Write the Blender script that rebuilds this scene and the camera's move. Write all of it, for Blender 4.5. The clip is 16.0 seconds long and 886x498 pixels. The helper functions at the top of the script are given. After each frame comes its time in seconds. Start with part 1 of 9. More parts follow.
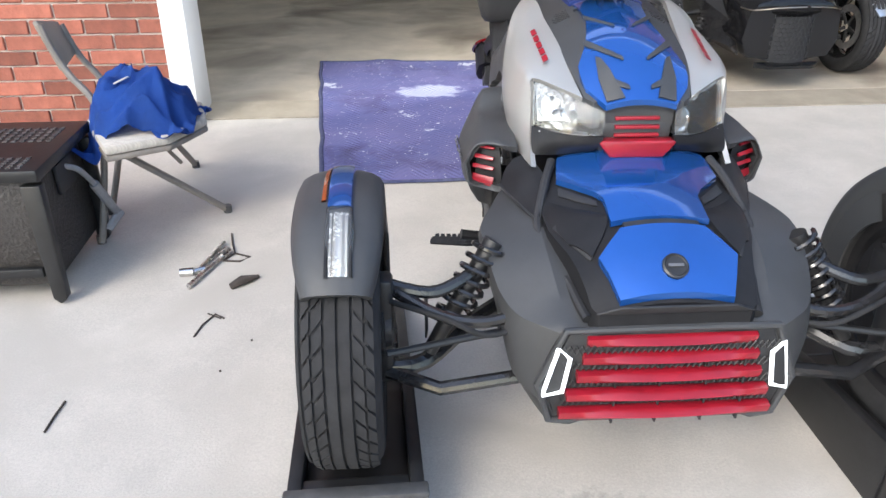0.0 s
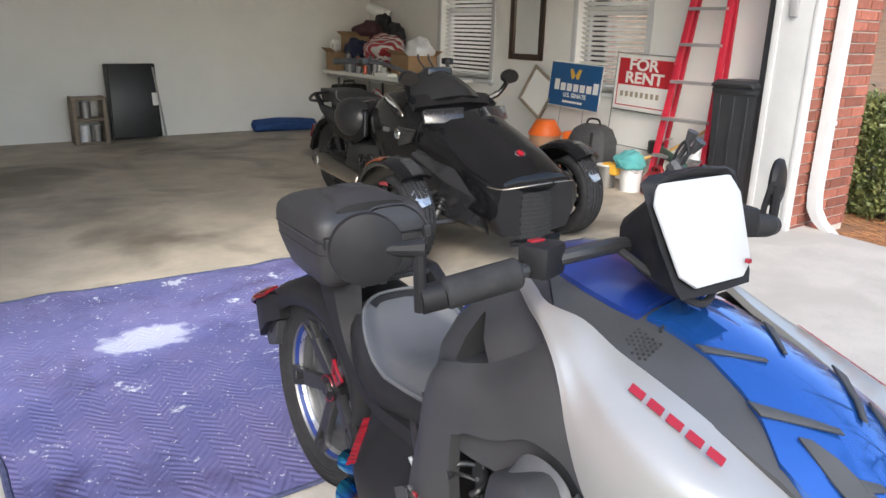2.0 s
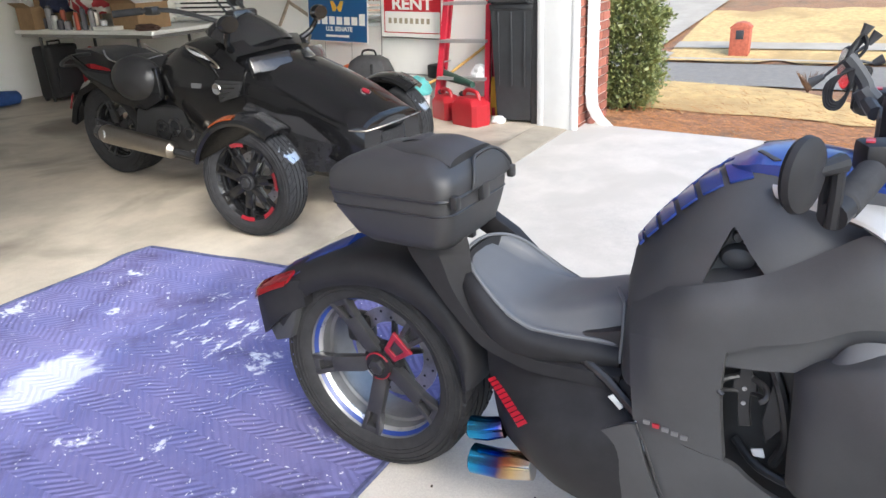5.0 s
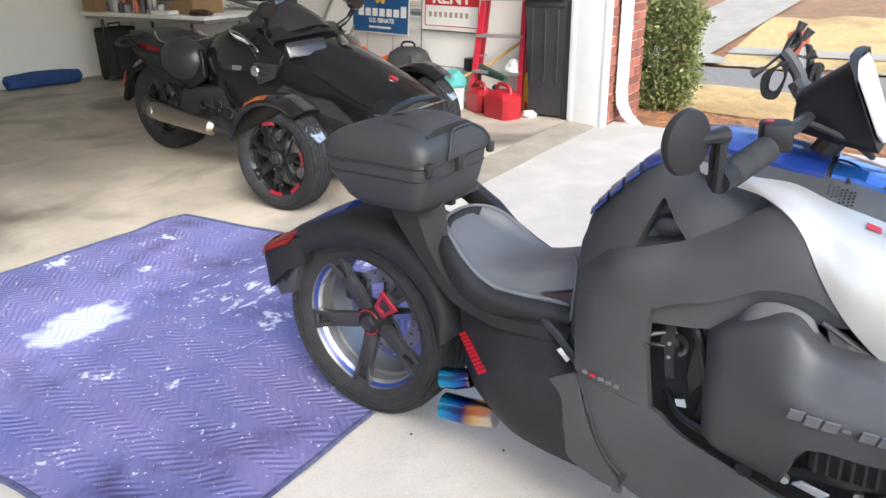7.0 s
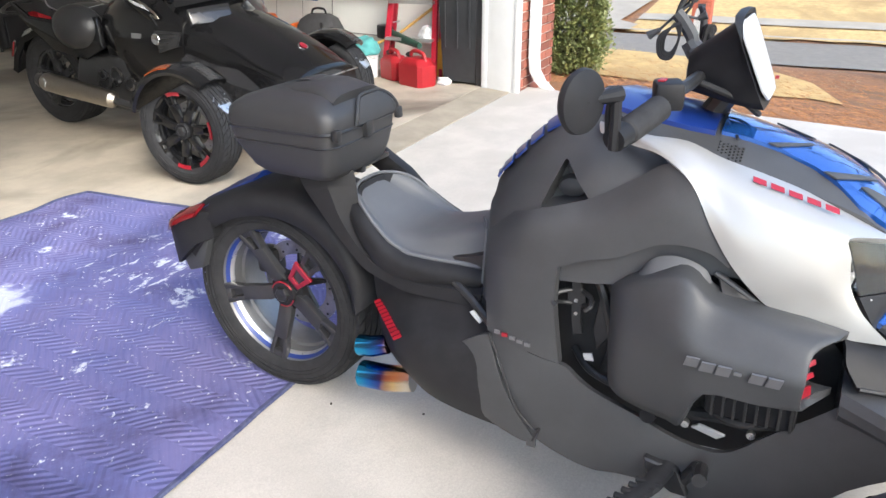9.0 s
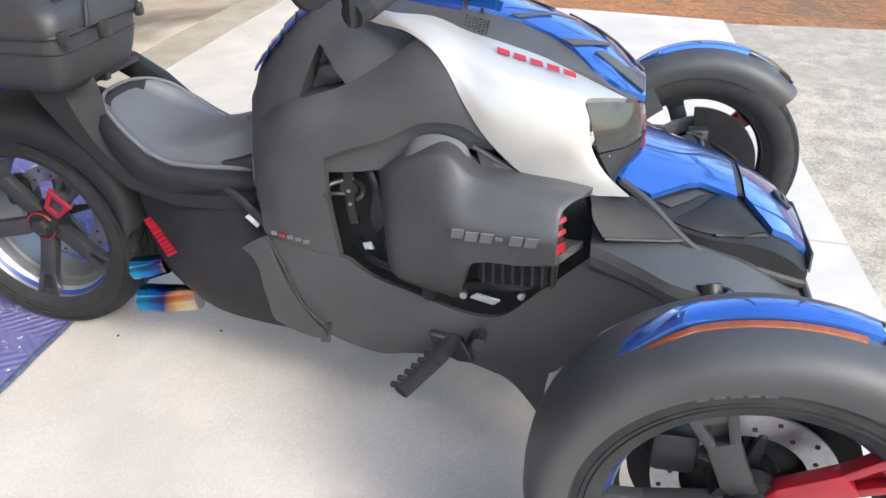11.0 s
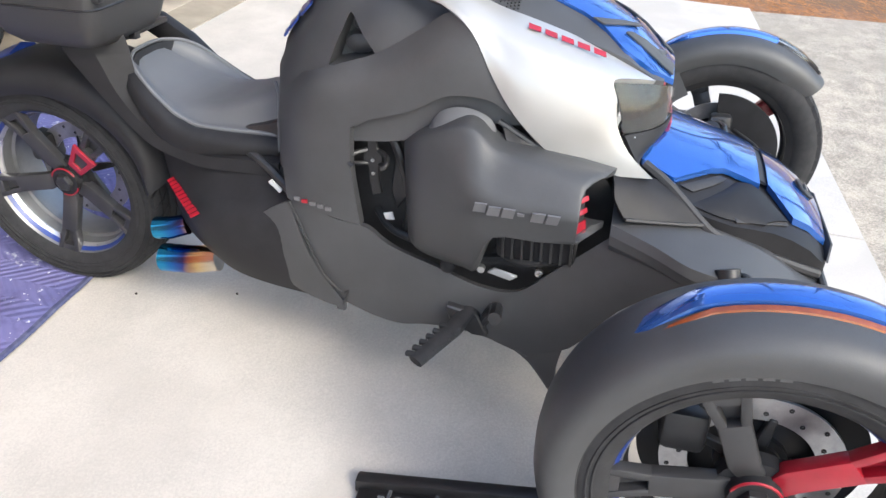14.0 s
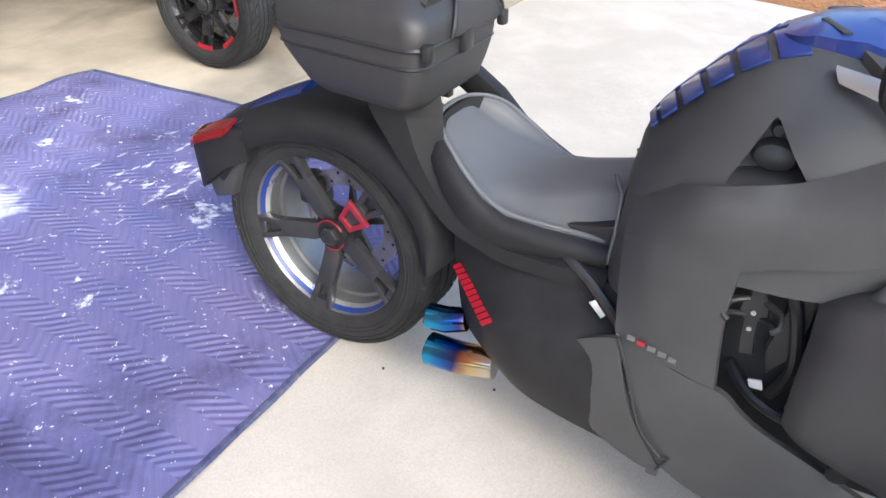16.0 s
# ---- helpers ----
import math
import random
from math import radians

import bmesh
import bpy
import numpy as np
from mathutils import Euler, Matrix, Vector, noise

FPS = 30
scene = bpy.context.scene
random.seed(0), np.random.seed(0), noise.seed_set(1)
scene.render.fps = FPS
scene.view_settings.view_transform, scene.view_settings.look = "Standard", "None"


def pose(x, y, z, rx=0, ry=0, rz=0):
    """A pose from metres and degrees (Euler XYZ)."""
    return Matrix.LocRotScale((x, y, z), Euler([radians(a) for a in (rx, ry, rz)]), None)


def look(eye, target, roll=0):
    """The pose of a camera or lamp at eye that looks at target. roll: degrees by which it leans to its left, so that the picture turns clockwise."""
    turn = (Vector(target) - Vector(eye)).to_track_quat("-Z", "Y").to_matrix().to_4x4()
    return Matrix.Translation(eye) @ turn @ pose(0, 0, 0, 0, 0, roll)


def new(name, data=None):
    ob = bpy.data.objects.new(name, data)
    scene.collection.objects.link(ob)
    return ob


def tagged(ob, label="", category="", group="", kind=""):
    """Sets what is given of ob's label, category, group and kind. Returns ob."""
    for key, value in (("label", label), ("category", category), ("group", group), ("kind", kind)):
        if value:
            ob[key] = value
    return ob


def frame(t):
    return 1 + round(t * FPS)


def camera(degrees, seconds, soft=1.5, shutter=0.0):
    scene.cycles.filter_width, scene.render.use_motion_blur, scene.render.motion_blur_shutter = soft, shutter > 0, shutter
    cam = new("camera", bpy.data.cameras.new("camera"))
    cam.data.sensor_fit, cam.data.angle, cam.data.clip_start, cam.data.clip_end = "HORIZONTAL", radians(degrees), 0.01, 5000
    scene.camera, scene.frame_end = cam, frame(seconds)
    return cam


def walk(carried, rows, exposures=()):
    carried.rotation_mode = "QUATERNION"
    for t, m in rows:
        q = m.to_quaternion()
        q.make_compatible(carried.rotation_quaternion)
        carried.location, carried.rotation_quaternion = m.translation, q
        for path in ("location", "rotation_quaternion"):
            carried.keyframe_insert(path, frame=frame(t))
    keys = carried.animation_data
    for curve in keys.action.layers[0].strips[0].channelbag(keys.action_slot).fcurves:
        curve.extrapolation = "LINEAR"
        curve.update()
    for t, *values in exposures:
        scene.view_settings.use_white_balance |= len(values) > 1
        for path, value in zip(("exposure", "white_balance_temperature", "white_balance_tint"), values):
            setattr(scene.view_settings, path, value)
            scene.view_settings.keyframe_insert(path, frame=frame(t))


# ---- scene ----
cam = camera(62.8, 16.0)
PATH = [
    (0, (-0.014, 0.346, 1.183), (0.168, 2.105, 0.248), 0.44),
    (0.5, (-0.151, 0.544, 1.166), (0.308, 2.258, 0.242), 0.07),
    (1, (-0.322, 0.797, 1.165), (0.407, 2.424, 0.259), 1.13),
    (1.5, (-0.400, 1.069, 1.185), (0.555, 2.612, 0.343), 1.56),
    (2, (-0.331, 1.561, 1.274), (0.806, 3.102, 0.696), 1.46),
    (2.5, (-0.442, 1.854, 1.335), (0.877, 3.294, 0.900), -1.16),
    (3, (-0.584, 2.057, 1.318), (0.823, 3.405, 0.868), -2.35),
    (3.5, (-0.550, 2.288, 1.327), (0.924, 3.549, 0.842), -4.02),
    (4, (-0.662, 2.355, 1.308), (0.883, 3.487, 0.732), -5.55),
    (4.5, (-0.795, 2.369, 1.269), (0.822, 3.317, 0.571), -3.97),
    (4.7, (-0.820, 2.355, 1.267), (0.807, 3.257, 0.533), -2.93),
    (6.8, (-0.936, 2.075, 1.261), (0.621, 3.087, 0.519), -1.04),
    (7, (-0.940, 2.076, 1.255), (0.613, 3.091, 0.509), -1.01),
    (7.5, (-0.936, 2.074, 1.254), (0.607, 3.085, 0.482), -1.03),
    (8, (-0.937, 2.071, 1.250), (0.616, 3.051, 0.458), -0.69),
    (8.5, (-0.939, 2.068, 1.251), (0.641, 2.993, 0.444), -0.53),
    (9, (-0.929, 2.049, 1.246), (0.700, 2.867, 0.421), -0.52),
    (9.5, (-0.913, 2.009, 1.238), (0.771, 2.669, 0.384), -0.48),
    (10, (-0.906, 1.969, 1.227), (0.808, 2.469, 0.325), -0.42),
    (10.2, (-0.904, 1.960, 1.223), (0.811, 2.407, 0.295), -0.40),
    (12.3, (-0.898, 1.955, 1.168), (0.732, 2.154, 0.027), 1.40),
    (12.5, (-0.894, 1.950, 1.171), (0.733, 2.130, 0.021), 1.51),
    (13, (-0.895, 1.940, 1.176), (0.739, 2.092, 0.033), 1.92),
    (13.5, (-0.912, 1.939, 1.188), (0.734, 2.137, 0.070), 2.33),
    (14, (-0.922, 1.977, 1.197), (0.722, 2.311, 0.108), 2.50),
    (14.5, (-0.909, 2.052, 1.200), (0.710, 2.556, 0.139), 2.59),
    (15, (-0.855, 2.191, 1.207), (0.719, 2.840, 0.156), 2.05),
    (15.5, (-0.794, 2.319, 1.222), (0.734, 3.043, 0.153), 1.97),
    (16, (-0.607, 2.414, 1.196), (0.866, 3.182, 0.081), 2.68),
]
EXPOSE = [(0, 1.66, 6350, 6), (2, 1.66, 6400, 7), (3.5, 1.88, 6200, 6), (7, 2.00, 6300, 6), (10, 1.97, 6450, 6), (12.5, 2.10, 6500, 6), (14, 2.06, 6500, 6), (16, 2.08, 6450, 6)]
walk(cam, [(t, look(eye, target, roll)) for t, eye, target, roll in PATH], EXPOSE)

# ---- light ----
world = bpy.data.worlds.new("sky"); scene.world = world; world.use_nodes = True
wn = world.node_tree.nodes; wl = world.node_tree.links
sky = wn.new("ShaderNodeTexSky"); sky.sky_type = "NISHITA"; sky.sun_disc = False
sky.sun_elevation = radians(38); sky.sun_rotation = radians(216.5)
sky.air_density = 1.0; sky.dust_density = 2.0
wn["Background"].inputs["Strength"].default_value = 0.15
wl.new(sky.outputs[0], wn["Background"].inputs["Color"])
sun = new("sun", bpy.data.lights.new("sun", "SUN"))
sun.data.energy = 0.5; sun.data.angle = radians(14); sun.data.color = (1.0, 0.95, 0.87)
sun.matrix_world = look((-10.3, -13.9, 13.5), (0, 0, 0))
# daylight of the open door and of the two windows
for name, p, tgt, w, h, e in (("door_daylight", (0.4, 4.46, 1.15), (-.6, 8, 0.8), 2.9, 2.1, 9.0), ("window_daylight", (5.10, 8.30, 1.52), (0, 8.30, 1.40), .9, 1.5, 3.6), ("window_daylight", (5.10, 6.175, 1.52), (0, 6.175, 1.40), .8, 1.5, 2.4)):
    al = new(name, bpy.data.lights.new(name, "AREA")); al.data.shape = "RECTANGLE"; al.data.size = w; al.data.size_y = h; al.data.energy = e; al.data.color = (1.0, 0.98, 0.95)
    al.matrix_world = look(p, tgt)


# ---- materials ----
def mat(name, colour, rough=0.5, metal=0.0, var=0.0, scale=8.0, bump=0.0, bscale=60.0, colour2=None, coat=0.0, emit=0.0, spec=0.5, stretch=(1, 1, 1), stain=None, stain_scale=0.7, grain=0.0, gscale=160.0):
    m = bpy.data.materials.new(name); m.use_nodes = True
    n, l = m.node_tree.nodes, m.node_tree.links
    b = n["Principled BSDF"]
    b.inputs["Base Color"].default_value = (*colour, 1); b.inputs["Roughness"].default_value = rough
    b.inputs["Metallic"].default_value = metal; b.inputs["Coat Weight"].default_value = coat
    b.inputs["Coat Roughness"].default_value = 0.05
    b.inputs["Specular IOR Level"].default_value = spec
    if emit:
        b.inputs["Emission Color"].default_value = (*colour, 1); b.inputs["Emission Strength"].default_value = emit
    if var or bump or stain:
        tc = n.new("ShaderNodeTexCoord"); mp = n.new("ShaderNodeMapping"); mp.inputs["Scale"].default_value = stretch
        l.new(tc.outputs["Object"], mp.inputs["Vector"])
    if var:
        t = n.new("ShaderNodeTexNoise"); t.inputs["Scale"].default_value = scale; t.inputs["Detail"].default_value = 6; t.inputs["Roughness"].default_value = 0.65
        l.new(mp.outputs[0], t.inputs["Vector"])
        r = n.new("ShaderNodeValToRGB"); r.color_ramp.elements[0].position = 0.3; r.color_ramp.elements[1].position = 0.72
        c2 = colour2 or tuple(min(1, c * (1 + var)) for c in colour)
        c1 = colour if colour2 else tuple(c * (1 - var) for c in colour)
        r.color_ramp.elements[0].color = (*c1, 1); r.color_ramp.elements[1].color = (*c2, 1)
        fac = t.outputs[0]
        if grain:
            th = n.new("ShaderNodeTexNoise"); th.inputs["Scale"].default_value = gscale; th.inputs["Detail"].default_value = 3; th.inputs["Roughness"].default_value = 0.8
            l.new(mp.outputs[0], th.inputs["Vector"])
            mg_ = n.new("ShaderNodeMath"); mg_.operation = "MULTIPLY_ADD"; mg_.inputs[1].default_value = grain; l.new(th.outputs[0], mg_.inputs[0])
            sg = n.new("ShaderNodeMath"); sg.operation = "SUBTRACT"; sg.inputs[1].default_value = grain * .5; l.new(t.outputs[0], sg.inputs[0]); l.new(sg.outputs[0], mg_.inputs[2])
            fac = mg_.outputs[0]
        l.new(fac, r.inputs[0])
        out = r.outputs[0]
        if stain:
            t2 = n.new("ShaderNodeTexNoise"); t2.inputs["Scale"].default_value = stain_scale; t2.inputs["Detail"].default_value = 5; t2.inputs["Distortion"].default_value = 0.6
            l.new(mp.outputs[0], t2.inputs["Vector"])
            r2 = n.new("ShaderNodeValToRGB"); r2.color_ramp.elements[0].position = 0.50; r2.color_ramp.elements[1].position = 0.66
            r2.color_ramp.elements[0].color = (0, 0, 0, 1); r2.color_ramp.elements[1].color = (1, 1, 1, 1)
            l.new(t2.outputs[0], r2.inputs[0])
            mx = n.new("ShaderNodeMix"); mx.data_type = "RGBA"
            l.new(r2.outputs[0], mx.inputs[0]); l.new(out, mx.inputs[6]); mx.inputs[7].default_value = (*stain, 1)
            out = mx.outputs[2]
        l.new(out, b.inputs["Base Color"])
        rm = n.new("ShaderNodeMapRange"); rm.inputs[3].default_value = max(0, rough - 0.08); rm.inputs[4].default_value = min(1, rough + 0.1)
        l.new(t.outputs[0], rm.inputs[0]); l.new(rm.outputs[0], b.inputs["Roughness"])
    if bump:
        t3 = n.new("ShaderNodeTexNoise"); t3.inputs["Scale"].default_value = bscale; t3.inputs["Detail"].default_value = 4
        l.new(mp.outputs[0], t3.inputs["Vector"])
        bp = n.new("ShaderNodeBump"); bp.inputs["Strength"].default_value = bump; bp.inputs["Distance"].default_value = 0.01
        l.new(t3.outputs[0], bp.inputs["Height"]); l.new(bp.outputs[0], b.inputs["Normal"])
    return m


M_CONCRETE = mat("driveway concrete", (0.46, 0.43, 0.39), 0.85, var=0.13, scale=3, grain=.9, bump=0.09, bscale=160, stain=(0.41, 0.38, 0.34), stain_scale=1.6)
M_SLAB = mat("garage slab", (0.43, 0.38, 0.31), 0.55, var=0.28, scale=2.2, grain=.4, bump=0.15, bscale=90, stain=(0.16, 0.135, 0.108), stain_scale=0.95)
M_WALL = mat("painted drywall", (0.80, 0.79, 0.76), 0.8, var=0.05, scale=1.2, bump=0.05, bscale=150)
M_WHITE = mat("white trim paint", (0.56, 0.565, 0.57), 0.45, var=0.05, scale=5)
M_BLACK = mat("matte black plastic", (0.045, 0.046, 0.049), 0.5, spec=0.5, var=0.16, scale=9, grain=.5, gscale=500, bump=0.05, bscale=500)
M_BLUE = mat("gloss blue paint", (0.022, 0.115, 0.44), 0.05, metal=0.62, var=0.10, scale=4, coat=1.0)
M_STRAW = mat("pine straw", (0.27, 0.125, 0.055), 0.9, var=0.5, scale=18, bump=0.6, bscale=90, stain=(0.17, 0.095, 0.05), stain_scale=0.9)
# leaf litter takes over from the straw beyond the street
sn, sl = M_STRAW.node_tree.nodes, M_STRAW.node_tree.links
s_tc = sn.new("ShaderNodeTexCoord"); s_xyz = sn.new("ShaderNodeSeparateXYZ"); s_far = sn.new("ShaderNodeMapRange"); s_mix = sn.new("ShaderNodeMix"); s_mix.data_type = "RGBA"
s_far.inputs[1].default_value = 23; s_far.inputs[2].default_value = 36; s_far.inputs[4].default_value = 0.5
s_old = sn["Principled BSDF"].inputs["Base Color"].links[0].from_socket
s_leaf = sn.new("ShaderNodeTexNoise"); s_leaf.inputs["Scale"].default_value = 1.3; s_leaf.inputs["Detail"].default_value = 9; s_leaf.inputs["Roughness"].default_value = 0.8
s_ramp = sn.new("ShaderNodeValToRGB"); s_ramp.color_ramp.elements[0].position = 0.35; s_ramp.color_ramp.elements[1].position = 0.68
s_ramp.color_ramp.elements[0].color = (0.16, 0.095, 0.05, 1); s_ramp.color_ramp.elements[1].color = (0.40, 0.28, 0.17, 1)
sl.new(s_tc.outputs["Object"], s_xyz.inputs[0]); sl.new(s_xyz.outputs[0], s_far.inputs[0]); sl.new(s_tc.outputs["Object"], s_leaf.inputs["Vector"]); sl.new(s_leaf.outputs[0], s_ramp.inputs[0])
sl.new(s_far.outputs[0], s_mix.inputs[0]); sl.new(s_old, s_mix.inputs[6]); sl.new(s_ramp.outputs[0], s_mix.inputs[7]); sl.new(s_mix.outputs[2], sn["Principled BSDF"].inputs["Base Color"])
M_BRICK = mat("red brick", (0.35, 0.09, 0.05), 0.85, var=0.3, scale=12, bump=0.3, bscale=80)


# ---- mesh helpers ----
def finish(bm, smooth=35.0):
    bmesh.ops.recalc_face_normals(bm, faces=bm.faces)
    for f in bm.faces:
        f.smooth = True
    for e in bm.edges:
        e.smooth = len(e.link_faces) == 2 and e.calc_face_angle(3.2) < radians(smooth)
    return bm


def part(name, bm, material, parent=None, label="", smooth=35.0):
    finish(bm, smooth)
    me = bpy.data.meshes.new(name); bm.to_mesh(me); bm.free()
    me.materials.append(material)
    ob = new(name, me)
    if parent is not None:
        ob.parent = parent
    if label:
        ob["label"] = label
    return ob


def empty(name, m, label, category, group="", kind=""):
    ob = new(name); ob.empty_display_size = 0.1; ob.matrix_world = m
    return tagged(ob, label, category, group, kind)


def box(x0, x1, y0, y1, z0, z1, bevel=0.0, seg=2, bm=None):
    bm2 = bmesh.new()
    bmesh.ops.create_cube(bm2, size=1)
    bmesh.ops.transform(bm2, verts=bm2.verts, matrix=Matrix.Translation(((x0 + x1) / 2, (y0 + y1) / 2, (z0 + z1) / 2)) @ Matrix.Diagonal((x1 - x0, y1 - y0, z1 - z0, 1)))
    if bevel:
        bmesh.ops.bevel(bm2, geom=bm2.edges[:], offset=bevel, segments=seg, affect="EDGES", profile=0.5)
    return merge(bm, bm2)


def merge(bm, bm2, m=None):
    if m is not None:
        bmesh.ops.transform(bm2, verts=bm2.verts, matrix=m)
    if bm is None:
        return bm2
    me = bpy.data.meshes.new("t"); bm2.to_mesh(me); bm.from_mesh(me); bpy.data.meshes.remove(me); bm2.free()
    return bm


def prism(outline, x0, x1, bevel=0.0, seg=2, axis="x", bm=None):
    """A plate from an outline. axis x: outline is (y, z); y: (x, z); z: (x, y)."""
    b = bmesh.new()
    put = {"x": lambda a, c, v: (v, a, c), "y": lambda a, c, v: (a, v, c), "z": lambda a, c, v: (a, c, v)}[axis]
    lo = [b.verts.new(put(a, c, x0)) for a, c in outline]
    hi = [b.verts.new(put(a, c, x1)) for a, c in outline]
    b.faces.new(lo); b.faces.new(hi[::-1])
    for i in range(len(lo)):
        j = (i + 1) % len(lo)
        b.faces.new((lo[i], hi[i], hi[j], lo[j]))
    bmesh.ops.recalc_face_normals(b, faces=b.faces)
    if bevel:
        bmesh.ops.bevel(b, geom=b.edges[:], offset=bevel, segments=seg, affect="EDGES", profile=0.5, clamp_overlap=True)
    return merge(bm, b)


def plate(points, thick, bevel=0.0, bm=None, seg=2):
    """A panel through points in space, in order round its rim, with depth along its mean normal."""
    b = bmesh.new()
    pts = [Vector(p) for p in points]
    n = Vector((0, 0, 0))
    for i, p in enumerate(pts):
        n += p.cross(pts[(i + 1) % len(pts)])
    n.normalize()
    lo = [b.verts.new(p) for p in pts]
    hi = [b.verts.new(p + n * thick) for p in pts]
    b.faces.new(lo); b.faces.new(hi[::-1])
    for i in range(len(lo)):
        j = (i + 1) % len(lo)
        b.faces.new((lo[i], hi[i], hi[j], lo[j]))
    bmesh.ops.recalc_face_normals(b, faces=b.faces)
    if bevel:
        bmesh.ops.bevel(b, geom=b.edges[:], offset=bevel, segments=seg, affect="EDGES", profile=0.5, clamp_overlap=True)
    return merge(bm, b)


def loft(rings, caps=True, closed=True, bm=None):
    b = bmesh.new()
    vs = [[b.verts.new(p) for p in r] for r in rings]
    k = len(rings[0])
    for a, c in zip(vs, vs[1:]):
        for i in range(k if closed else k - 1):
            j = (i + 1) % k
            b.faces.new((a[i], a[j], c[j], c[i]))
    if caps and closed:
        b.faces.new(vs[0][::-1]); b.faces.new(vs[-1])
    return merge(bm, b)


def round_loft(rings, n=3, m=2, caps=True):
    """A closed loft with curves through the rings and round each ring."""
    def turn(r):
        q = [Vector(p) for p in r]; k = len(q); out = []
        for i in range(k):
            a, b, c, d = q[i - 1], q[i], q[(i + 1) % k], q[(i + 2) % k]
            for j in range(m):
                t = j / m
                out.append(0.5 * (2 * b + (c - a) * t + (2 * a - 5 * b + 4 * c - d) * t * t + (3 * b - a - 3 * c + d) * t ** 3))
        return out
    rr_ = [turn(r) for r in rings]
    return loft(list(zip(*[smooth_path(list(c), n) for c in zip(*rr_)])), caps)


def tube(points, radius, seg=10, bm=None, flat=1.0):
    """A round bar along points. radius: one number, or one for each point."""
    pts = [Vector(p) for p in points]
    rad = radius if isinstance(radius, (list, tuple)) else [radius] * len(pts)
    rings = []
    side = None
    for i, p in enumerate(pts):
        d = (pts[min(i + 1, len(pts) - 1)] - pts[max(i - 1, 0)]).normalized()
        if side is None:
            side = d.cross(Vector((0, 0, 1)) if abs(d.z) < 0.9 else Vector((1, 0, 0))).normalized()
        side = (side - d * side.dot(d)).normalized()
        up = d.cross(side)
        rings.append([p + (side * math.cos(a) + up * math.sin(a) * flat) * rad[i] for a in [2 * math.pi * k / seg for k in range(seg)]])
    return loft(rings, bm=bm)


def smooth_path(points, n=6):
    """Points on a curve through the given ones."""
    p = [Vector(q) for q in points]; out = []
    for i in range(len(p) - 1):
        a, b, c, d = p[max(i - 1, 0)], p[i], p[i + 1], p[min(i + 2, len(p) - 1)]
        for k in range(n):
            t = k / n
            out.append(0.5 * (2 * b + (c - a) * t + (2 * a - 5 * b + 4 * c - d) * t * t + (3 * b - a - 3 * c + d) * t ** 3))
    return out + [p[-1]]


def lathe(profile, seg=48, bm=None, a0=0.0, a1=360.0, centre=(0, 0, 0)):
    """Turns a profile of (x, r) round the x axis."""
    full = abs(a1 - a0) > 359
    n = seg if full else seg + 1
    rings = []
    for k in range(n):
        a = radians(a0 + (a1 - a0) * k / seg)
        rings.append([Vector(centre) + Vector((x, r * math.cos(a), r * math.sin(a))) for x, r in profile])
    b = bmesh.new()
    vs = [[b.verts.new(p) for p in r] for r in rings]
    for k in range(n if full else n - 1):
        u, v = vs[k], vs[(k + 1) % n]
        for i in range(len(profile) - 1):
            b.faces.new((u[i], u[i + 1], v[i + 1], v[i]))
    return merge(bm, b)


def weave(points, n=4):
    """A curve through points; a repeated point makes a corner."""
    out, run = [], [points[0]]
    for p in points[1:]:
        if (Vector(p) - Vector(run[-1])).length < 1e-6:
            out += smooth_path(run, n)[:-1] if len(run) > 1 else []
            run = [p]
        else:
            run.append(p)
    return out + smooth_path(run, n)


def skin(rows, thick=.010, nu=4, nv=4, bm=None):
    """A moulded panel: a smooth sheet through rows of points, thickened inwards."""
    fine = [weave(r, nu) for r in rows]
    cols = [weave([r[j] for r in fine], nv) for j in range(len(fine[0]))]
    U, V = len(cols), len(cols[0])
    g = [[Vector(cols[i][j]) for j in range(V)] for i in range(U)]
    mid = sum((p for c in g for p in c), Vector()) / (U * V)
    b = bmesh.new()
    nor = [[None] * V for _ in range(U)]
    for i in range(U):
        for j in range(V):
            a = g[min(i + 1, U - 1)][j] - g[max(i - 1, 0)][j]
            c = g[i][min(j + 1, V - 1)] - g[i][max(j - 1, 0)]
            nor[i][j] = a.cross(c).normalized()
    way = sum(nor[i][j].dot(Vector((mid.x, 0, 0))) for i in range(U) for j in range(V))
    k = -thick if way > 0 else thick
    hi = [[b.verts.new(p) for p in c] for c in g]
    lo = [[b.verts.new(g[i][j] + nor[i][j] * k) for j in range(V)] for i in range(U)]
    for i in range(U - 1):
        for j in range(V - 1):
            b.faces.new((hi[i][j], hi[i + 1][j], hi[i + 1][j + 1], hi[i][j + 1]))
            b.faces.new((lo[i][j], lo[i][j + 1], lo[i + 1][j + 1], lo[i + 1][j]))
    rim = [(i, 0) for i in range(U)] + [(U - 1, j) for j in range(1, V)] + [(i, V - 1) for i in range(U - 2, -1, -1)] + [(0, j) for j in range(V - 2, 0, -1)]
    for (i, j), (m, n) in zip(rim, rim[1:] + rim[:1]):
        b.faces.new((hi[i][j], lo[i][j], lo[m][n], hi[m][n]))
    bmesh.ops.remove_doubles(b, verts=b.verts, dist=1e-5)
    return merge(bm, b)


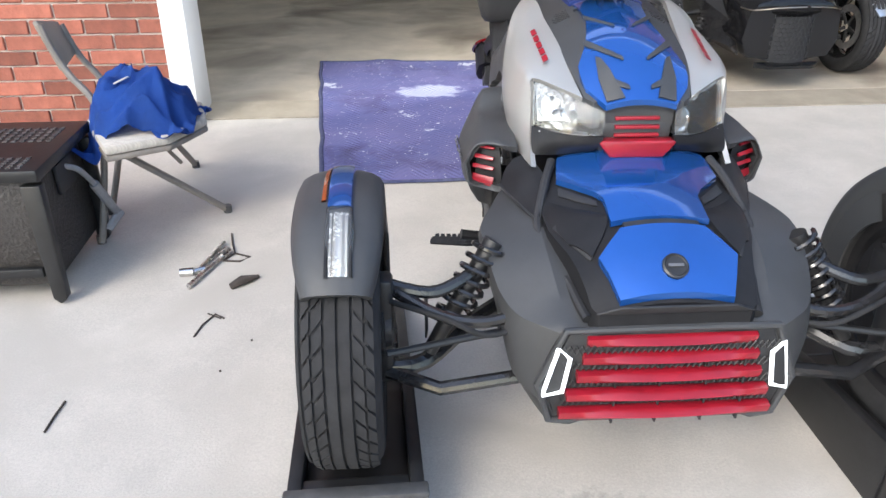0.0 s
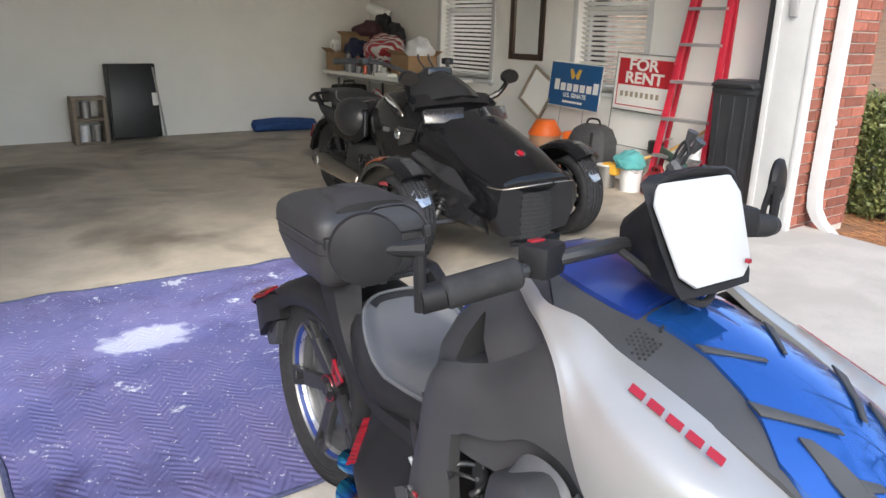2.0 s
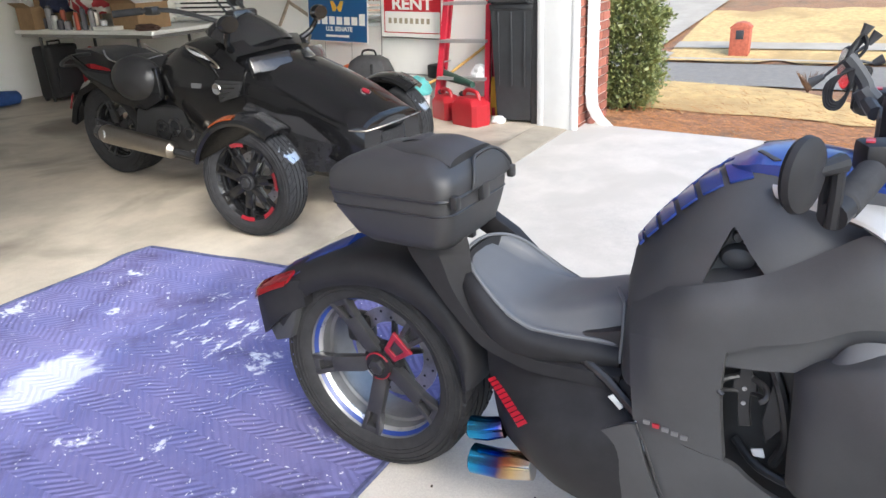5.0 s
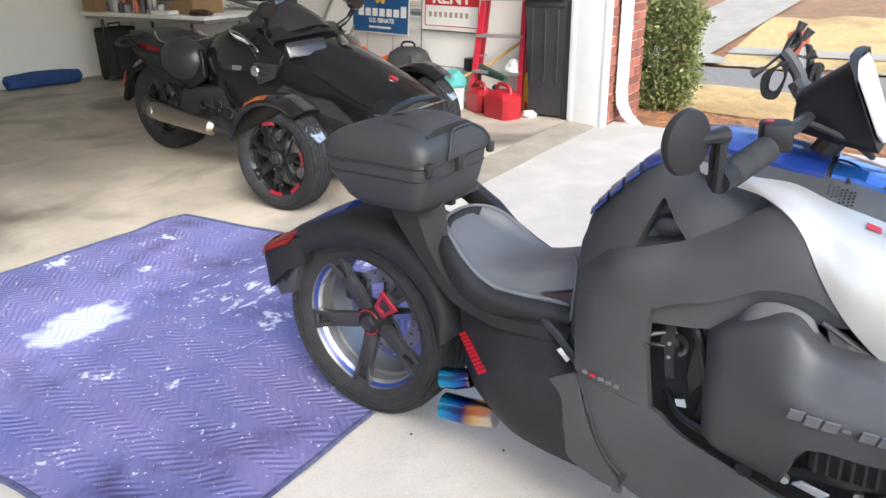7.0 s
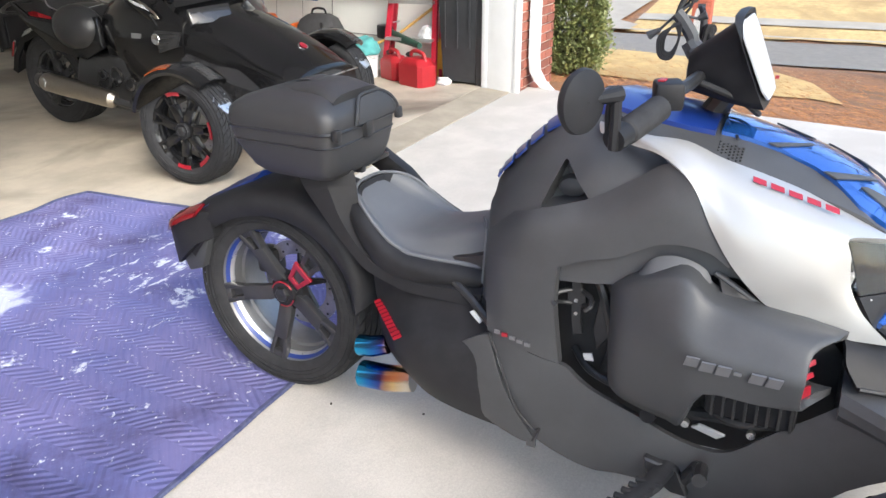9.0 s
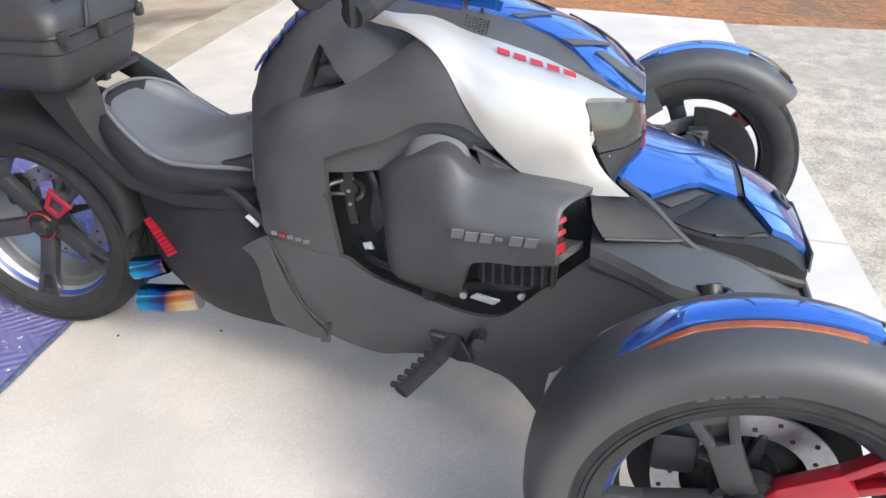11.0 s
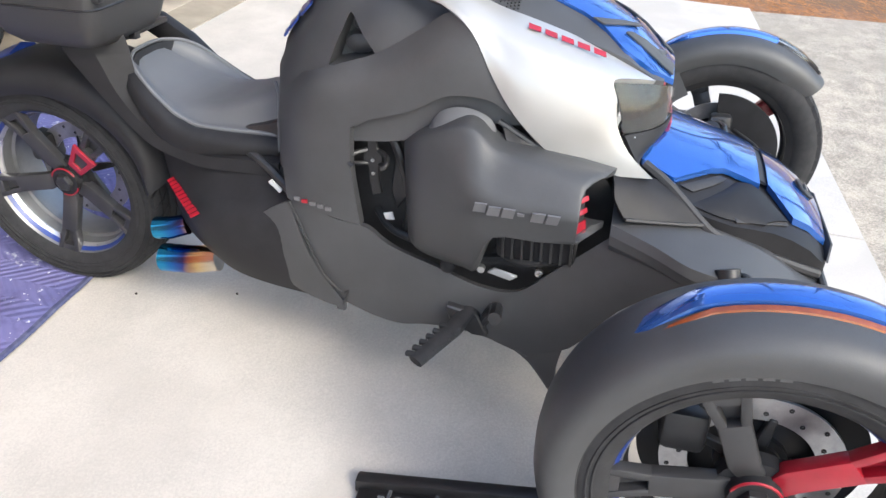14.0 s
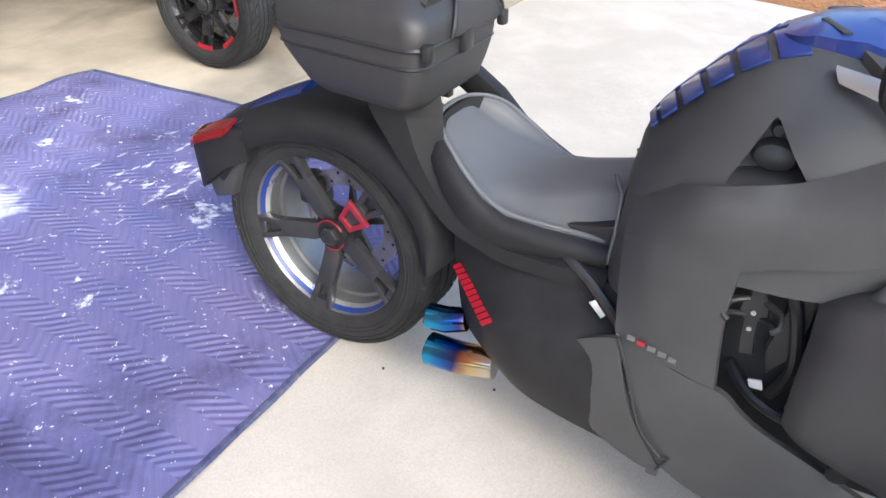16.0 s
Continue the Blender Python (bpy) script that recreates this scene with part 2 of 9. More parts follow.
def carve(ob, cutter):
    """Takes the shape of a mesh out of a part."""
    me = bpy.data.meshes.new("cutter"); cutter.to_mesh(me); cutter.free()
    co = new("cutter", me); co.parent = ob.parent
    m = ob.modifiers.new("carve", "BOOLEAN"); m.operation = "DIFFERENCE"; m.object = co; m.solver = "EXACT"
    bpy.context.view_layer.update()
    out = bpy.data.meshes.new_from_object(ob.evaluated_get(bpy.context.evaluated_depsgraph_get()))
    ob.modifiers.clear(); old = ob.data; ob.data = out
    bpy.data.meshes.remove(old); bpy.data.objects.remove(co); bpy.data.meshes.remove(me)
    b = bmesh.new(); b.from_mesh(ob.data); finish(b, 35); b.to_mesh(ob.data); b.free()
    return ob


# ---- the place ----
M_SLAB2 = mat("threshold concrete", (0.312, 0.273, 0.218), 0.7, var=0.2, scale=5, bump=0.1, bscale=90)
M_AGG = mat("worn aggregate paving", (0.36, 0.315, 0.255), 0.95, var=0.34, scale=9, grain=1.5, gscale=110, bump=0.7, bscale=110, stain=(0.29, 0.255, 0.205), stain_scale=0.9)
M_ASPHALT = mat("grey asphalt road", (0.20, 0.175, 0.145), 0.9, var=0.15, scale=6, bump=0.2, bscale=120)
M_GRASS = mat("dormant lawn", (0.50, 0.34, 0.14), 0.95, var=0.25, scale=5, bump=0.5, bscale=60, stain=(0.34, 0.22, 0.09), stain_scale=0.4)
M_WALKWAY = mat("far concrete", (0.34, 0.295, 0.235), 0.9, var=0.15, scale=1.2)
M_MORTAR = mat("mortar", (0.55, 0.50, 0.45), 0.95, var=0.15, scale=20, bump=0.3, bscale=90)
M_LEAF = mat("shrub leaf", (0.06, 0.092, 0.026), 0.45, var=0.5, scale=9, colour2=(0.26, 0.265, 0.095))
M_BARK = mat("bark", (0.16, 0.13, 0.10), 0.95, var=0.4, scale=9, bump=0.8, bscale=25, stretch=(1, 1, 0.25))
M_TWIG = mat("dark twig", (0.05, 0.04, 0.035), 0.8, var=0.3, scale=30)


def brick_mat():
    m = mat("red brick pieces", (0.27, 0.092, 0.062), 0.85, var=0.3, scale=14, bump=0.3, bscale=90)
    n, l = m.node_tree.nodes, m.node_tree.links
    oi = n.new("ShaderNodeObjectInfo"); hs = n.new("ShaderNodeHueSaturation"); mr = n.new("ShaderNodeMapRange")
    mr.inputs[3].default_value = 0.65; mr.inputs[4].default_value = 1.35
    b = n["Principled BSDF"]; src = b.inputs["Base Color"].links[0].from_socket
    l.new(oi.outputs["Random"], mr.inputs[0]); l.new(mr.outputs[0], hs.inputs["Value"]); l.new(src, hs.inputs["Color"]); l.new(hs.outputs[0], b.inputs["Base Color"])
    return m


M_BRICKS = brick_mat()


def pane_glass():
    m = bpy.data.materials.new("window glass"); m.use_nodes = True
    n, l = m.node_tree.nodes, m.node_tree.links
    t = n.new("ShaderNodeBsdfTransparent"); g = n.new("ShaderNodeBsdfGlossy"); g.inputs["Roughness"].default_value = 0.02
    f = n.new("ShaderNodeFresnel"); mx = n.new("ShaderNodeMixShader")
    l.new(f.outputs[0], mx.inputs[0]); l.new(t.outputs[0], mx.inputs[1]); l.new(g.outputs[0], mx.inputs[2]); l.new(mx.outputs[0], n["Material Output"].inputs[0])
    return m


M_PANE = pane_glass()


def drive_z(y):
    return -0.025 - 0.032 * (4.19 - y)


def land(x, y):
    """Height of the ground: level by the drive, falling to the street, then a wooded rise."""
    z = -0.14 - 0.03 * max(0, 4.0 - y) * (1 if y > 0 else 0) - (0.1 if y <= 0 else 0)
    if x > 7.6:
        k = min(1, (x - 7.6) / 10.4)
        z = z * (1 - k) - 1.93 * k
        if x > 22:
            z += 0.10 * (x - 22)
        if x > 48:
            z += 0.14 * (min(x, 110) - 48)
    if y > 12 and x < 7.6:
        z += 0.03 * (y - 12)
    return z + 0.02 * noise.noise((x * 0.6, y * 0.6, 0))


def sheet(x0, x1, y0, y1, step, lift, bm=None):
    b = bm or bmesh.new()
    nx, ny = max(1, round((x1 - x0) / step)), max(1, round((y1 - y0) / step))
    g = [[b.verts.new((x0 + (x1 - x0) * i / nx, y0 + (y1 - y0) * j / ny, land(x0 + (x1 - x0) * i / nx, y0 + (y1 - y0) * j / ny) + lift)) for j in range(ny + 1)] for i in range(nx + 1)]
    for i in range(nx):
        for j in range(ny):
            b.faces.new((g[i][j], g[i + 1][j], g[i + 1][j + 1], g[i][j + 1]))
    return b


# one ground sheet, finer near the drive
xs = sorted(set([-300, -120, -60, -30, -15] + [i * 0.5 for i in range(-16, 50)] + [26, 28, 30, 32, 35, 38, 42, 48, 54, 60, 75, 90, 110, 150, 300]))
ys = sorted(set([-300, -120, -60, -30, -18] + [i * 0.6 for i in range(-20, 30)] + [20, 24, 30, 40, 60, 100, 300]))
b = bmesh.new()
g = [[b.verts.new((x, y, land(x, y) - (0.45 if (-8 < x < 4.7 and 1.0 < y < 12) else 0))) for y in ys] for x in xs]
for i in range(len(xs) - 1):
    for j in range(len(ys) - 1):
        b.faces.new((g[i][j], g[i + 1][j], g[i + 1][j + 1], g[i][j + 1]))
tagged(part("ground", b, M_STRAW), "ground covered with rust-brown pine straw", "ground", kind="structure")
def patchy(x0, x1, y0, y1, step, lift, wob):
    """A ground sheet with wandering edges across x."""
    b = bmesh.new()
    nx, ny = max(1, round((x1 - x0) / step)), max(1, round((y1 - y0) / step))
    g = []
    for j in range(ny + 1):
        y = y0 + (y1 - y0) * j / ny
        fade = min(1, (y - y0) / 1.2) ** .5
        a = x0 + wob * noise.noise((y * 0.9, 3.1, x0)) + .5 * wob * noise.noise((y * 3.1, 1.1, x0)); c = x1 + wob * noise.noise((y * 0.7, 7.7, x1)) + .5 * wob * noise.noise((y * 2.3, 9.1, x1))
        c = a + (c - a) * max(.02, fade)
        g.append([b.verts.new((a + (c - a) * i / nx, y, land(a + (c - a) * i / nx, y) + lift)) for i in range(nx + 1)])
    for j in range(ny):
        for i in range(nx):
            b.faces.new((g[j][i], g[j][i + 1], g[j + 1][i + 1], g[j + 1][i]))
    return b


tagged(part("lawn_strip", patchy(6.1, 7.7, 1.75, 16, 0.25, 0.012, .35), M_GRASS), "strip of dormant straw-coloured grass", "lawn", kind="structure")
tagged(part("road", sheet(18.0, 21.7, -120, 120, 0.9, 0.05), M_ASPHALT), "pale grey asphalt street", "road", kind="structure")
tagged(part("kerb", sheet(21.7, 22.0, -120, 120, 0.9, 0.16), M_WALKWAY), "low concrete kerb along the street", "kerb", kind="structure")
tagged(part("far_lawn", patchy(22.05, 30.5, -60, 7.3, 0.8, 0.05, 1.2), M_GRASS), "dormant lawn rising beyond the street", "lawn", kind="structure")
b = bmesh.new()
prev = None
for k in range(40):
    x = 21.7 + k * 0.8
    y = 7.75 - .09 * (x - 23.5)
    cur = [b.verts.new((x, yy, land(x, yy) + (0.10 if k > 1 else .17))) for yy in (y - (.8 if k < 2 else 0), y + 1.45, y + 2.9 + (.8 if k < 2 else 0))]
    if prev:
        for i in (0, 1):
            b.faces.new((prev[i], cur[i], cur[i + 1], prev[i + 1]))
    prev = cur
tagged(part("far_driveway", b, M_WALKWAY), "pale concrete drive climbing the far hill", "driveway", kind="structure")
tagged(part("footway", sheet(23.6, 24.5, -60, 7.3, 0.9, 0.09), M_WALKWAY), "concrete footway beyond the street", "pavement", kind="structure")

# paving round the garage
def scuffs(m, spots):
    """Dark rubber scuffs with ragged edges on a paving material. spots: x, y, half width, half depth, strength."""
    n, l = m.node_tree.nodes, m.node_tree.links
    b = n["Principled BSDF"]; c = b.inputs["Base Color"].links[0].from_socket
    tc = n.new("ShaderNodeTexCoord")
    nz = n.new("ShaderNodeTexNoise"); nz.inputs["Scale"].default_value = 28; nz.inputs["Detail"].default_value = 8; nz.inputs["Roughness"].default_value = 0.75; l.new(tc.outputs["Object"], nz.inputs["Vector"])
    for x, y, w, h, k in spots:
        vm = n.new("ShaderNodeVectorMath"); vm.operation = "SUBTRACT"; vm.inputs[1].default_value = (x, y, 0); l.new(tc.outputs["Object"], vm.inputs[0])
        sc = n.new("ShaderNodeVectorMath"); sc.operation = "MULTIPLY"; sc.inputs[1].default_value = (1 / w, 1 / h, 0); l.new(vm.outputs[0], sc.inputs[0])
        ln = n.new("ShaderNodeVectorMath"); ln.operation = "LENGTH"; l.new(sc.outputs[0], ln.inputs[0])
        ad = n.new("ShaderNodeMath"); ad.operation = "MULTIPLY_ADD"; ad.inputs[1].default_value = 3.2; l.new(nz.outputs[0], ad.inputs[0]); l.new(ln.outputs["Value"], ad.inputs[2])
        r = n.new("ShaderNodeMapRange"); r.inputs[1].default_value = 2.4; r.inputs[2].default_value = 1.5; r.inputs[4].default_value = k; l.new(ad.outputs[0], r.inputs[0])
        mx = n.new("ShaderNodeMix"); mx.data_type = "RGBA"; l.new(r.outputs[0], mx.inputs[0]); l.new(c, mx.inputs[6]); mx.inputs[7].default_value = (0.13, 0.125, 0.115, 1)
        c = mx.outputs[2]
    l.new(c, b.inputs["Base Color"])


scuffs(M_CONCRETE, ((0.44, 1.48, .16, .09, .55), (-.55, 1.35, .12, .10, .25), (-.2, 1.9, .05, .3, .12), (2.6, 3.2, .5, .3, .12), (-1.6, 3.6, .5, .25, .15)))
b = bmesh.new()
for x0, x1 in ((-8, 1.55), (1.56, 4.83)):
    loft([[(x0, 4.185, drive_z(4.19)), (x1, 4.185, drive_z(4.19)), (x1, 4.185, -0.5), (x0, 4.185, -0.5)], [(x0, 0.95, drive_z(0.95)), (x1, 0.95, drive_z(0.95)), (x1, 0.95, -0.6), (x0, 0.95, -0.6)]], bm=b)
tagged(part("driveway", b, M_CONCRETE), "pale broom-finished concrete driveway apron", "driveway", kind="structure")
b = bmesh.new()
loft([[(-9, 0.945, drive_z(0.95) - .012), (4.80, 0.945, drive_z(0.95) - .012), (4.80, 0.945, -0.6), (-9, 0.945, -0.6)], [(-9, -14, drive_z(0.95) - .05), (5.2, -14, drive_z(0.95) - .05), (5.2, -14, -0.6), (-9, -14, -0.6)]], bm=b)
tagged(part("pavement", b, M_AGG), "worn exposed-aggregate paving below the driveway apron", "pavement", kind="structure")
tagged(part("floor", box(-2.0, 5.2, 4.44, 10.6, -0.3, 0.0), M_SLAB), "stained worn concrete garage floor slab", "floor", kind="structure")
tagged(part("threshold", prism([(4.19, -.02), (4.435, .0), (4.435, -.3), (4.19, -.3)], -0.95, 4.56), M_SLAB2), "weathered concrete door threshold", "floor", kind="structure")

# walls
tagged(part("wall_back", box(-2.1, 5.2, 10.41, 10.56, 0, 2.8), M_WALL), "plain off-white painted drywall", "wall", kind="structure")
tagged(part("wall_left", box(-2.1, -1.95, 4.42, 10.41, 0, 2.8), M_WALL), "off-white garage side wall", "wall", kind="structure")
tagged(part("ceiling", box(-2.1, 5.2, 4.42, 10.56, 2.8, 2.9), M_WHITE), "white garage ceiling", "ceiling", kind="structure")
W1, W2, WZ = (7.84, 8.76), (5.77, 6.58), (0.76, 2.28)
b = bmesh.new()
for y0, y1, z0, z1 in ((4.42, W2[0], 0, 2.8), (W2[1], W1[0], 0, 2.8), (W1[1], 10.41, 0, 2.8), (W2[0], W2[1], 0, WZ[0]), (W2[0], W2[1], WZ[1], 2.8), (W1[0], W1[1], 0, WZ[0]), (W1[0], W1[1], WZ[1], 2.8)):
    box(4.875, 5.12, y0, y1, z0, z1, bm=b)
tagged(part("wall_right", b, M_WALL), "off-white painted garage side wall with two windows", "wall", kind="structure")
M_BLIND = mat("white blind slat", (0.72, 0.705, 0.67), 0.4, var=0.04, scale=10)
# thin vinyl lets daylight through
bn, bl_ = M_BLIND.node_tree.nodes, M_BLIND.node_tree.links
tr_ = bn.new("ShaderNodeBsdfTranslucent"); tr_.inputs[0].default_value = (0.80, 0.78, 0.74, 1)
bmx = bn.new("ShaderNodeMixShader"); bmx.inputs[0].default_value = 0.50
bl_.new(bn["Principled BSDF"].outputs[0], bmx.inputs[1]); bl_.new(tr_.outputs[0], bmx.inputs[2]); bl_.new(bmx.outputs[0], bn["Material Output"].inputs[0])
for n, (y0, y1) in enumerate((W1, W2)):
    win = tagged(new("window_%d" % (n + 1)), "white sash window with half-open horizontal blinds", "window", kind="structure")
    f = bmesh.new()
    for a0, a1, c0, c1 in ((y0, y0 + .05, WZ[0], WZ[1]), (y1 - .05, y1, WZ[0], WZ[1]), (y0 + .05, y1 - .05, WZ[0], WZ[0] + .05), (y0 + .05, y1 - .05, WZ[1] - .05, WZ[1]), (y0 + .05, y1 - .05, 1.47, 1.52)):
        box(4.99, 5.04, a0, a1, c0, c1, .004, 1, bm=f)
    part("window_frame", f, M_WHITE, win)
    c = bmesh.new()
    for a0, a1, c0, c1 in ((y0 - .06, y0, WZ[0] - .06, WZ[1] + .06), (y1, y1 + .06, WZ[0] - .06, WZ[1] + .06), (y0, y1, WZ[1], WZ[1] + .06)):
        box(4.862, 4.875, a0, a1, c0, c1, .003, 1, bm=c)
    part("window_casing", c, M_WHITE, win)
    part("window_sill", box(4.83, 4.99, y0 - .08, y1 + .08, WZ[0] - .035, WZ[0], .006), M_WHITE, win)
    for z0, z1 in ((WZ[0] + .05, 1.47), (1.52, WZ[1] - .05)):
        part("pane", box(5.012, 5.018, y0 + .05, y1 - .05, z0, z1), M_PANE, win).visible_shadow = False
    me = None
    for k in range(34):
        z = WZ[0] + .03 + k * .044
        if z > WZ[1] - .03:
            break
        if me is None:
            s0 = bmesh.new(); prism([(-.020, .0135), (.020, -.0135), (.020, -.012), (-.020, .015)], y0 + .012, y1 - .012, axis="y", bm=s0)
            ob = part("slat", s0, M_BLIND, win); me = ob.data
        else:
            ob = new("slat", me); ob.parent = win
        ob.location = (4.935, 0, z)
    part("headrail", box(4.90, 4.965, y0 + .01, y1 - .01, WZ[1] - .05, WZ[1], .004), M_BLIND, win)
    part("pull_cord", tube([(4.90, y0 + .12, WZ[1] - .05), (4.90, y0 + .12, 1.25)], .002, 5), M_BLIND, win)

# front wall of the garage: mortar cores, then single bricks
wl = tagged(part("wall_front_left", box(-6.0, -1.02, 4.145, 4.42, -0.15, 3.4), M_MORTAR), "red brick wall with pale mortar joints", "wall", kind="structure")
wr = tagged(part("wall_front_right", box(4.60, 5.425, 4.145, 4.42, -0.15, 3.4), M_MORTAR), "red brick pier with pale mortar joints", "wall", kind="structure")
b = bmesh.new()
for y0, y1, z0, z1 in ((4.42, W2[0], -.15, 3.2), (W2[1], W1[0], -.15, 3.2), (W1[1], 10.56, -.15, 3.2), (W2[0], W2[1], -.15, WZ[0]), (W2[0], W2[1], WZ[1], 3.2), (W1[0], W1[1], -.15, WZ[0]), (W1[0], W1[1], WZ[1], 3.2)):
    box(5.123, 5.42, y0, y1, z0, z1, bm=b)
tagged(part("wall_outer", b, M_BRICK), "red brick outer face of the garage", "wall", kind="structure")
wh = tagged(part("wall_header", box(-1.02, 4.60, 4.145, 4.42, 2.25, 3.4), M_MORTAR), "brick above the garage door opening", "wall", kind="structure")
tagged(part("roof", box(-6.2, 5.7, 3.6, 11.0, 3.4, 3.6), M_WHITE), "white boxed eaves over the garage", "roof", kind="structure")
# door opening: white boards
tr = tagged(part("trim", box(4.548, 4.60, 4.115, 4.44, -.03, 2.25, .004), M_WHITE), "white painted door jamb board", "trim", kind="structure")
part("stop_moulding", box(4.535, 4.548, 4.385, 4.43, -.02, 2.25, .003), M_WHITE, tr)
part("stop_moulding", box(4.540, 4.548, 4.13, 4.16, -.02, 2.25, .003), M_WHITE, tr)
tl = tagged(part("trim", box(-1.02, -.90, 4.105, 4.44, -.03, 2.25, .006), M_WHITE), "white painted door casing beside brick", "trim", kind="structure")
tagged(part("trim", box(-1.02, 4.60, 4.12, 4.40, 2.20, 2.25, .004), M_WHITE), "white header board over the door", "trim", kind="structure")
M_TRACK = mat("dark rubber seal", (0.03, 0.03, 0.033), 0.5, var=0.2, scale=20)
tagged(part("door_track", box(4.575, 4.635, 4.445, 4.50, 0, 2.3, .004), M_TRACK), "dark vertical door track beside the jamb", "track", kind="structure")
tagged(part("wall_return", box(4.60, 4.875, 4.42, 4.44, 0, 2.8), M_WALL), "narrow off-white wall return", "wall", kind="structure")


def keypad():
    k = empty("keypad", pose(4.535, 4.295, 1.49), "small grey garage door keypad on white jamb", "keypad")
    part("cover", box(-.012, .013, -.028, .028, -.075, .075, .006), mat("grey keypad plastic", (0.35, 0.35, 0.36), 0.5), k)
    part("hinge", box(-.016, -.010, -.022, .022, .052, .058, .001), M_TRACK, k)


keypad()


def downspout():
    d = empty("downspout", pose(4.80, 4.08, 0), "white ribbed metal downspout on brick", "downspout")
    b = bmesh.new()
    pr = []
    n = 5
    for k in range(n):
        u = -.042 + .084 * k / (n - 1)
        pr += [(u - .006, -.036), (u + .006, -.036)] if k % 2 == 0 else [(u - .006, -.030), (u + .006, -.030)]
    ring = pr + [(.05, -.03), (.05, .03), (-.05, .03), (-.05, -.03)]
    loft([[(x, y, z) for x, y in ring] for z in (.22, 3.3)], bm=b)
    part("pipe", b, M_WHITE, d)
    b = bmesh.new()
    loft([[(x + dx, y + dy, z) for x, y in ring] for z, dx, dy in ((.24, 0, 0), (.12, .005, -.01), (.03, .03, -.05), (-.06, .07, -.13))], bm=b)
    part("elbow", b, M_WHITE, d)
    for z in (.72, 1.9):
        part("strap", box(-.058, .058, -.042, -.03, z - .015, z + .015, .002), M_WHITE, d)


downspout()


# ---- sky, woods and planting ----
def bent(x, y, h, r, lean, name, label, cat, limbs=5, seed=0):
    rnd = random.Random(seed)
    z = land(x, y)
    t = empty(name, pose(x, y, z), label, cat, "bare trees")
    pts = [(0, 0, -.15), (0, 0, .02), (lean * .05, 0, .25), (lean * .3, lean * .1, h * .35), (lean * .6, lean * .1, h * .7), (lean, lean * .2, h)]
    part("trunk", tube(pts, [r * 1.9, r * 1.5, r * 1.05, r * .9, r * .6, r * .15], 9), M_BARK, t)
    for k in range(limbs):
        z0 = h * rnd.uniform(.35, .85); a = rnd.uniform(0, 6.28); L = h * rnd.uniform(.12, .25)
        x0 = lean * z0 / h
        p0 = Vector((x0, lean * .15 * z0 / h, z0)); p1 = p0 + Vector((math.cos(a) * L * .5, math.sin(a) * L * .5, L * .35)); p2 = p0 + Vector((math.cos(a) * L, math.sin(a) * L, L * .9))
        part("limb", tube([p0, p1, p2], [r * .35, r * .22, r * .05], 6), M_BARK, t)
    return t


bent(7.5, 1.05, 8, .15, .4, "tree", "bare tree trunk with flared base in pine straw", "tree", 6, 1)


def bare_tree(x, y, h, r, seed):
    """A winter tree: trunk, boughs and a net of twigs."""
    rnd = random.Random(seed)
    t = empty("tree", pose(x, y, land(x, y)), "leafless tree with a wide net of twigs by the drive", "tree", "bare trees")
    part("trunk", tube([(0, 0, -.15), (0, 0, .05), (.05, 0, .4), (.1, .05, h * .3), (.05, .1, h * .62), (.2, 0, h)], [r * 1.7, r * 1.4, r, r * .85, r * .5, r * .08], 9), M_BARK, t)
    twigs = []

    def grow(p, d, L, rad, depth):
        q = p + d * L * .5 + Vector((rnd.uniform(-.1, .1), rnd.uniform(-.1, .1), rnd.uniform(0, .12))) * L
        e = p + d * L
        twigs.append(([p, q, e], rad))
        if depth:
            for _ in range(3):
                n = (d + Vector((rnd.uniform(-.8, .8), rnd.uniform(-.8, .8), rnd.uniform(-.2, .7)))).normalized()
                grow(p + (e - p) * rnd.uniform(.45, 1), n, L * rnd.uniform(.5, .72), rad * .5, depth - 1)

    for k in range(9):
        a = k * 2.4 + rnd.uniform(-.4, .4); z0 = h * rnd.uniform(.28, .8)
        b = bmesh.new(); twigs.clear()
        grow(Vector((.08, .05, z0)), Vector((math.cos(a), math.sin(a), .7)).normalized(), h * .24, r * .32, 3)
        for pts, rad in twigs:
            tube(pts, [rad, rad * .75, rad * .45], 4, bm=b)
        part("bough", b, M_TWIG, t)


for k, (x, y, h) in enumerate(((2.5, -8.5, 9), (-3.5, -9.5, 10), (7.8, -5.2, 8.5), (9.0, -1.5, 8))):
    bare_tree(x, y, h, .15, 300 + k)
rw = random.Random(4)
for k in range(75):
    x = rw.uniform(44, 85); y = rw.uniform(-20, 60)
    bent(x, y, rw.uniform(12, 20), rw.uniform(.14, .28), rw.uniform(-.8, .8), "tree", "slim bare tree on the wooded hill", "tree", 4, k + 10)
bent(51, 17.9, 18, .27, .3, "tree", "pale tall tree trunk on the wooded hill", "tree", 4, 91)
bent(46, 12.2, 18, .30, -.3, "tree", "grey tall tree trunk on the wooded hill", "tree", 4, 92)
# far woods behind the singles
b = bmesh.new()
for k in range(800):
    x = rw.uniform(60, 150); y = rw.uniform(-70, 130); z = land(x, y); h = rw.uniform(12, 22); r = rw.uniform(.1, .25)
    tube([(x, y, z - .3), (x + rw.uniform(-.6, .6), y + rw.uniform(-.6, .6), z + h)], [r, r * .2], 5, bm=b)
tagged(part("far_woods", b, M_BARK), "dense bare woods far up the hill", "woods", kind="stuff")
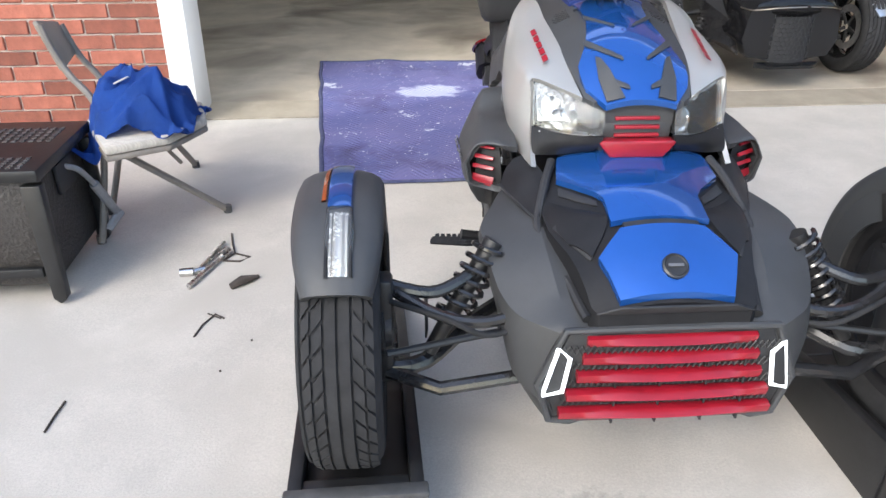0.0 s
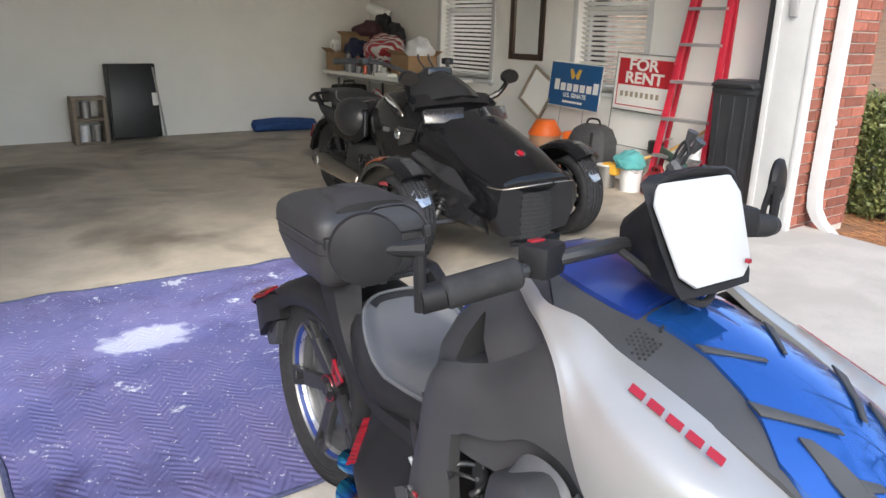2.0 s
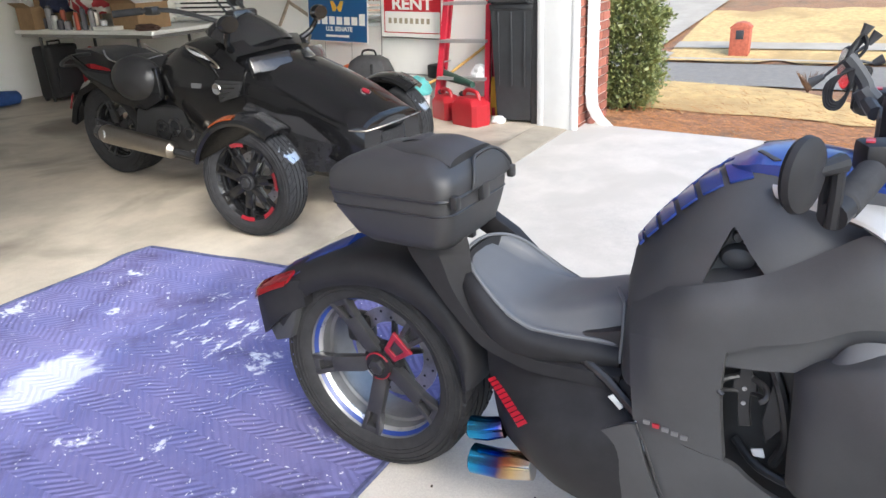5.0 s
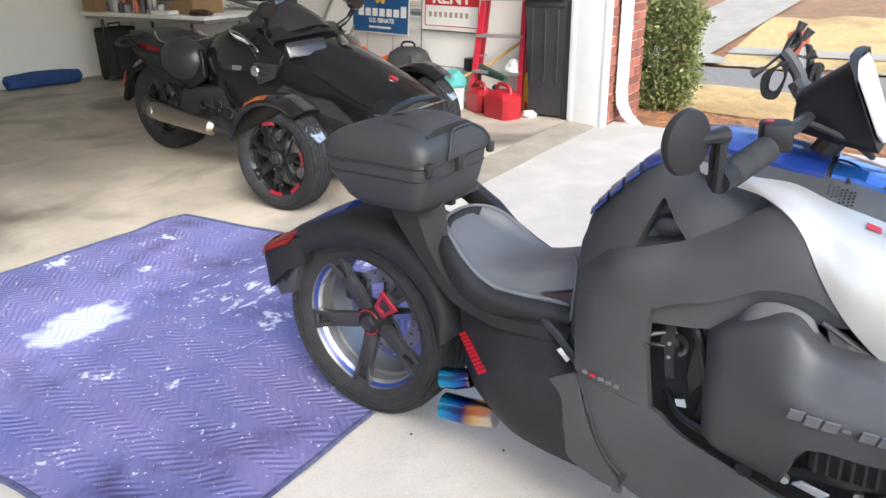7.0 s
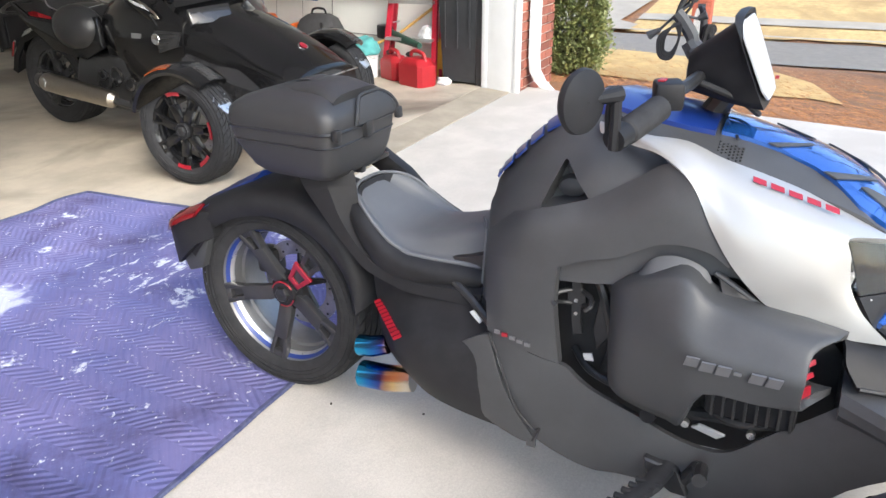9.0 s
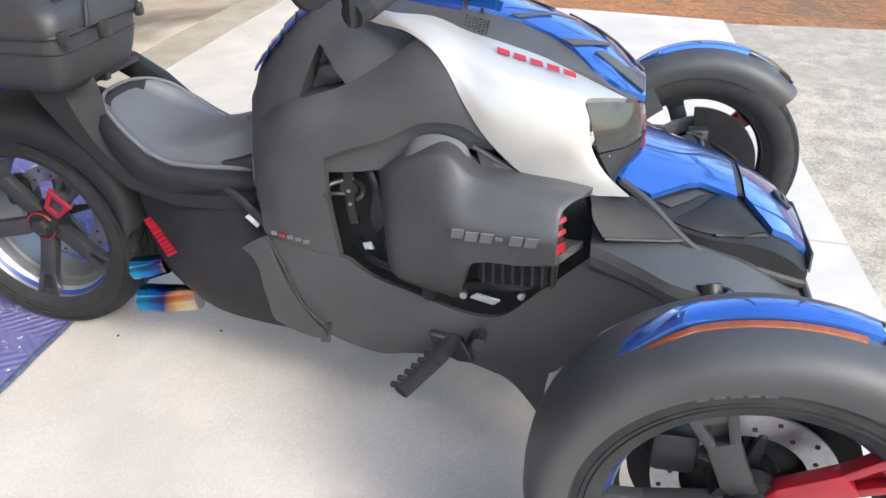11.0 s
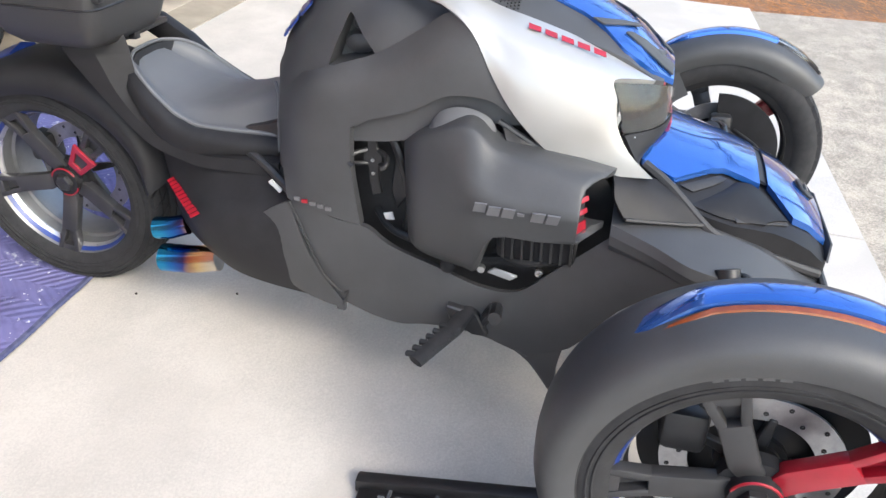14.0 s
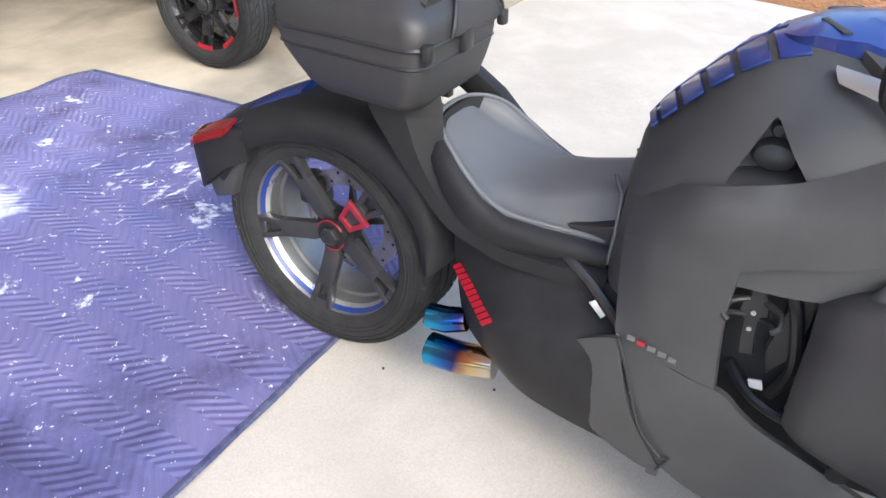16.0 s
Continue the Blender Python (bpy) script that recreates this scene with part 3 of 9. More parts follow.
# fallen needles and dry grass near the drive
b = bmesh.new()
for k in range(7000):
    x = 4.85 + abs(rw.gauss(0, 1.1)); y = rw.uniform(-4.5, 4.6)
    if x > 7.4 or (y > 4.05 and x < 5.45):
        continue
    a = rw.uniform(0, 3.14); L = rw.uniform(.03, .09); z = land(x, y) + .006
    dx, dy = math.cos(a) * L, math.sin(a) * L; w = .0016
    q = [b.verts.new(p) for p in ((x - dx - dy * w / L, y - dy + dx * w / L, z), (x + dx, y + dy, z + rw.uniform(0, .035)), (x - dx + dy * w / L, y - dy - dx * w / L, z + .004))]
    b.faces.new(q)
tagged(part("pine_needles", b, mat("rust pine needles", (0.36, 0.16, 0.06), 0.8, var=0.5, scale=40)), "loose rust-brown pine needles", "needles", kind="stuff")
b = bmesh.new()
for k in range(5200):
    x = rw.gauss(6.9, .45); y = rw.uniform(1.6, 9); z = land(x, y) + .01
    a = rw.uniform(0, 6.28); h = rw.uniform(.02, .06); w = .004
    q = [b.verts.new(p) for p in ((x - w, y, z), (x + w, y, z), (x + math.cos(a) * h * .7, y + math.sin(a) * h * .7, z + h))]
    b.faces.new(q)
tagged(part("dry_grass", b, mat("dry grass blades", (0.50, 0.38, 0.18), 0.8, var=0.4, scale=30)), "dry straw-coloured grass blades", "grass", kind="stuff")


def shrub(x, y, w, h, seed, label):
    rnd = random.Random(seed)
    s = empty("shrub", pose(x, y, land(x, y)), label, "shrub")
    for k in range(12):
        a = rnd.uniform(0, 6.28)
        part("stem", tube([(0, 0, -.05), (math.cos(a) * w * .25, math.sin(a) * w * .25, h * .4), (math.cos(a) * w * .36, math.sin(a) * w * .36, h * rnd.uniform(.65, .85))], [.012, .008, .003], 5), M_TWIG, s)
    b = bmesh.new()
    for k in range(1700):
        a = rnd.uniform(0, 6.28); zz = rnd.uniform(.04, 1.0); u = rnd.uniform(.55, 1.0) if zz < .88 else rnd.uniform(.1, .95)
        side = 1 / max(abs(math.cos(a)), abs(math.sin(a))) ** .6
        r_ = w * .46 * u * side * (1 - .12 * max(0, zz - .85) / .15) * (.8 if zz < .15 else 1) * (1 + .25 * noise.noise((math.cos(a) * 2, math.sin(a) * 2, zz * 4 + seed)))
        c = Vector((math.cos(a) * r_, math.sin(a) * r_, zz * h * (1 + .07 * noise.noise((math.cos(a) * 2, math.sin(a) * 2, seed)))))
        for q in range(9):
            p = c + Vector((rnd.gauss(0, .022), rnd.gauss(0, .022), rnd.gauss(0, .022)))
            d = (Vector((math.cos(a), math.sin(a), .6)) + Vector((rnd.gauss(0, .8), rnd.gauss(0, .8), rnd.gauss(0, .8)))).normalized(); e = d.orthogonal().normalized(); n_ = d.cross(e); L = rnd.uniform(.026, .05)
            t_ = rnd.uniform(0, 6.28); e = e * math.cos(t_) + n_ * math.sin(t_); n_ = d.cross(e)
            v = [b.verts.new(o) for o in (p, p + d * L * .5 + e * L * .30 + n_ * L * .06, p + d * L, p + d * L * .5 - e * L * .30 + n_ * L * .06)]
            b.faces.new((v[0], v[1], v[2])); b.faces.new((v[0], v[2], v[3]))
    part("crown", b, M_LEAF, s, "small dense evergreen leaves")


shrub(6.11, 4.15, .66, 1.0, 3, "clipped evergreen shrub beside the brick corner")
b = bmesh.new()
rs = random.Random(8)
sm = empty("dry_shrub", pose(7.55, 2.65, land(7.55, 2.65)), "small leafless brown shrub by the street", "shrub")
for k in range(160):
    a = rs.uniform(0, 6.28); L = rs.uniform(.10, .24)
    tube([(0, 0, 0), (math.cos(a) * L * .3, math.sin(a) * L * .3, L * .5), (math.cos(a) * L * .55, math.sin(a) * L * .55, L * .9)], [.005, .004, .001], 4, bm=b)
tagged(part("twigs", b, mat("brown brushwood", (0.17, 0.10, 0.065), 0.9, var=0.3, scale=20), sm), kind="stuff")
mb_ = empty("mailbox", pose(23.0, 5.25, land(23.0, 5.25)), "small red brick mailbox pillar by the street", "mailbox")
part("pillar", box(-.27, .27, -.27, .27, -.1, .80, .01), M_BRICK, mb_)
part("cap", prism([(-.29, .80), (.29, .80), (.29, .84), (.18, .94), (0, .98), (-.18, .94), (-.29, .84)], -.28, .28, .01), M_BRICK, mb_)
part("door", box(-.285, -.265, -.11, .11, .50, .76, .004), M_TRACK, mb_)
# ---- the blue and black three-wheeler on the ramps ----
M_GLOSSBLACK = mat("gloss black plastic", (0.020, 0.020, 0.022), 0.2, var=0.2, scale=15, coat=0.4)
M_FRAME = mat("satin black steel", (0.030, 0.030, 0.032), 0.35, metal=0.3, var=0.25, scale=20)
M_SILVER = mat("silver paint", (0.385, 0.38, 0.368), 0.40, metal=0.42, var=0.04, scale=6, coat=0.5)
M_PALE = mat("pale grey plastic", (0.46, 0.47, 0.48), 0.4, var=0.05, scale=8)
M_RED = mat("red plastic", (0.26, 0.007, 0.018), 0.35, var=0.15, scale=20, coat=0.3)
M_RUBBER = mat("tyre rubber", (0.027, 0.027, 0.029), 0.8, spec=0.22, var=0.3, scale=30, bump=0.08, bscale=300)
M_SIDEWALL = mat("moulded sidewall print", (0.055, 0.055, 0.058), 0.7, var=0.2, scale=40)
M_WHEEL = mat("satin charcoal alloy", (0.045, 0.045, 0.048), 0.42, metal=0.4, var=0.15, scale=15)
M_ALU = mat("machined aluminium", (0.62, 0.62, 0.63), 0.28, metal=0.9, var=0.1, scale=30)
M_BARREL = mat("grey cast alloy", (0.22, 0.22, 0.225), 0.4, metal=0.7, var=0.15, scale=15)
M_DISC = mat("worn brake steel", (0.40, 0.40, 0.41), 0.35, metal=0.9, var=0.2, scale=40, stretch=(1, 1, 1))
M_SATIN = mat("satin black plastic", (0.017, 0.017, 0.019), 0.48, spec=0.18, var=0.2, scale=20)
M_CHROME = mat("chrome", (0.85, 0.85, 0.86), 0.08, metal=1.0)
M_AMBER = mat("amber lens", (0.20, 0.045, 0.012), 0.2, var=0.2, scale=60, coat=0.5)
M_WHITELED = mat("white lamp ring", (0.9, 0.92, 0.95), 0.3, emit=0.7)
M_SEAT = mat("dark grey vinyl", (0.088, 0.090, 0.096), 0.5, var=0.12, scale=8, bump=0.06, bscale=350)
M_MESH = mat("black mesh", (0.020, 0.020, 0.022), 0.6, var=0.3, scale=40)
M_TEXTGREY = mat("silver print", (0.15, 0.15, 0.158), 0.4, metal=0.3)
M_BLUERIM = mat("blue rim paint", (0.009, 0.030, 0.175), 0.35, var=0.1, scale=10, coat=0.6)


M_REFLECT = mat("bright reflector", (0.68, 0.68, 0.67), 0.25, metal=0.55, var=0.04, scale=60)


def lens_glass(name, tint=(1, 1, 1), rough=0.02, mix=0.75):
    m = bpy.data.materials.new(name); m.use_nodes = True
    n, l = m.node_tree.nodes, m.node_tree.links
    b = n["Principled BSDF"]; b.inputs["Base Color"].default_value = (*tint, 1); b.inputs["Roughness"].default_value = rough
    t = n.new("ShaderNodeBsdfTransparent"); t.inputs[0].default_value = (*tint, 1)
    mx = n.new("ShaderNodeMixShader"); mx.inputs[0].default_value = 1 - mix
    l.new(t.outputs[0], mx.inputs[1]); l.new(b.outputs[0], mx.inputs[2])
    gl = n.new("ShaderNodeBsdfGlossy"); gl.inputs["Roughness"].default_value = rough
    fr = n.new("ShaderNodeFresnel"); fr.inputs[0].default_value = 1.48
    m2 = n.new("ShaderNodeMixShader"); l.new(fr.outputs[0], m2.inputs[0]); l.new(mx.outputs[0], m2.inputs[1]); l.new(gl.outputs[0], m2.inputs[2])
    l.new(m2.outputs[0], n["Material Output"].inputs[0])
    return m


M_LENS = lens_glass("clear lamp lens", (0.95, 0.96, 0.97), mix=0.96)
M_TAIL = lens_glass("red lamp lens", (0.24, 0.008, 0.014), mix=0.35)


def heat_tint():
    m = mat("heat-blued steel", (0.5, 0.5, 0.5), 0.15, metal=1.0)
    n, l = m.node_tree.nodes, m.node_tree.links
    tc = n.new("ShaderNodeTexCoord"); sp = n.new("ShaderNodeSeparateXYZ"); mr = n.new("ShaderNodeMapRange")
    mr.inputs[1].default_value = -0.37; mr.inputs[2].default_value = -0.52
    l.new(tc.outputs["Object"], sp.inputs[0]); l.new(sp.outputs[1], mr.inputs[0])
    nz = n.new("ShaderNodeTexNoise"); nz.inputs["Scale"].default_value = 14; ad = n.new("ShaderNodeMath"); ad.operation = "MULTIPLY_ADD"; ad.inputs[1].default_value = 0.25
    l.new(tc.outputs["Object"], nz.inputs["Vector"]); l.new(nz.outputs[0], ad.inputs[0]); l.new(mr.outputs[0], ad.inputs[2])
    r = n.new("ShaderNodeValToRGB"); e = r.color_ramp.elements
    e[0].position = 0.1; e[0].color = (0.04, 0.36, 0.62, 1); e[1].position = 0.95; e[1].color = (0.62, 0.55, 0.45, 1)
    for p, c in ((0.36, (0.03, 0.16, 0.52)), (0.50, (0.05, 0.06, 0.26)), (0.60, (0.40, 0.24, 0.14)), (0.72, (0.66, 0.47, 0.22))):
        k = e.new(p); k.color = (*c, 1)
    l.new(ad.outputs[0], r.inputs[0]); l.new(r.outputs[0], n["Principled BSDF"].inputs["Base Color"])
    return m


M_HEAT = heat_tint()

bike = empty("three_wheeled_motorcycle", pose(0.617, 3.313, -0.051, -2.2, 0, -1.9), "matte black three-wheeled motorcycle with glossy blue panels, nose up on ramps", "motorcycle")


def flip(points, s):
    return [(p[0] * s, p[1], p[2]) for p in points]


def both(name, make, material, parent=None, label=""):
    """The same part on both sides: make(s) gives the mesh for side s (-1 or 1)."""
    return [part(name, make(s), material, parent or bike, label) for s in (-1, 1)]


def lerp(v, xs, ys):
    return float(np.interp(v, xs, ys))


def shear_dish(bm, cx, c, dish, rmax):
    for v in bm.verts:
        r = math.hypot(v.co.y - c[1], v.co.z - c[2])
        v.co.x += cx * dish * (1 - min(1, r / rmax))
    return bm


def wheel(parent, c, R, width, rim, face, turn, red, dish=0.035, blue=True, spokes=5, red_short=False, spoke_mat=None, rim_mat=None, barrel=None):
    """c: centre; face: -1 or 1, the side that shows the spokes; red: number of the red spoke."""
    h = width / 2
    prof = [(-h + .018, rim - .004), (-h + .008, rim + .006), (-h, rim + (R - rim) * .45), (-h + .006, R - .022), (-h + .022, R - .007), (h - .022, R - .007), (h - .006, R - .022), (h, rim + (R - rim) * .45), (h - .008, rim + .006), (h - .018, rim - .004)]
    fx = face * h
    well = [(.018, .002), (.044, .016), (.060, .022), (.078, .022), (.082, .030), (.094, .030), (.098, .023)]
    well = [(fx - face * d, rim - e) for d, e in well if d < width - .03] + [(-face * (h - .024), rim - .020), (-face * (h - .016), rim - .002)]
    w = part("wheel", lathe(well + [(x, r + .005) for x, r in reversed(well)] + well[:1], 64, centre=c), barrel or M_BARREL, parent, "alloy wheel with dark spokes")
    if rim_mat is None:
        part("rim_lip", lathe([(fx - face * .036, rim - .0125), (fx - face * .046, rim - .0200), (fx - face * .050, rim - .0195), (fx - face * .050, rim - .014), (fx - face * .036, rim - .0125)], 64, centre=c), M_ALU, w, "bright machined rim lip")
    part("tyre", lathe(prof, 72, centre=c), M_RUBBER, w)
    for k_ in (.30, .42, .62, .78):
        x_ = lerp(k_, [0, .45, 1], [h - .008, h, h - .004])
        r_ = rim + (R - rim) * k_
        part("sidewall_ring", lathe([(face * (x_ - .003), r_ - .0025), (face * (x_ + .0022), r_ - .001), (face * (x_ + .0022), r_ + .001), (face * (x_ - .003), r_ + .0025)], 64, centre=c), M_RUBBER, w)
    if red >= 0 and not red_short:
        for a0 in (66, 70.5, 75, 79.5, 84, 246, 250.5, 255, 259.5, 264):
            part("sidewall_bar", lathe([(face * (h - .004), rim + (R - rim) * .56), (face * (h + .0016), rim + (R - rim) * .58), (face * (h + .0012), rim + (R - rim) * .74), (face * (h - .004), rim + (R - rim) * .76)], 3, a0=a0, a1=a0 + 3.2, centre=c), M_SIDEWALL, w)
    # tread
    t = bmesh.new()
    for x0, x1 in ((-.021, -.003), (.003, .021)):
        lathe([(x0 * width / .145, R - .008), (x0 * width / .145, R), (x1 * width / .145, R), (x1 * width / .145, R - .008)], 72, bm=t, centre=c)
    n = 44
    kx = width / .145
    for k in range(n):
        for s in (-1, 1):
            a0 = 2 * math.pi * k / n + (0.07 if s > 0 else 0); a1 = a0 + 2 * math.pi / n * .80
            # a slanted inner block and a swept shoulder block
            for x0, x1, sw0, sw1, r1 in ((.026 * kx, .043 * kx, 0, .075, R - .001), (.047 * kx, h - .012, .060, .130, R - .006)):
                b = bmesh.new()
                q = [(x0, a0 + sw0, R), (x0, a1 + sw0, R), (x1, a1 + sw1, r1), (x1, a0 + sw1, r1)]
                hi = [b.verts.new((c[0] + x * s, c[1] + r * math.cos(a), c[2] + r * math.sin(a))) for x, a, r in q]
                lo = [b.verts.new((c[0] + x * s, c[1] + (r - .01) * math.cos(a), c[2] + (r - .01) * math.sin(a))) for x, a, r in q]
                b.faces.new(hi)
                for i in range(4):
                    j = (i + 1) % 4
                    b.faces.new((hi[i], lo[i], lo[j], hi[j]))
                merge(t, b)
    part("tread", t, M_RUBBER, w)
    f = c[0] + face * (h - .015)
    part("rim_band", lathe([(fx - face * .017, rim + .001), (fx - face * .036, rim - .0145), (fx - face * .036, rim - .009), (fx - face * .017, rim + .004), (fx - face * .017, rim + .001)], 64, centre=c), rim_mat or M_BLUERIM, w, "painted rim edge")
    for k in range(spokes):
        a = radians(turn + 360 / spokes * k)
        b = bmesh.new()
        prism([(.034, -.017), (.060, -.026), (rim - .062, -.0235), (rim - .062, .0235), (.060, .021), (.034, .024)], f - face * .026, f, .004, 2, bm=b)
        for s in (-1, 1):
            prism([(rim - .066, s * .0090), (rim - .066, s * .0236), (rim + .001, s * .0340), (rim + .001, s * .0190), (rim - .045, s * .0115)][::s], f - face * .024, f - face * .001, .0025, 2, bm=b)
        prism([(rim - .018, -.026), (rim + .001, -.031), (rim + .001, .031), (rim - .022, .026)], f - face * .022, f - face * .003, .002, 1, bm=b)
        prism([(rim - .063, -.012), (rim - .012, -.020), (rim - .012, .020), (rim - .063, .012)], f - face * .026, f - face * .019, .001, 1, bm=b)
        bmesh.ops.transform(b, verts=b.verts, matrix=Matrix.Translation(c) @ Matrix.Rotation(a, 4, "X") @ Matrix.Translation((-c[0] + c[0] * 0, 0, 0)))
        shear_dish(b, -face, c, dish, rim)
        sp = part("spoke", b, spoke_mat or (M_RED if k == red and not red_short else M_WHEEL), w, "red painted spoke" if k == red and not red_short else "")
        if k == red and red_short:
            b = bmesh.new()
            for o in ([(.058, -.022), (.058, .022), (.076, .024), (.076, -.024)], [(.058, -.022), (.135, -.036), (.135, -.022), (.06, -.010)], [(.06, .010), (.135, .022), (.135, .036), (.058, .022)], [(.122, -.034), (.14, -.037), (.14, .037), (.122, .034)]):
                prism(o, f - face * .004, f + face * .006, .001, 1, bm=b)
            bmesh.ops.transform(b, verts=b.verts, matrix=Matrix.Translation((0, c[1], c[2])) @ Matrix.Rotation(a, 4, "X"))
            shear_dish(b, -face, c, dish, rim)
            part("spoke_clip", b, M_RED, w, "red spoke clip")
    hub = [(face * (h - .06), .001), (face * (h - .06), .060), (face * (h - .036), .058), (face * (h - .034), .042), (face * (h - .016), .038), (face * (h - .016), .028), (face * (h - .016), .001)]
    part("hub_cap", lathe([(x - face * (dish - .02), r) for x, r in hub], 32, centre=c), M_SATIN, w)
    part("hub_nut", lathe([(face * (h - .020 - dish + .02), .026), (face * (h - .006 - dish + .02), .024), (face * (h - .004 - dish + .02), .020), (face * (h - .008 - dish + .02), .001)], 6, centre=c), M_FRAME, w, smooth=20)
    for a0, a1 in ((0, 360),) if red < 0 else ((20, 150), (200, 290)):
        part("hub_ring", lathe([(face * (h - .019 - dish + .02), .0385), (face * (h - .016 - dish + .02), .0415), (face * (h - .013 - dish + .02), .0400), (face * (h - .014 - dish + .02), .0370)], 24, centre=c, a0=a0, a1=a1), M_RED if red >= 0 else M_FRAME, w)
    d = bmesh.new()
    lathe([(-face * .032, .094), (-face * .032, .138), (-face * .026, .138), (-face * .026, .094), (-face * .032, .094)], 48, bm=d, centre=c)
    part("brake_disc", d, M_DISC, w, "drilled steel brake disc")
    hs = bmesh.new()
    for k in range(24):
        a = 2 * math.pi * k / 24
        lathe([(0, .001), (0, .004), (face * .001, .004), (face * .001, .001)], 8, bm=hs, centre=(c[0] - face * .0255, c[1] + (.108 + .018 * (k % 2)) * math.cos(a), c[2] + (.108 + .018 * (k % 2)) * math.sin(a)))
    tagged(part("disc_hole", hs, M_MESH, w), kind="stuff")
    a = bmesh.new()
    prism([(.02, -.012), (.100, -.006), (.100, .006), (.02, .012)], -face * .036, -face * .022, .002, 1, bm=a)
    for k in range(5):
        m_ = a.copy(); bmesh.ops.transform(m_, verts=m_.verts, matrix=Matrix.Translation(c) @ Matrix.Rotation(radians(turn + 30 + 72 * k), 4, "X"))
        part("disc_carrier", m_, M_FRAME, w)
    a.free()
    cal = box(c[0] - face * .030 - .03, c[0] - face * .030 + .03, c[1] + .075, c[1] + .145, c[2] + .02, c[2] + .10, .012)
    part("brake_caliper", cal, M_FRAME, w)
    return w


REAR = (0, 0.0, 0.295)
wheel(bike, REAR, .295, .20, .215, -1, -8, 2, dish=.045, red_short=True)
FY, FX, FZ = -1.70, .642, .298
for s in (-1, 1):
    wheel(bike, (s * FX, FY, FZ), .29, .15, .215, s, 140, 0, dish=.030, barrel=M_SATIN)

# rear mudguard
o = [(-.352, .36), (-.345, .46), (-.29, .565), (-.19, .635), (-.07, .650), (.06, .634), (.18, .592), (.27, .548), (.315, .515)]
l = [(-.31, .33), (-.30, .42), (-.25, .50), (-.165, .558), (-.06, .578), (.06, .560), (.16, .515), (.225, .455), (.265, .41)]
rings = []
for (oy, oz), (ly, lz) in zip(o, l):
    def p(x, k):
        return (x, ly + (oy - ly) * k, lz + (oz - lz) * k)
    rings.append([p(-.128, -.1), p(-.142, .3), p(-.134, .7), p(-.10, .93), p(-.05, 1), p(0, 1.03), p(.05, 1), p(.10, .93), p(.134, .7), p(.142, .3), p(.128, -.1), p(.11, .1), p(.09, .7), p(0, .88), p(-.09, .7), p(-.11, .1)])
part("rear_mudguard", loft(list(zip(*[smooth_path(list(c), 3) for c in zip(*rings)]))), M_SATIN, bike, "satin black rear mudguard", 60)
part("tail_panel", loft([[(-w, y, z - .018), (-w * .7, y, z), (0, y, z + .014), (w * .7, y, z), (w, y, z - .018), (w, y, z - .04), (-w, y, z - .04)] for y, z, w in ((.06, .640, .06), (.11, .620, .10), (.17, .592, .130), (.24, .556, .132), (.30, .528, .12))]), M_BLUERIM, bike, "dark blue tail panel", 60)
part("tail_housing", loft([[(-w, y, z), (w, y, z), (w * .95, y, z - h), (-w * .95, y, z - h)] for y, w, z, h in ((.16, .14, .56, .08), (.22, .162, .555, .10), (.28, .166, .535, .13), (.318, .15, .515, .14), (.325, .13, .42, .05))]), M_SATIN, bike)
for s in (-1, 1):
    tl = part("tail_lamp", skin([flip([(x, y, z - .010) for x, y, z in r], s) for r in ([(.128, .185, .590), (.135, .24, .572), (.128, .30, .545), (.118, .325, .530)], [(.168, .178, .578), (.172, .235, .558), (.170, .285, .538), (.150, .318, .522)], [(.176, .185, .562), (.180, .24, .540), (.176, .292, .515), (.155, .322, .495)])], .008), M_TAIL, bike, "red tail lamp lens")
    part("tail_reflector", skin([flip([(x, y, z - .010) for x, y, z in r], s) for r in ([(.128, .190, .584), (.132, .24, .566), (.122, .30, .540)], [(.165, .185, .570), (.168, .235, .550), (.164, .285, .530)])], .004), M_RED, tl)
part("mud_flap", prism([(.20, .46), (.30, .43), (.318, .39), (.30, .345), (.24, .365), (.22, .41)], -.125, .125, .006), M_BLACK, bike)

# luggage rack arms and the frame rail under the seat
part("rack_arm", prism([(-.18, .715), (-.256, .712), (-.338, .66), (-.40, .60), (-.46, .54), (-.53, .50), (-.70, .50), (-.68, .445), (-.52, .445), (-.42, .472), (-.35, .56), (-.28, .63), (-.2, .675)], .125, .165, .008), M_SATIN, bike)
part("rack_arm", loft([[(-.168, ly, lz), (-.166, (ly + ry) / 2 - .004, (lz + rz) / 2 + .012), (-.118, ry, rz), (-.112, (ly + ry) / 2, (lz + rz) / 2), (-.13, ly, lz - .002)] for (ly, lz), (ry, rz) in zip(smooth_path([Vector((a, b, 0)).xy for a, b in ((-.205, .725), (-.222, .690), (-.250, .650), (-.287, .600), (-.338, .540), (-.388, .492), (-.464, .464), (-.515, .452), (-.62, .452), (-.70, .45))], 3), smooth_path([Vector((a, b, 0)).xy for a, b in ((-.335, .750), (-.345, .715), (-.347, .676), (-.352, .610), (-.386, .542), (-.436, .506), (-.496, .490), (-.54, .488), (-.62, .492), (-.70, .495))], 3))]), M_SATIN, bike, "satin black luggage rack arm", 40)
part("rack_plate", box(-.13, .11, -.30, -.13, .700, .714, .004), M_FRAME, bike)
both("rack_clamp", lambda s: box(s * .03 - .080, s * .03 - .060, -.318, -.296, .70, .732, .003), M_FRAME)

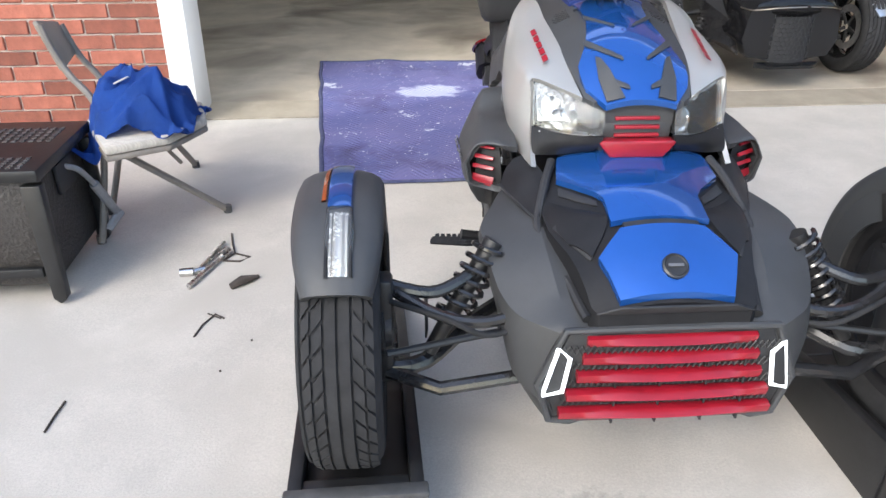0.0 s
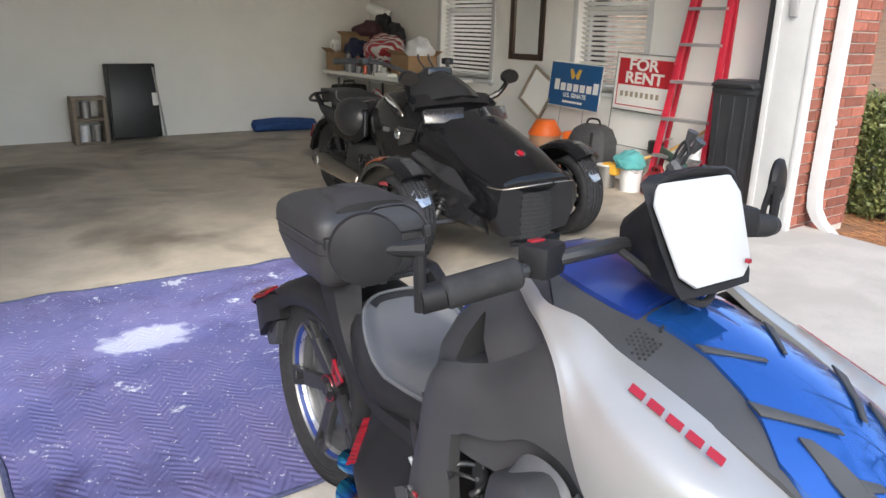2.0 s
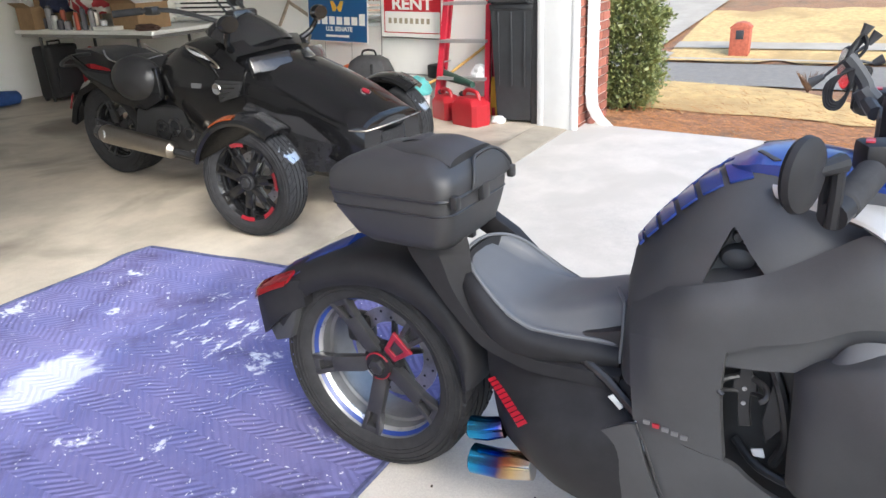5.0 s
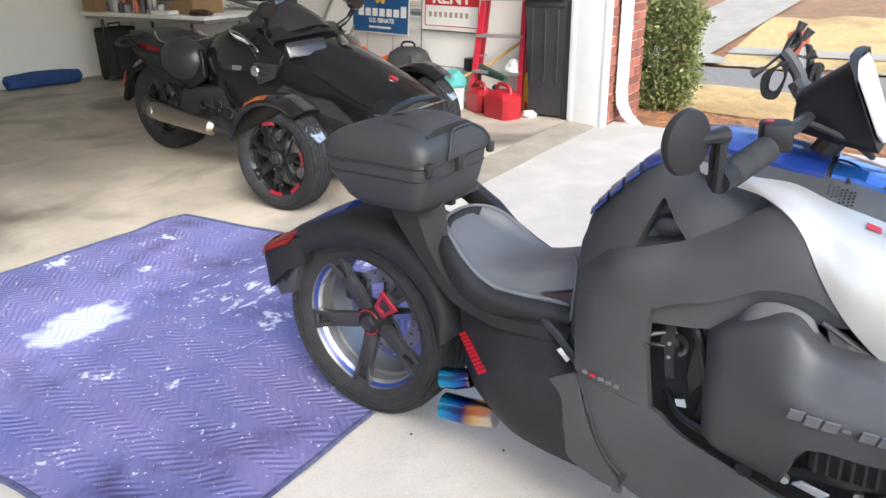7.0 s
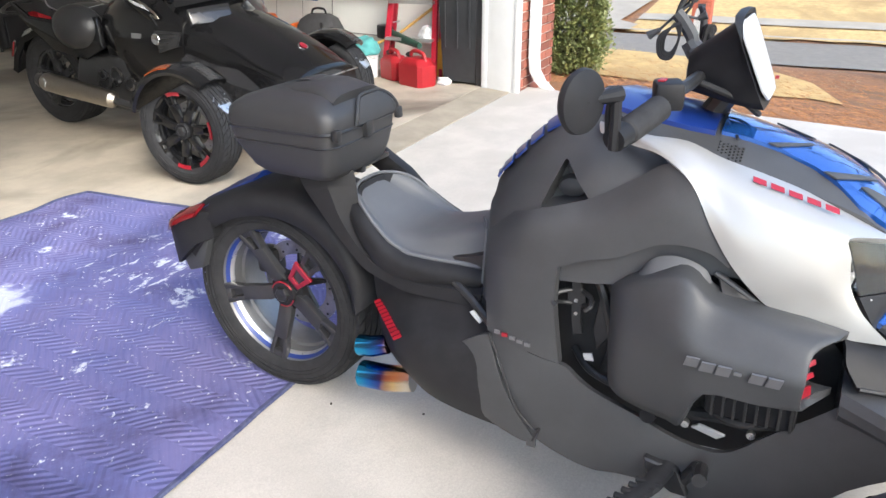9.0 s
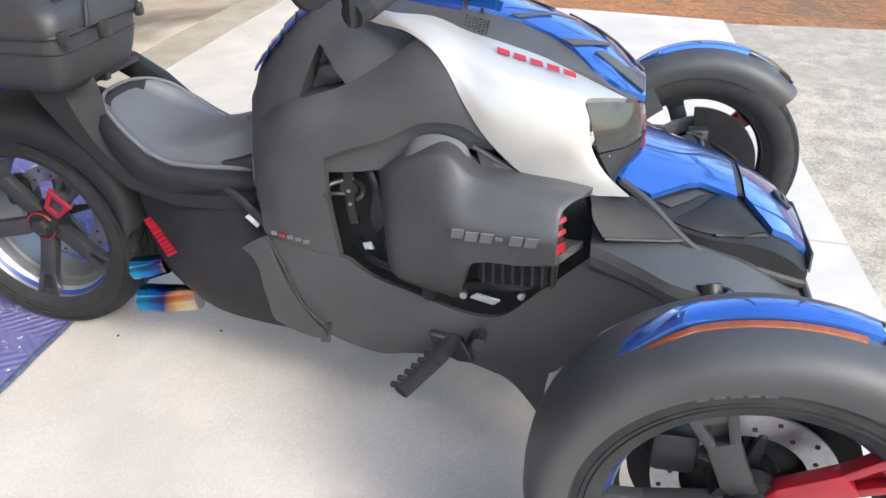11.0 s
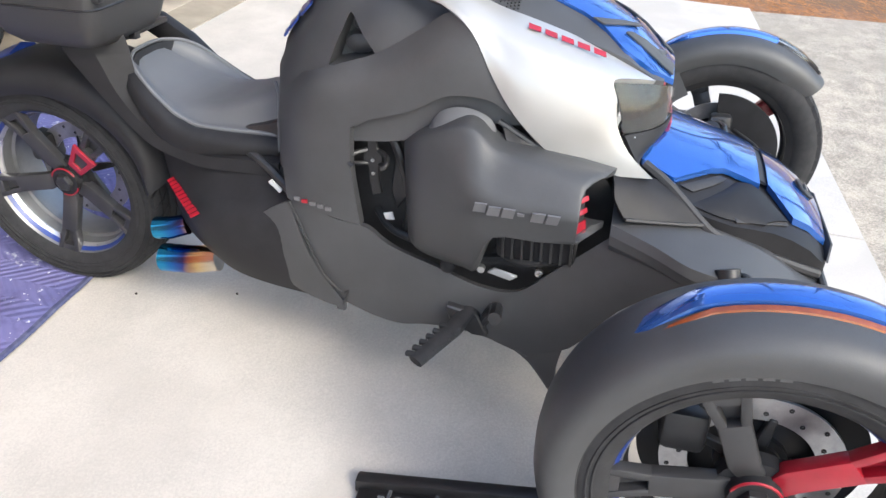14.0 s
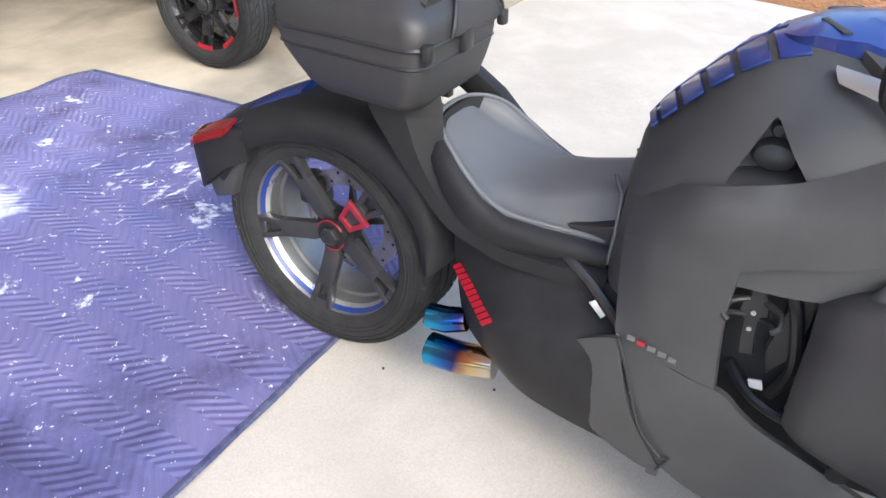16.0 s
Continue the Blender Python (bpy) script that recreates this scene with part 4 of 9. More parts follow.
# saddle
# Lighter than the seat vinyl: paints the highlight along rounded edges.
M_SEATGLINT = mat("seat edge highlight", (0.105, 0.108, 0.115), 0.45, var=0.08, scale=20)
prof = [(-.296, .026, .671, .669, .05), (-.301, .058, .670, .663, .055), (-.315, .090, .665, .651, .065), (-.339, .118, .655, .628, .075), (-.370, .138, .635, .605, .078), (-.407, .151, .604, .588, .07), (-.45, .157, .571, .577, .05), (-.50, .154, .547, .575, .04), (-.57, .142, .538, .590, .03), (-.63, .130, .533, .610, .028), (-.69, .12, .527, .630, .025)]
rings = []
for y, w, e, m, h in prof:
    top = [((w - .010) * u, y, m + (e - m) * lerp(abs(u), [0, .45, .62, .74, .84, .93, 1], [0, .02, .08, .24, .80, .97, 1]) - (.006 if .7 < abs(u) < .9 else 0) * min(1, max(0, (.62 + y) / .15))) for u in (-1, -.93, -.84, -.74, -.62, -.4, -.15, .15, .4, .62, .74, .84, .93, 1)]
    rings.append(top + [(w * 1.02, y, e - .012), (w * .95, y, e - h), (-w * .95, y, e - h), (-w * 1.02, y, e - .012)])
rs_ = []
for a_, b_ in zip(rings, rings[1:]):
    for k in range(3):
        rs_.append([Vector(p).lerp(Vector(q), k / 3) for p, q in zip(a_, b_)])
part("saddle", loft(rs_ + [rings[-1]]), M_SEAT, bike, "dark grey moulded vinyl saddle", 60)
part("saddle_glint", tube(smooth_path([(-(w - .011), y, e + .001) for y, w, e, m, h in reversed(prof)] + [(0, -.294, .671)] + [(w - .011, y, e + .001) for y, w, e, m, h in prof], 3), .0045, 8), M_SEATGLINT, bike)
edge = [(w, y, e, h) for y, w, e, m, h in prof]
path_ = [(-w, y, e, h) for w, y, e, h in reversed(edge)] + edge
band = []
for k, (x, y, e, h) in enumerate(path_):
    q0, q1 = path_[max(0, k - 1)], path_[min(len(path_) - 1, k + 1)]
    t_ = Vector((q1[0] - q0[0], q1[1] - q0[1])).normalized(); o_ = Vector((-t_.y, t_.x)) * .026
    band.append([(x - o_.x * .4, y - o_.y * .4, e - .003), (x + o_.x * .4, y + o_.y * .4, e - .005), (x + o_.x * .9, y + o_.y * .9, e - .03), (x + o_.x * .4, y + o_.y * .4, e - h - .026), (x - o_.x, y - o_.y, e - h)])
part("saddle_skirt", loft(band), M_SATIN, bike, "black cushion edge round the saddle", 60)
part("seat_base", prism([(-.36, .575), (-.45, .51), (-.60, .485), (-.74, .485), (-.74, .58), (-.64, .55), (-.50, .53), (-.40, .575)], -.115, .115, .01), M_FRAME, bike)
both("seat_flange", lambda s: tube([(s * .136, -.694, .50), (s * .130, -.698, .56), (s * .10, -.692, .622), (s * .06, -.665, .634)], .004, 6), M_SEATGLINT)

# tank shroud
def tank_ring(y, zt, wt, wm, zm, wb, zb):
    return [(-wb, y, zb), (-(wb + wm) / 2 - .004, y, (zb + zm) / 2), (-wm, y, zm), (-(wm + wt * 1.25) / 2 - .010, y, (zm + zt - .035) / 2 + .008), (-wt * 1.25, y, zt - .035), (-wt * .95, y, zt - .014), (-wt * .5, y, zt - .004), (0, y, zt), (wt * .5, y, zt - .004), (wt * .95, y, zt - .014), (wt * 1.25, y, zt - .035), ((wm + wt * 1.25) / 2 + .010, y, (zm + zt - .035) / 2 + .008), (wm, y, zm), ((wb + wm) / 2 + .004, y, (zb + zm) / 2), (wb, y, zb)]


tank_rings = [tank_ring(*q) for q in (
    (-.697, .722, .045, .085, .61, .115, .52), (-.700, .738, .055, .105, .635, .145, .50), (-.712, .760, .060, .128, .665, .172, .49),
    (-.735, .788, .065, .15, .695, .197, .49), (-.769, .823, .072, .17, .73, .215, .50), (-.805, .859, .078, .185, .755, .225, .52),
    (-.85, .894, .085, .193, .775, .23, .56), (-.90, .917, .09, .196, .79, .232, .59), (-.98, .922, .094, .20, .805, .236, .60),
    (-1.08, .906, .092, .20, .80, .236, .62), (-1.20, .872, .09, .19, .785, .232, .66), (-1.34, .835, .09, .16, .75, .20, .64))]
fine_ = list(zip(*[smooth_path(list(col), 3) for col in zip(*tank_rings)]))
tank = part("tank_shroud", loft(fine_), M_BLACK, bike, "matte black tank shroud with a pocket in each flank", 50)
for s in (-1, 1):
    wedge = prism([(-.903, .836), (-.860, .733), (-.967, .760)][::-1], s * .138, s * .30, .008, 2)
    carve(tank, wedge)
    part("pocket_boot", merge(None, lathe([(-.02, .030), (.004, .030), (.016, .024), (.022, .012), (.023, .001)], 20), Matrix.Translation((s * .142, -.912, .768)) @ Matrix.Diagonal((s, 1.15, .8, 1))), M_BLACK, bike)
    part("pocket_boot", merge(None, lathe([(-.02, .012), (.006, .012), (.012, .008), (.013, .001)], 16), Matrix.Translation((s * .140, -.908, .806)) @ Matrix.Diagonal((s, .9, 1, 1))), M_BLACK, bike)


def side_panel(s):
    arm = [[(.130, -.722, .668), (.172, -.775, .702), (.212, -.834, .727), (.220, -.905, .750), (.212, -.971, .772), (.205, -1.05, .818), (.214, -1.112, .856), (.240, -1.155, .828), (.253, -1.197, .757), (.260, -1.238, .694)],
           [(.162, -.724, .638), (.205, -.778, .672), (.237, -.837, .694), (.242, -.908, .710), (.243, -.970, .727), (.244, -1.045, .762), (.248, -1.11, .790), (.252, -1.155, .775), (.256, -1.195, .735), (.260, -1.236, .692)],
           [(.184, -.728, .60), (.224, -.782, .62), (.243, -.841, .63), (.250, -.916, .630), (.252, -.962, .652), (.252, -1.037, .674), (.254, -1.105, .710), (.256, -1.155, .718), (.258, -1.20, .712), (.260, -1.235, .690)]]
    leg = [[(.184, -.728, .60), (.224, -.782, .62), (.243, -.841, .63), (.250, -.916, .630)],
           [(.210, -.738, .52), (.238, -.790, .53), (.248, -.850, .535), (.251, -.911, .540)],
           [(.236, -.752, .442), (.247, -.80, .430), (.250, -.86, .418), (.250, -.924, .404)]]
    b = skin([flip(r, s) for r in arm], .022)
    return skin([flip(r, s) for r in leg], .022, bm=b)


both("side_panel", side_panel, M_BLACK)
# blue chevrons along the crest
def crest(y):
    return lerp(y, [-1.2, -1.08, -.98, -.90, -.85, -.805, -.769, -.73, -.694, -.68], [.898, .926, .932, .917, .894, .859, .823, .784, .738, .702])


for y0, y1 in ((-.692, -.700), (-.706, -.727), (-.735, -.760), (-.769, -.797), (-.807, -.842), (-.853, -.892)):
    both("crest_chevron", lambda s, y0=y0, y1=y1: plate(flip([(.012, y0, crest(y0) + .006), (.050, y0 - .010, crest(y0 - .010) + .004), (.098, y0 - .026, crest(y0 - .026) - .016), (.098, y1 - .026, crest(y1 - .026) - .016), (.050, y1 - .010, crest(y1 - .010) + .004), (.012, y1, crest(y1) + .006)], s), .005 * s, .001), M_BLUERIM)

# front dome
DY = [-1.56, -1.53, -1.443, -1.363, -1.215, -1.075, -.98, -.92, -.87]
DZ = [.690, .722, .802, .846, .893, .924, .942, .934, .910]


def dome(x, y):
    return lerp(y, DY, DZ) - 2.0 * x * x


def dome_sheet(stations, lift, thick, cols=12):
    """A panel that follows the dome's crown. Stations: (y, half width)."""
    rings = []
    for y, w in stations:
        top = [(w * (2 * i / cols - 1), y, dome(w * (2 * i / cols - 1), y) + lift) for i in range(cols + 1)]
        rings.append(top + [(x, yy, z - thick) for x, yy, z in reversed(top)])
    return loft(rings)


part("dome_base", dome_sheet(((-.98, .10), (-1.05, .150), (-1.1, .160), (-1.192, .161), (-1.26, .154), (-1.30, .150), (-1.34, .145), (-1.39, .139), (-1.43, .132), (-1.484, .118), (-1.50, .10)), -.006, .06), M_BLACK, bike, "matte black dome shell")
part("dome_tail", dome_sheet(((-.872, .044), (-.886, .062), (-.90, .074), (-.92, .084), (-.94, .090), (-.98, .097), (-1.02, .101), (-1.06, .102), (-1.12, .099), (-1.165, .092)), .003, .022), M_BLUERIM, bike, "dark blue dome tail panel")
part("dome_panel", dome_sheet(((-1.175, .084), (-1.22, .078), (-1.28, .076), (-1.34, .088), (-1.38, .101), (-1.42, .122), (-1.45, .121), (-1.475, .113), (-1.50, .093), (-1.518, .078)), .001, .012), M_BLUE, bike, "gloss blue dome panel")
part("dome_seam", tube([(x, -1.170 - .4 * abs(x), dome(x, -1.170 - .4 * abs(x)) - .002) for x in (-.09, -.05, 0, .05, .09)], .003, 6), M_MESH, bike)
for q in ([(.080, -.948), (.034, -.914), (.034, -.922), (.080, -.960)], [(.079, -1.256), (.020, -1.326), (.022, -1.332), (.080, -1.272)], [(.099, -1.354), (.050, -1.412), (.026, -1.436), (.027, -1.444), (.052, -1.424), (.101, -1.376)], [(.084, -1.416), (.073, -1.426), (.060, -1.455), (.036, -1.514), (.076, -1.514), (.086, -1.468)], [(.053, -1.476), (.024, -1.492), (.023, -1.500), (.052, -1.490)]):
    both("dome_slash", lambda s, q=q: plate([(x * s, y, dome(x, y) + .0025) for x, y in q], .004 * s, .001), M_BLACK)
for s in (-1, 1):
    d = bmesh.new()
    for i in range(7):
        for j in range(5):
            x, y = .104 + .0075 * j + .0037 * (i % 2), -1.178 - .0068 * i
            if j == 4 and i < 3:
                continue
            tube([(s * x, y, dome(x, y) - .008), (s * x, y, dome(x, y) - .0045)], .0023, 6, bm=d)
    tagged(part("dome_grille", d, M_MESH, bike, "cluster of round vent holes"), kind="stuff")
part("dome_nose", prism([(-1.46, .735), (-1.497, .695), (-1.503, .66), (-1.49, .60), (-1.43, .60), (-1.43, .72)], -.08, .08, .008), M_BLACK, bike)
for z, y in ((.690, -1.502), (.671, -1.506), (.653, -1.506)):
    part("nose_slat", box(-.05, .05, y - .004, y + .01, z - .005, z + .003, .002), M_RED, bike)
part("nose_tab", prism([(-.088, .640), (-.078, .645), (.078, .645), (.088, .640), (.060, .606), (-.060, .606)], -1.528, -1.49, .005, axis="y"), M_RED, bike, "translucent red nose tab")

# silver side fairings
FAIR = [
    [(.118, -.953, .898), (.146, -1.005, .897), (.172, -1.060, .893), (.165, -1.129, .886), (.160, -1.192, .859), (.152, -1.26, .836), (.143, -1.34, .806), (.132, -1.43, .760), (.122, -1.484, .731)],
    [(.124, -.953, .897), (.153, -1.005, .897), (.182, -1.061, .892), (.188, -1.131, .880), (.196, -1.195, .851), (.198, -1.26, .829), (.196, -1.338, .801), (.186, -1.405, .772), (.172, -1.447, .748)],
    [(.129, -.954, .895), (.16, -1.008, .894), (.190, -1.065, .888), (.205, -1.135, .868), (.222, -1.20, .835), (.232, -1.26, .812), (.236, -1.335, .787), (.230, -1.385, .770), (.222, -1.410, .759)],
    [(.133, -.955, .893), (.166, -1.01, .89), (.196, -1.068, .885), (.214, -1.138, .861), (.235, -1.202, .818), (.248, -1.26, .790), (.250, -1.335, .762), (.240, -1.388, .742), (.224, -1.418, .728)],
    [(.138, -.957, .89), (.173, -1.016, .885), (.205, -1.08, .878), (.228, -1.145, .85), (.250, -1.205, .79), (.262, -1.258, .745), (.262, -1.335, .70), (.248, -1.390, .68), (.224, -1.426, .675)],
    [(.142, -.959, .887), (.177, -1.022, .88), (.210, -1.088, .873), (.235, -1.15, .84), (.255, -1.203, .77), (.265, -1.25, .715), (.262, -1.322, .66), (.247, -1.386, .632), (.228, -1.452, .628)],
    [(.146, -.962, .883), (.181, -1.027, .875), (.215, -1.095, .868), (.240, -1.155, .831), (.257, -1.20, .755), (.264, -1.245, .69), (.258, -1.31, .625), (.246, -1.385, .588), (.230, -1.502, .581)],
]
both("side_fairing", lambda s: skin([flip(r, s) for r in FAIR], .012, 4, 3), M_SILVER, label="silver painted side fairing")
# printed letters on the fairings become plain red bars
for s in (-1, 1):
    for k in range(5):
        u0, u1 = .02 + k * .20, .02 + k * .20 + .15
        a = Vector((s * .196, -1.243, .8355)); e = Vector((s * .187, -1.390, .7885))
        side = Vector((s * .011, .004, -.004))
        m0, m1 = a.lerp(e, u0), a.lerp(e, u1)
        lean = Vector((0, -.006, -.002))
        up = Vector((s * .0012, -.001, .0035))
        part("print_bar", plate([m0 - side * .5 + up, m1 - side * .5 + up, m1 + side * .5 + lean + up, m0 + side * .5 + lean + up][::s], .0012), M_RED, bike)

# headlamps
def facets(A, B, C, D, nu, nv, depth, bm=None):
    """A faceted reflector bowl over the quad A B C D, sunk by depth in the middle."""
    b = bmesh.new()
    A, B, C, D = (Vector(v) for v in (A, B, C, D))
    g = []
    for i in range(nu + 1):
        row = []
        for j in range(nv + 1):
            u, v = i / nu, j / nv
            p = A.lerp(B, u).lerp(D.lerp(C, u), v)
            k = math.sin(math.pi * u) * math.sin(math.pi * v)
            p.y += depth * k * (1 if i % 2 else .55)
            row.append(b.verts.new(p))
        g.append(row)
    for i in range(nu):
        for j in range(nv):
            b.faces.new((g[i][j], g[i + 1][j], g[i + 1][j + 1], g[i][j + 1]))
    return merge(bm, b)


for s in (-1, 1):
    hl = part("headlamp", facets((s * .216, -1.375, .757), (s * .07, -1.47, .70), (s * .07, -1.47, .63), (s * .212, -1.395, .640), 6, 4, .02), M_GLOSSBLACK, bike, "clear headlamp in a black housing")
    part("reflector", facets((s * .214, -1.404, .750), (s * .122, -1.432, .718), (s * .118, -1.438, .666), (s * .206, -1.425, .664), 7, 3, .022), M_REFLECT, hl, "bright faceted reflector", smooth=5)
    part("reflector", facets((s * .208, -1.430, .664), (s * .096, -1.442, .665), (s * .086, -1.50, .655), (s * .206, -1.440, .654), 9, 1, .008), M_CHROME, hl, "bright faceted reflector", smooth=5)
    for x, y, z, rr in ((.180, -1.425, .705, .030), (.140, -1.452, .692, .022)):
        part("projector", merge(None, lathe([(0, rr), (.012, rr * .8), (.02, rr * .35), (.02, .001)], 20), Matrix.Translation((s * x, y, z)) @ Matrix.Rotation(radians(90), 4, "Z")), M_CHROME, hl)
    part("lens", skin([flip(r, s) for r in ([(.219, -1.412, .753), (.165, -1.462, .738), (.118, -1.500, .722), (.080, -1.520, .708)], [(.220, -1.428, .705), (.165, -1.482, .695), (.118, -1.512, .687), (.078, -1.524, .680)], [(.221, -1.440, .660), (.165, -1.492, .655), (.118, -1.514, .654), (.082, -1.522, .656)])], .003), M_LENS, hl, "clear lens").visible_shadow = False
    part("inner_wall", plate(flip([(.084, -1.43, .72), (.080, -1.514, .70), (.078, -1.517, .656), (.084, -1.44, .650)], s), .004 * s, .001), M_GLOSSBLACK, hl)
    part("lamp_strip", skin([flip(r, s) for r in ([(.223, -1.441, .658), (.165, -1.494, .653), (.118, -1.516, .652), (.078, -1.526, .654)], [(.226, -1.462, .622), (.175, -1.494, .628), (.125, -1.513, .630), (.085, -1.520, .632)], [(.222, -1.475, .600), (.175, -1.478, .600), (.13, -1.487, .606), (.09, -1.495, .612)])], .008), M_SATIN, hl)
    for k in range(7):
        u = k / 6
        x, y, z = .205 - .10 * u, -1.457 - .055 * math.sin(u * 1.45), .648 - .001 * u
        part("lamp_tick", merge(None, box(-.005, .005, -.0012, .0012, -.0012, .0012), Matrix.Translation((s * x, y - .004, z)) @ Matrix.Rotation(radians(s * 35), 4, "Z") @ Matrix.Rotation(radians(35), 4, "Y")), M_PALE, hl)

# nose shell
def shell_ring(y, c, i, s, l, b):
    half = [(b[0], b[1]), ((b[0] + l[0]) / 2 + .012, (b[1] + l[1]) / 2 - .004), (l[0], l[1]), ((l[0] + s[0]) / 2 + .004, (l[1] + s[1]) / 2), (s[0], s[1]), ((s[0] + i[0]) / 2, (s[1] + i[1]) / 2 + .003), (i[0], i[1])]
    return [(-x, y, z) for x, z in half] + [(0, y, c)] + [(x, y, z) for x, z in reversed(half)]


rings_ = [shell_ring(*q) for q in (
    (-1.44, .52, (.19, .535), (.285, .505), (.30, .47), (.24, .40)),
    (-1.52, .50, (.215, .515), (.322, .492), (.330, .455), (.26, .37)),
    (-1.585, .47, (.225, .500), (.350, .474), (.352, .435), (.27, .34)),
    (-1.66, .44, (.228, .480), (.345, .452), (.345, .40), (.28, .29)),
    (-1.74, .40, (.222, .445), (.330, .405), (.328, .35), (.28, .235)),
    (-1.80, .37, (.212, .402), (.300, .378), (.312, .30), (.268, .185)),
    (-1.838, .35, (.20, .378), (.252, .370), (.275, .28), (.245, .160)),
    (-1.852, .34, (.19, .366), (.222, .362), (.258, .27), (.236, .158)))]
part("nose_shell", loft(list(zip(*[smooth_path(list(col), 3) for col in zip(*rings_)]))), M_BLACK, bike, "matte black nose shell", 17)
HY = [-1.87, -1.855, -1.82, -1.78, -1.72, -1.64, -1.54, -1.48]
HZ = [.425, .446, .482, .508, .541, .570, .600, .622]


def hood(y):
    return lerp(y, HY, HZ)


def hood_at(x, y):
    return hood(y) - 1.1 * x * x


def hood_sheet(stations, lift, thick, cols=10):
    """A panel that follows the hood's crown. Stations: (y, half width)."""
    rings = []
    for y, w in stations:
        top = [(w * (2 * i / cols - 1), y, hood_at(w * (2 * i / cols - 1), y) + lift) for i in range(cols + 1)]
        rings.append(top + [(x, yy, z - thick) for x, yy, z in reversed(top)])
    return loft(rings)


part("hood_base", hood_sheet(((-1.47, .165), (-1.52, .195), (-1.56, .212), (-1.61, .222), (-1.66, .218), (-1.70, .206), (-1.74, .190), (-1.78, .178), (-1.82, .170), (-1.845, .164), (-1.858, .15)), -.014, .06), M_SATIN, bike)
part("hood_upper", hood_sheet(((-1.478, .06), (-1.479, .168), (-1.50, .174), (-1.544, .181), (-1.58, .150), (-1.615, .118), (-1.641, .102), (-1.68, .101), (-1.712, .102)), .002, .012), M_BLUE, bike, "gloss blue upper hood panel")
part("hood_lower", hood_sheet(((-1.730, .087), (-1.755, .114), (-1.78, .140), (-1.815, .127), (-1.855, .112)), .002, .014), M_BLUE, bike, "gloss blue lower hood panel")
both("hood_vent", lambda s: skin([[(x * s, y, hood_at(x, y) + d) for x, y, d in r] for r in ([(.112, -1.645, -.026), (.108, -1.68, -.006), (.110, -1.712, -.005), (.150, -1.770, -.004)], [(.150, -1.610, -.030), (.150, -1.655, -.006), (.152, -1.70, -.003), (.162, -1.752, -.004)], [(.185, -1.575, -.022), (.195, -1.62, -.008), (.192, -1.67, -.006), (.180, -1.730, -.006)], [(.208, -1.575, -.012), (.214, -1.62, -.010), (.208, -1.665, -.010), (.188, -1.725, -.008)])], .008), M_SATIN, label="scooped side vent of the hood")
both("hood_scoop", lambda s: plate([(x * s, y, hood_at(x, y) - .012) for x, y in ((.178, -1.556), (.112, -1.632), (.114, -1.648), (.150, -1.618), (.182, -1.582))], .003 * s, .001), M_MESH)
both("hood_slot", lambda s: plate([(x * s, y, hood_at(x, y) - .008) for x, y in ((.212, -1.668), (.155, -1.772), (.147, -1.768), (.203, -1.662))], .004 * s, .001), M_MESH)
part("hood_gap", hood_sheet(((-1.713, .078), (-1.729, .078)), -.004, .006), M_MESH, bike)
eb = lathe([(0, .001), (0, .026), (.004, .026), (.006, .022), (.004, .020), (.004, .001)], 32)
em = part("nose_emblem", merge(None, eb, Matrix.Translation((0, -1.818, hood(-1.818) + .001)) @ Matrix.Rotation(radians(40), 4, "X") @ Matrix.Rotation(radians(-90), 4, "Y")), M_FRAME, bike, "round dark badge")
part("badge_bar", merge(None, box(-.015, .015, -.003, .003, 0, .003), Matrix.Translation((0, -1.821, hood(-1.818) + .005)) @ Matrix.Rotation(radians(40), 4, "X")), M_TEXTGREY, em)
both("hood_side", lambda s: skin([flip(r, s) for r in ([(.236, -1.43, .586), (.212, -1.49, .577), (.204, -1.54, .556), (.230, -1.612, .508)], [(.258, -1.435, .578), (.234, -1.50, .564), (.222, -1.555, .544), (.231, -1.612, .506)], [(.278, -1.44, .555), (.256, -1.51, .542), (.240, -1.56, .526), (.232, -1.613, .504)], [(.292, -1.46, .526), (.272, -1.52, .518), (.252, -1.57, .510), (.233, -1.614, .502)])], .010), M_SATIN)
both("hood_side_edge", lambda s: tube(flip([(.292, -1.463, .523), (.272, -1.52, .514), (.252, -1.572, .506), (.230, -1.618, .499)], s), .004, 6), M_MESH)
both("hood_seam", lambda s: tube(smooth_path([(s * x, y, z) for x, y, z in ((.182, -1.485, .588), (.205, -1.54, .556), (.232, -1.615, .492), (.226, -1.66, .466), (.210, -1.71, .440), (.190, -1.76, .420), (.178, -1.81, .400), (.170, -1.845, .388))], 3), .010, 8), M_MESH)
part("hood_lip", plate([(-.158, -1.856, .408), (.158, -1.856, .408), (.112, -1.868, .428), (-.112, -1.868, .428)], .006, .002), M_MESH, bike)

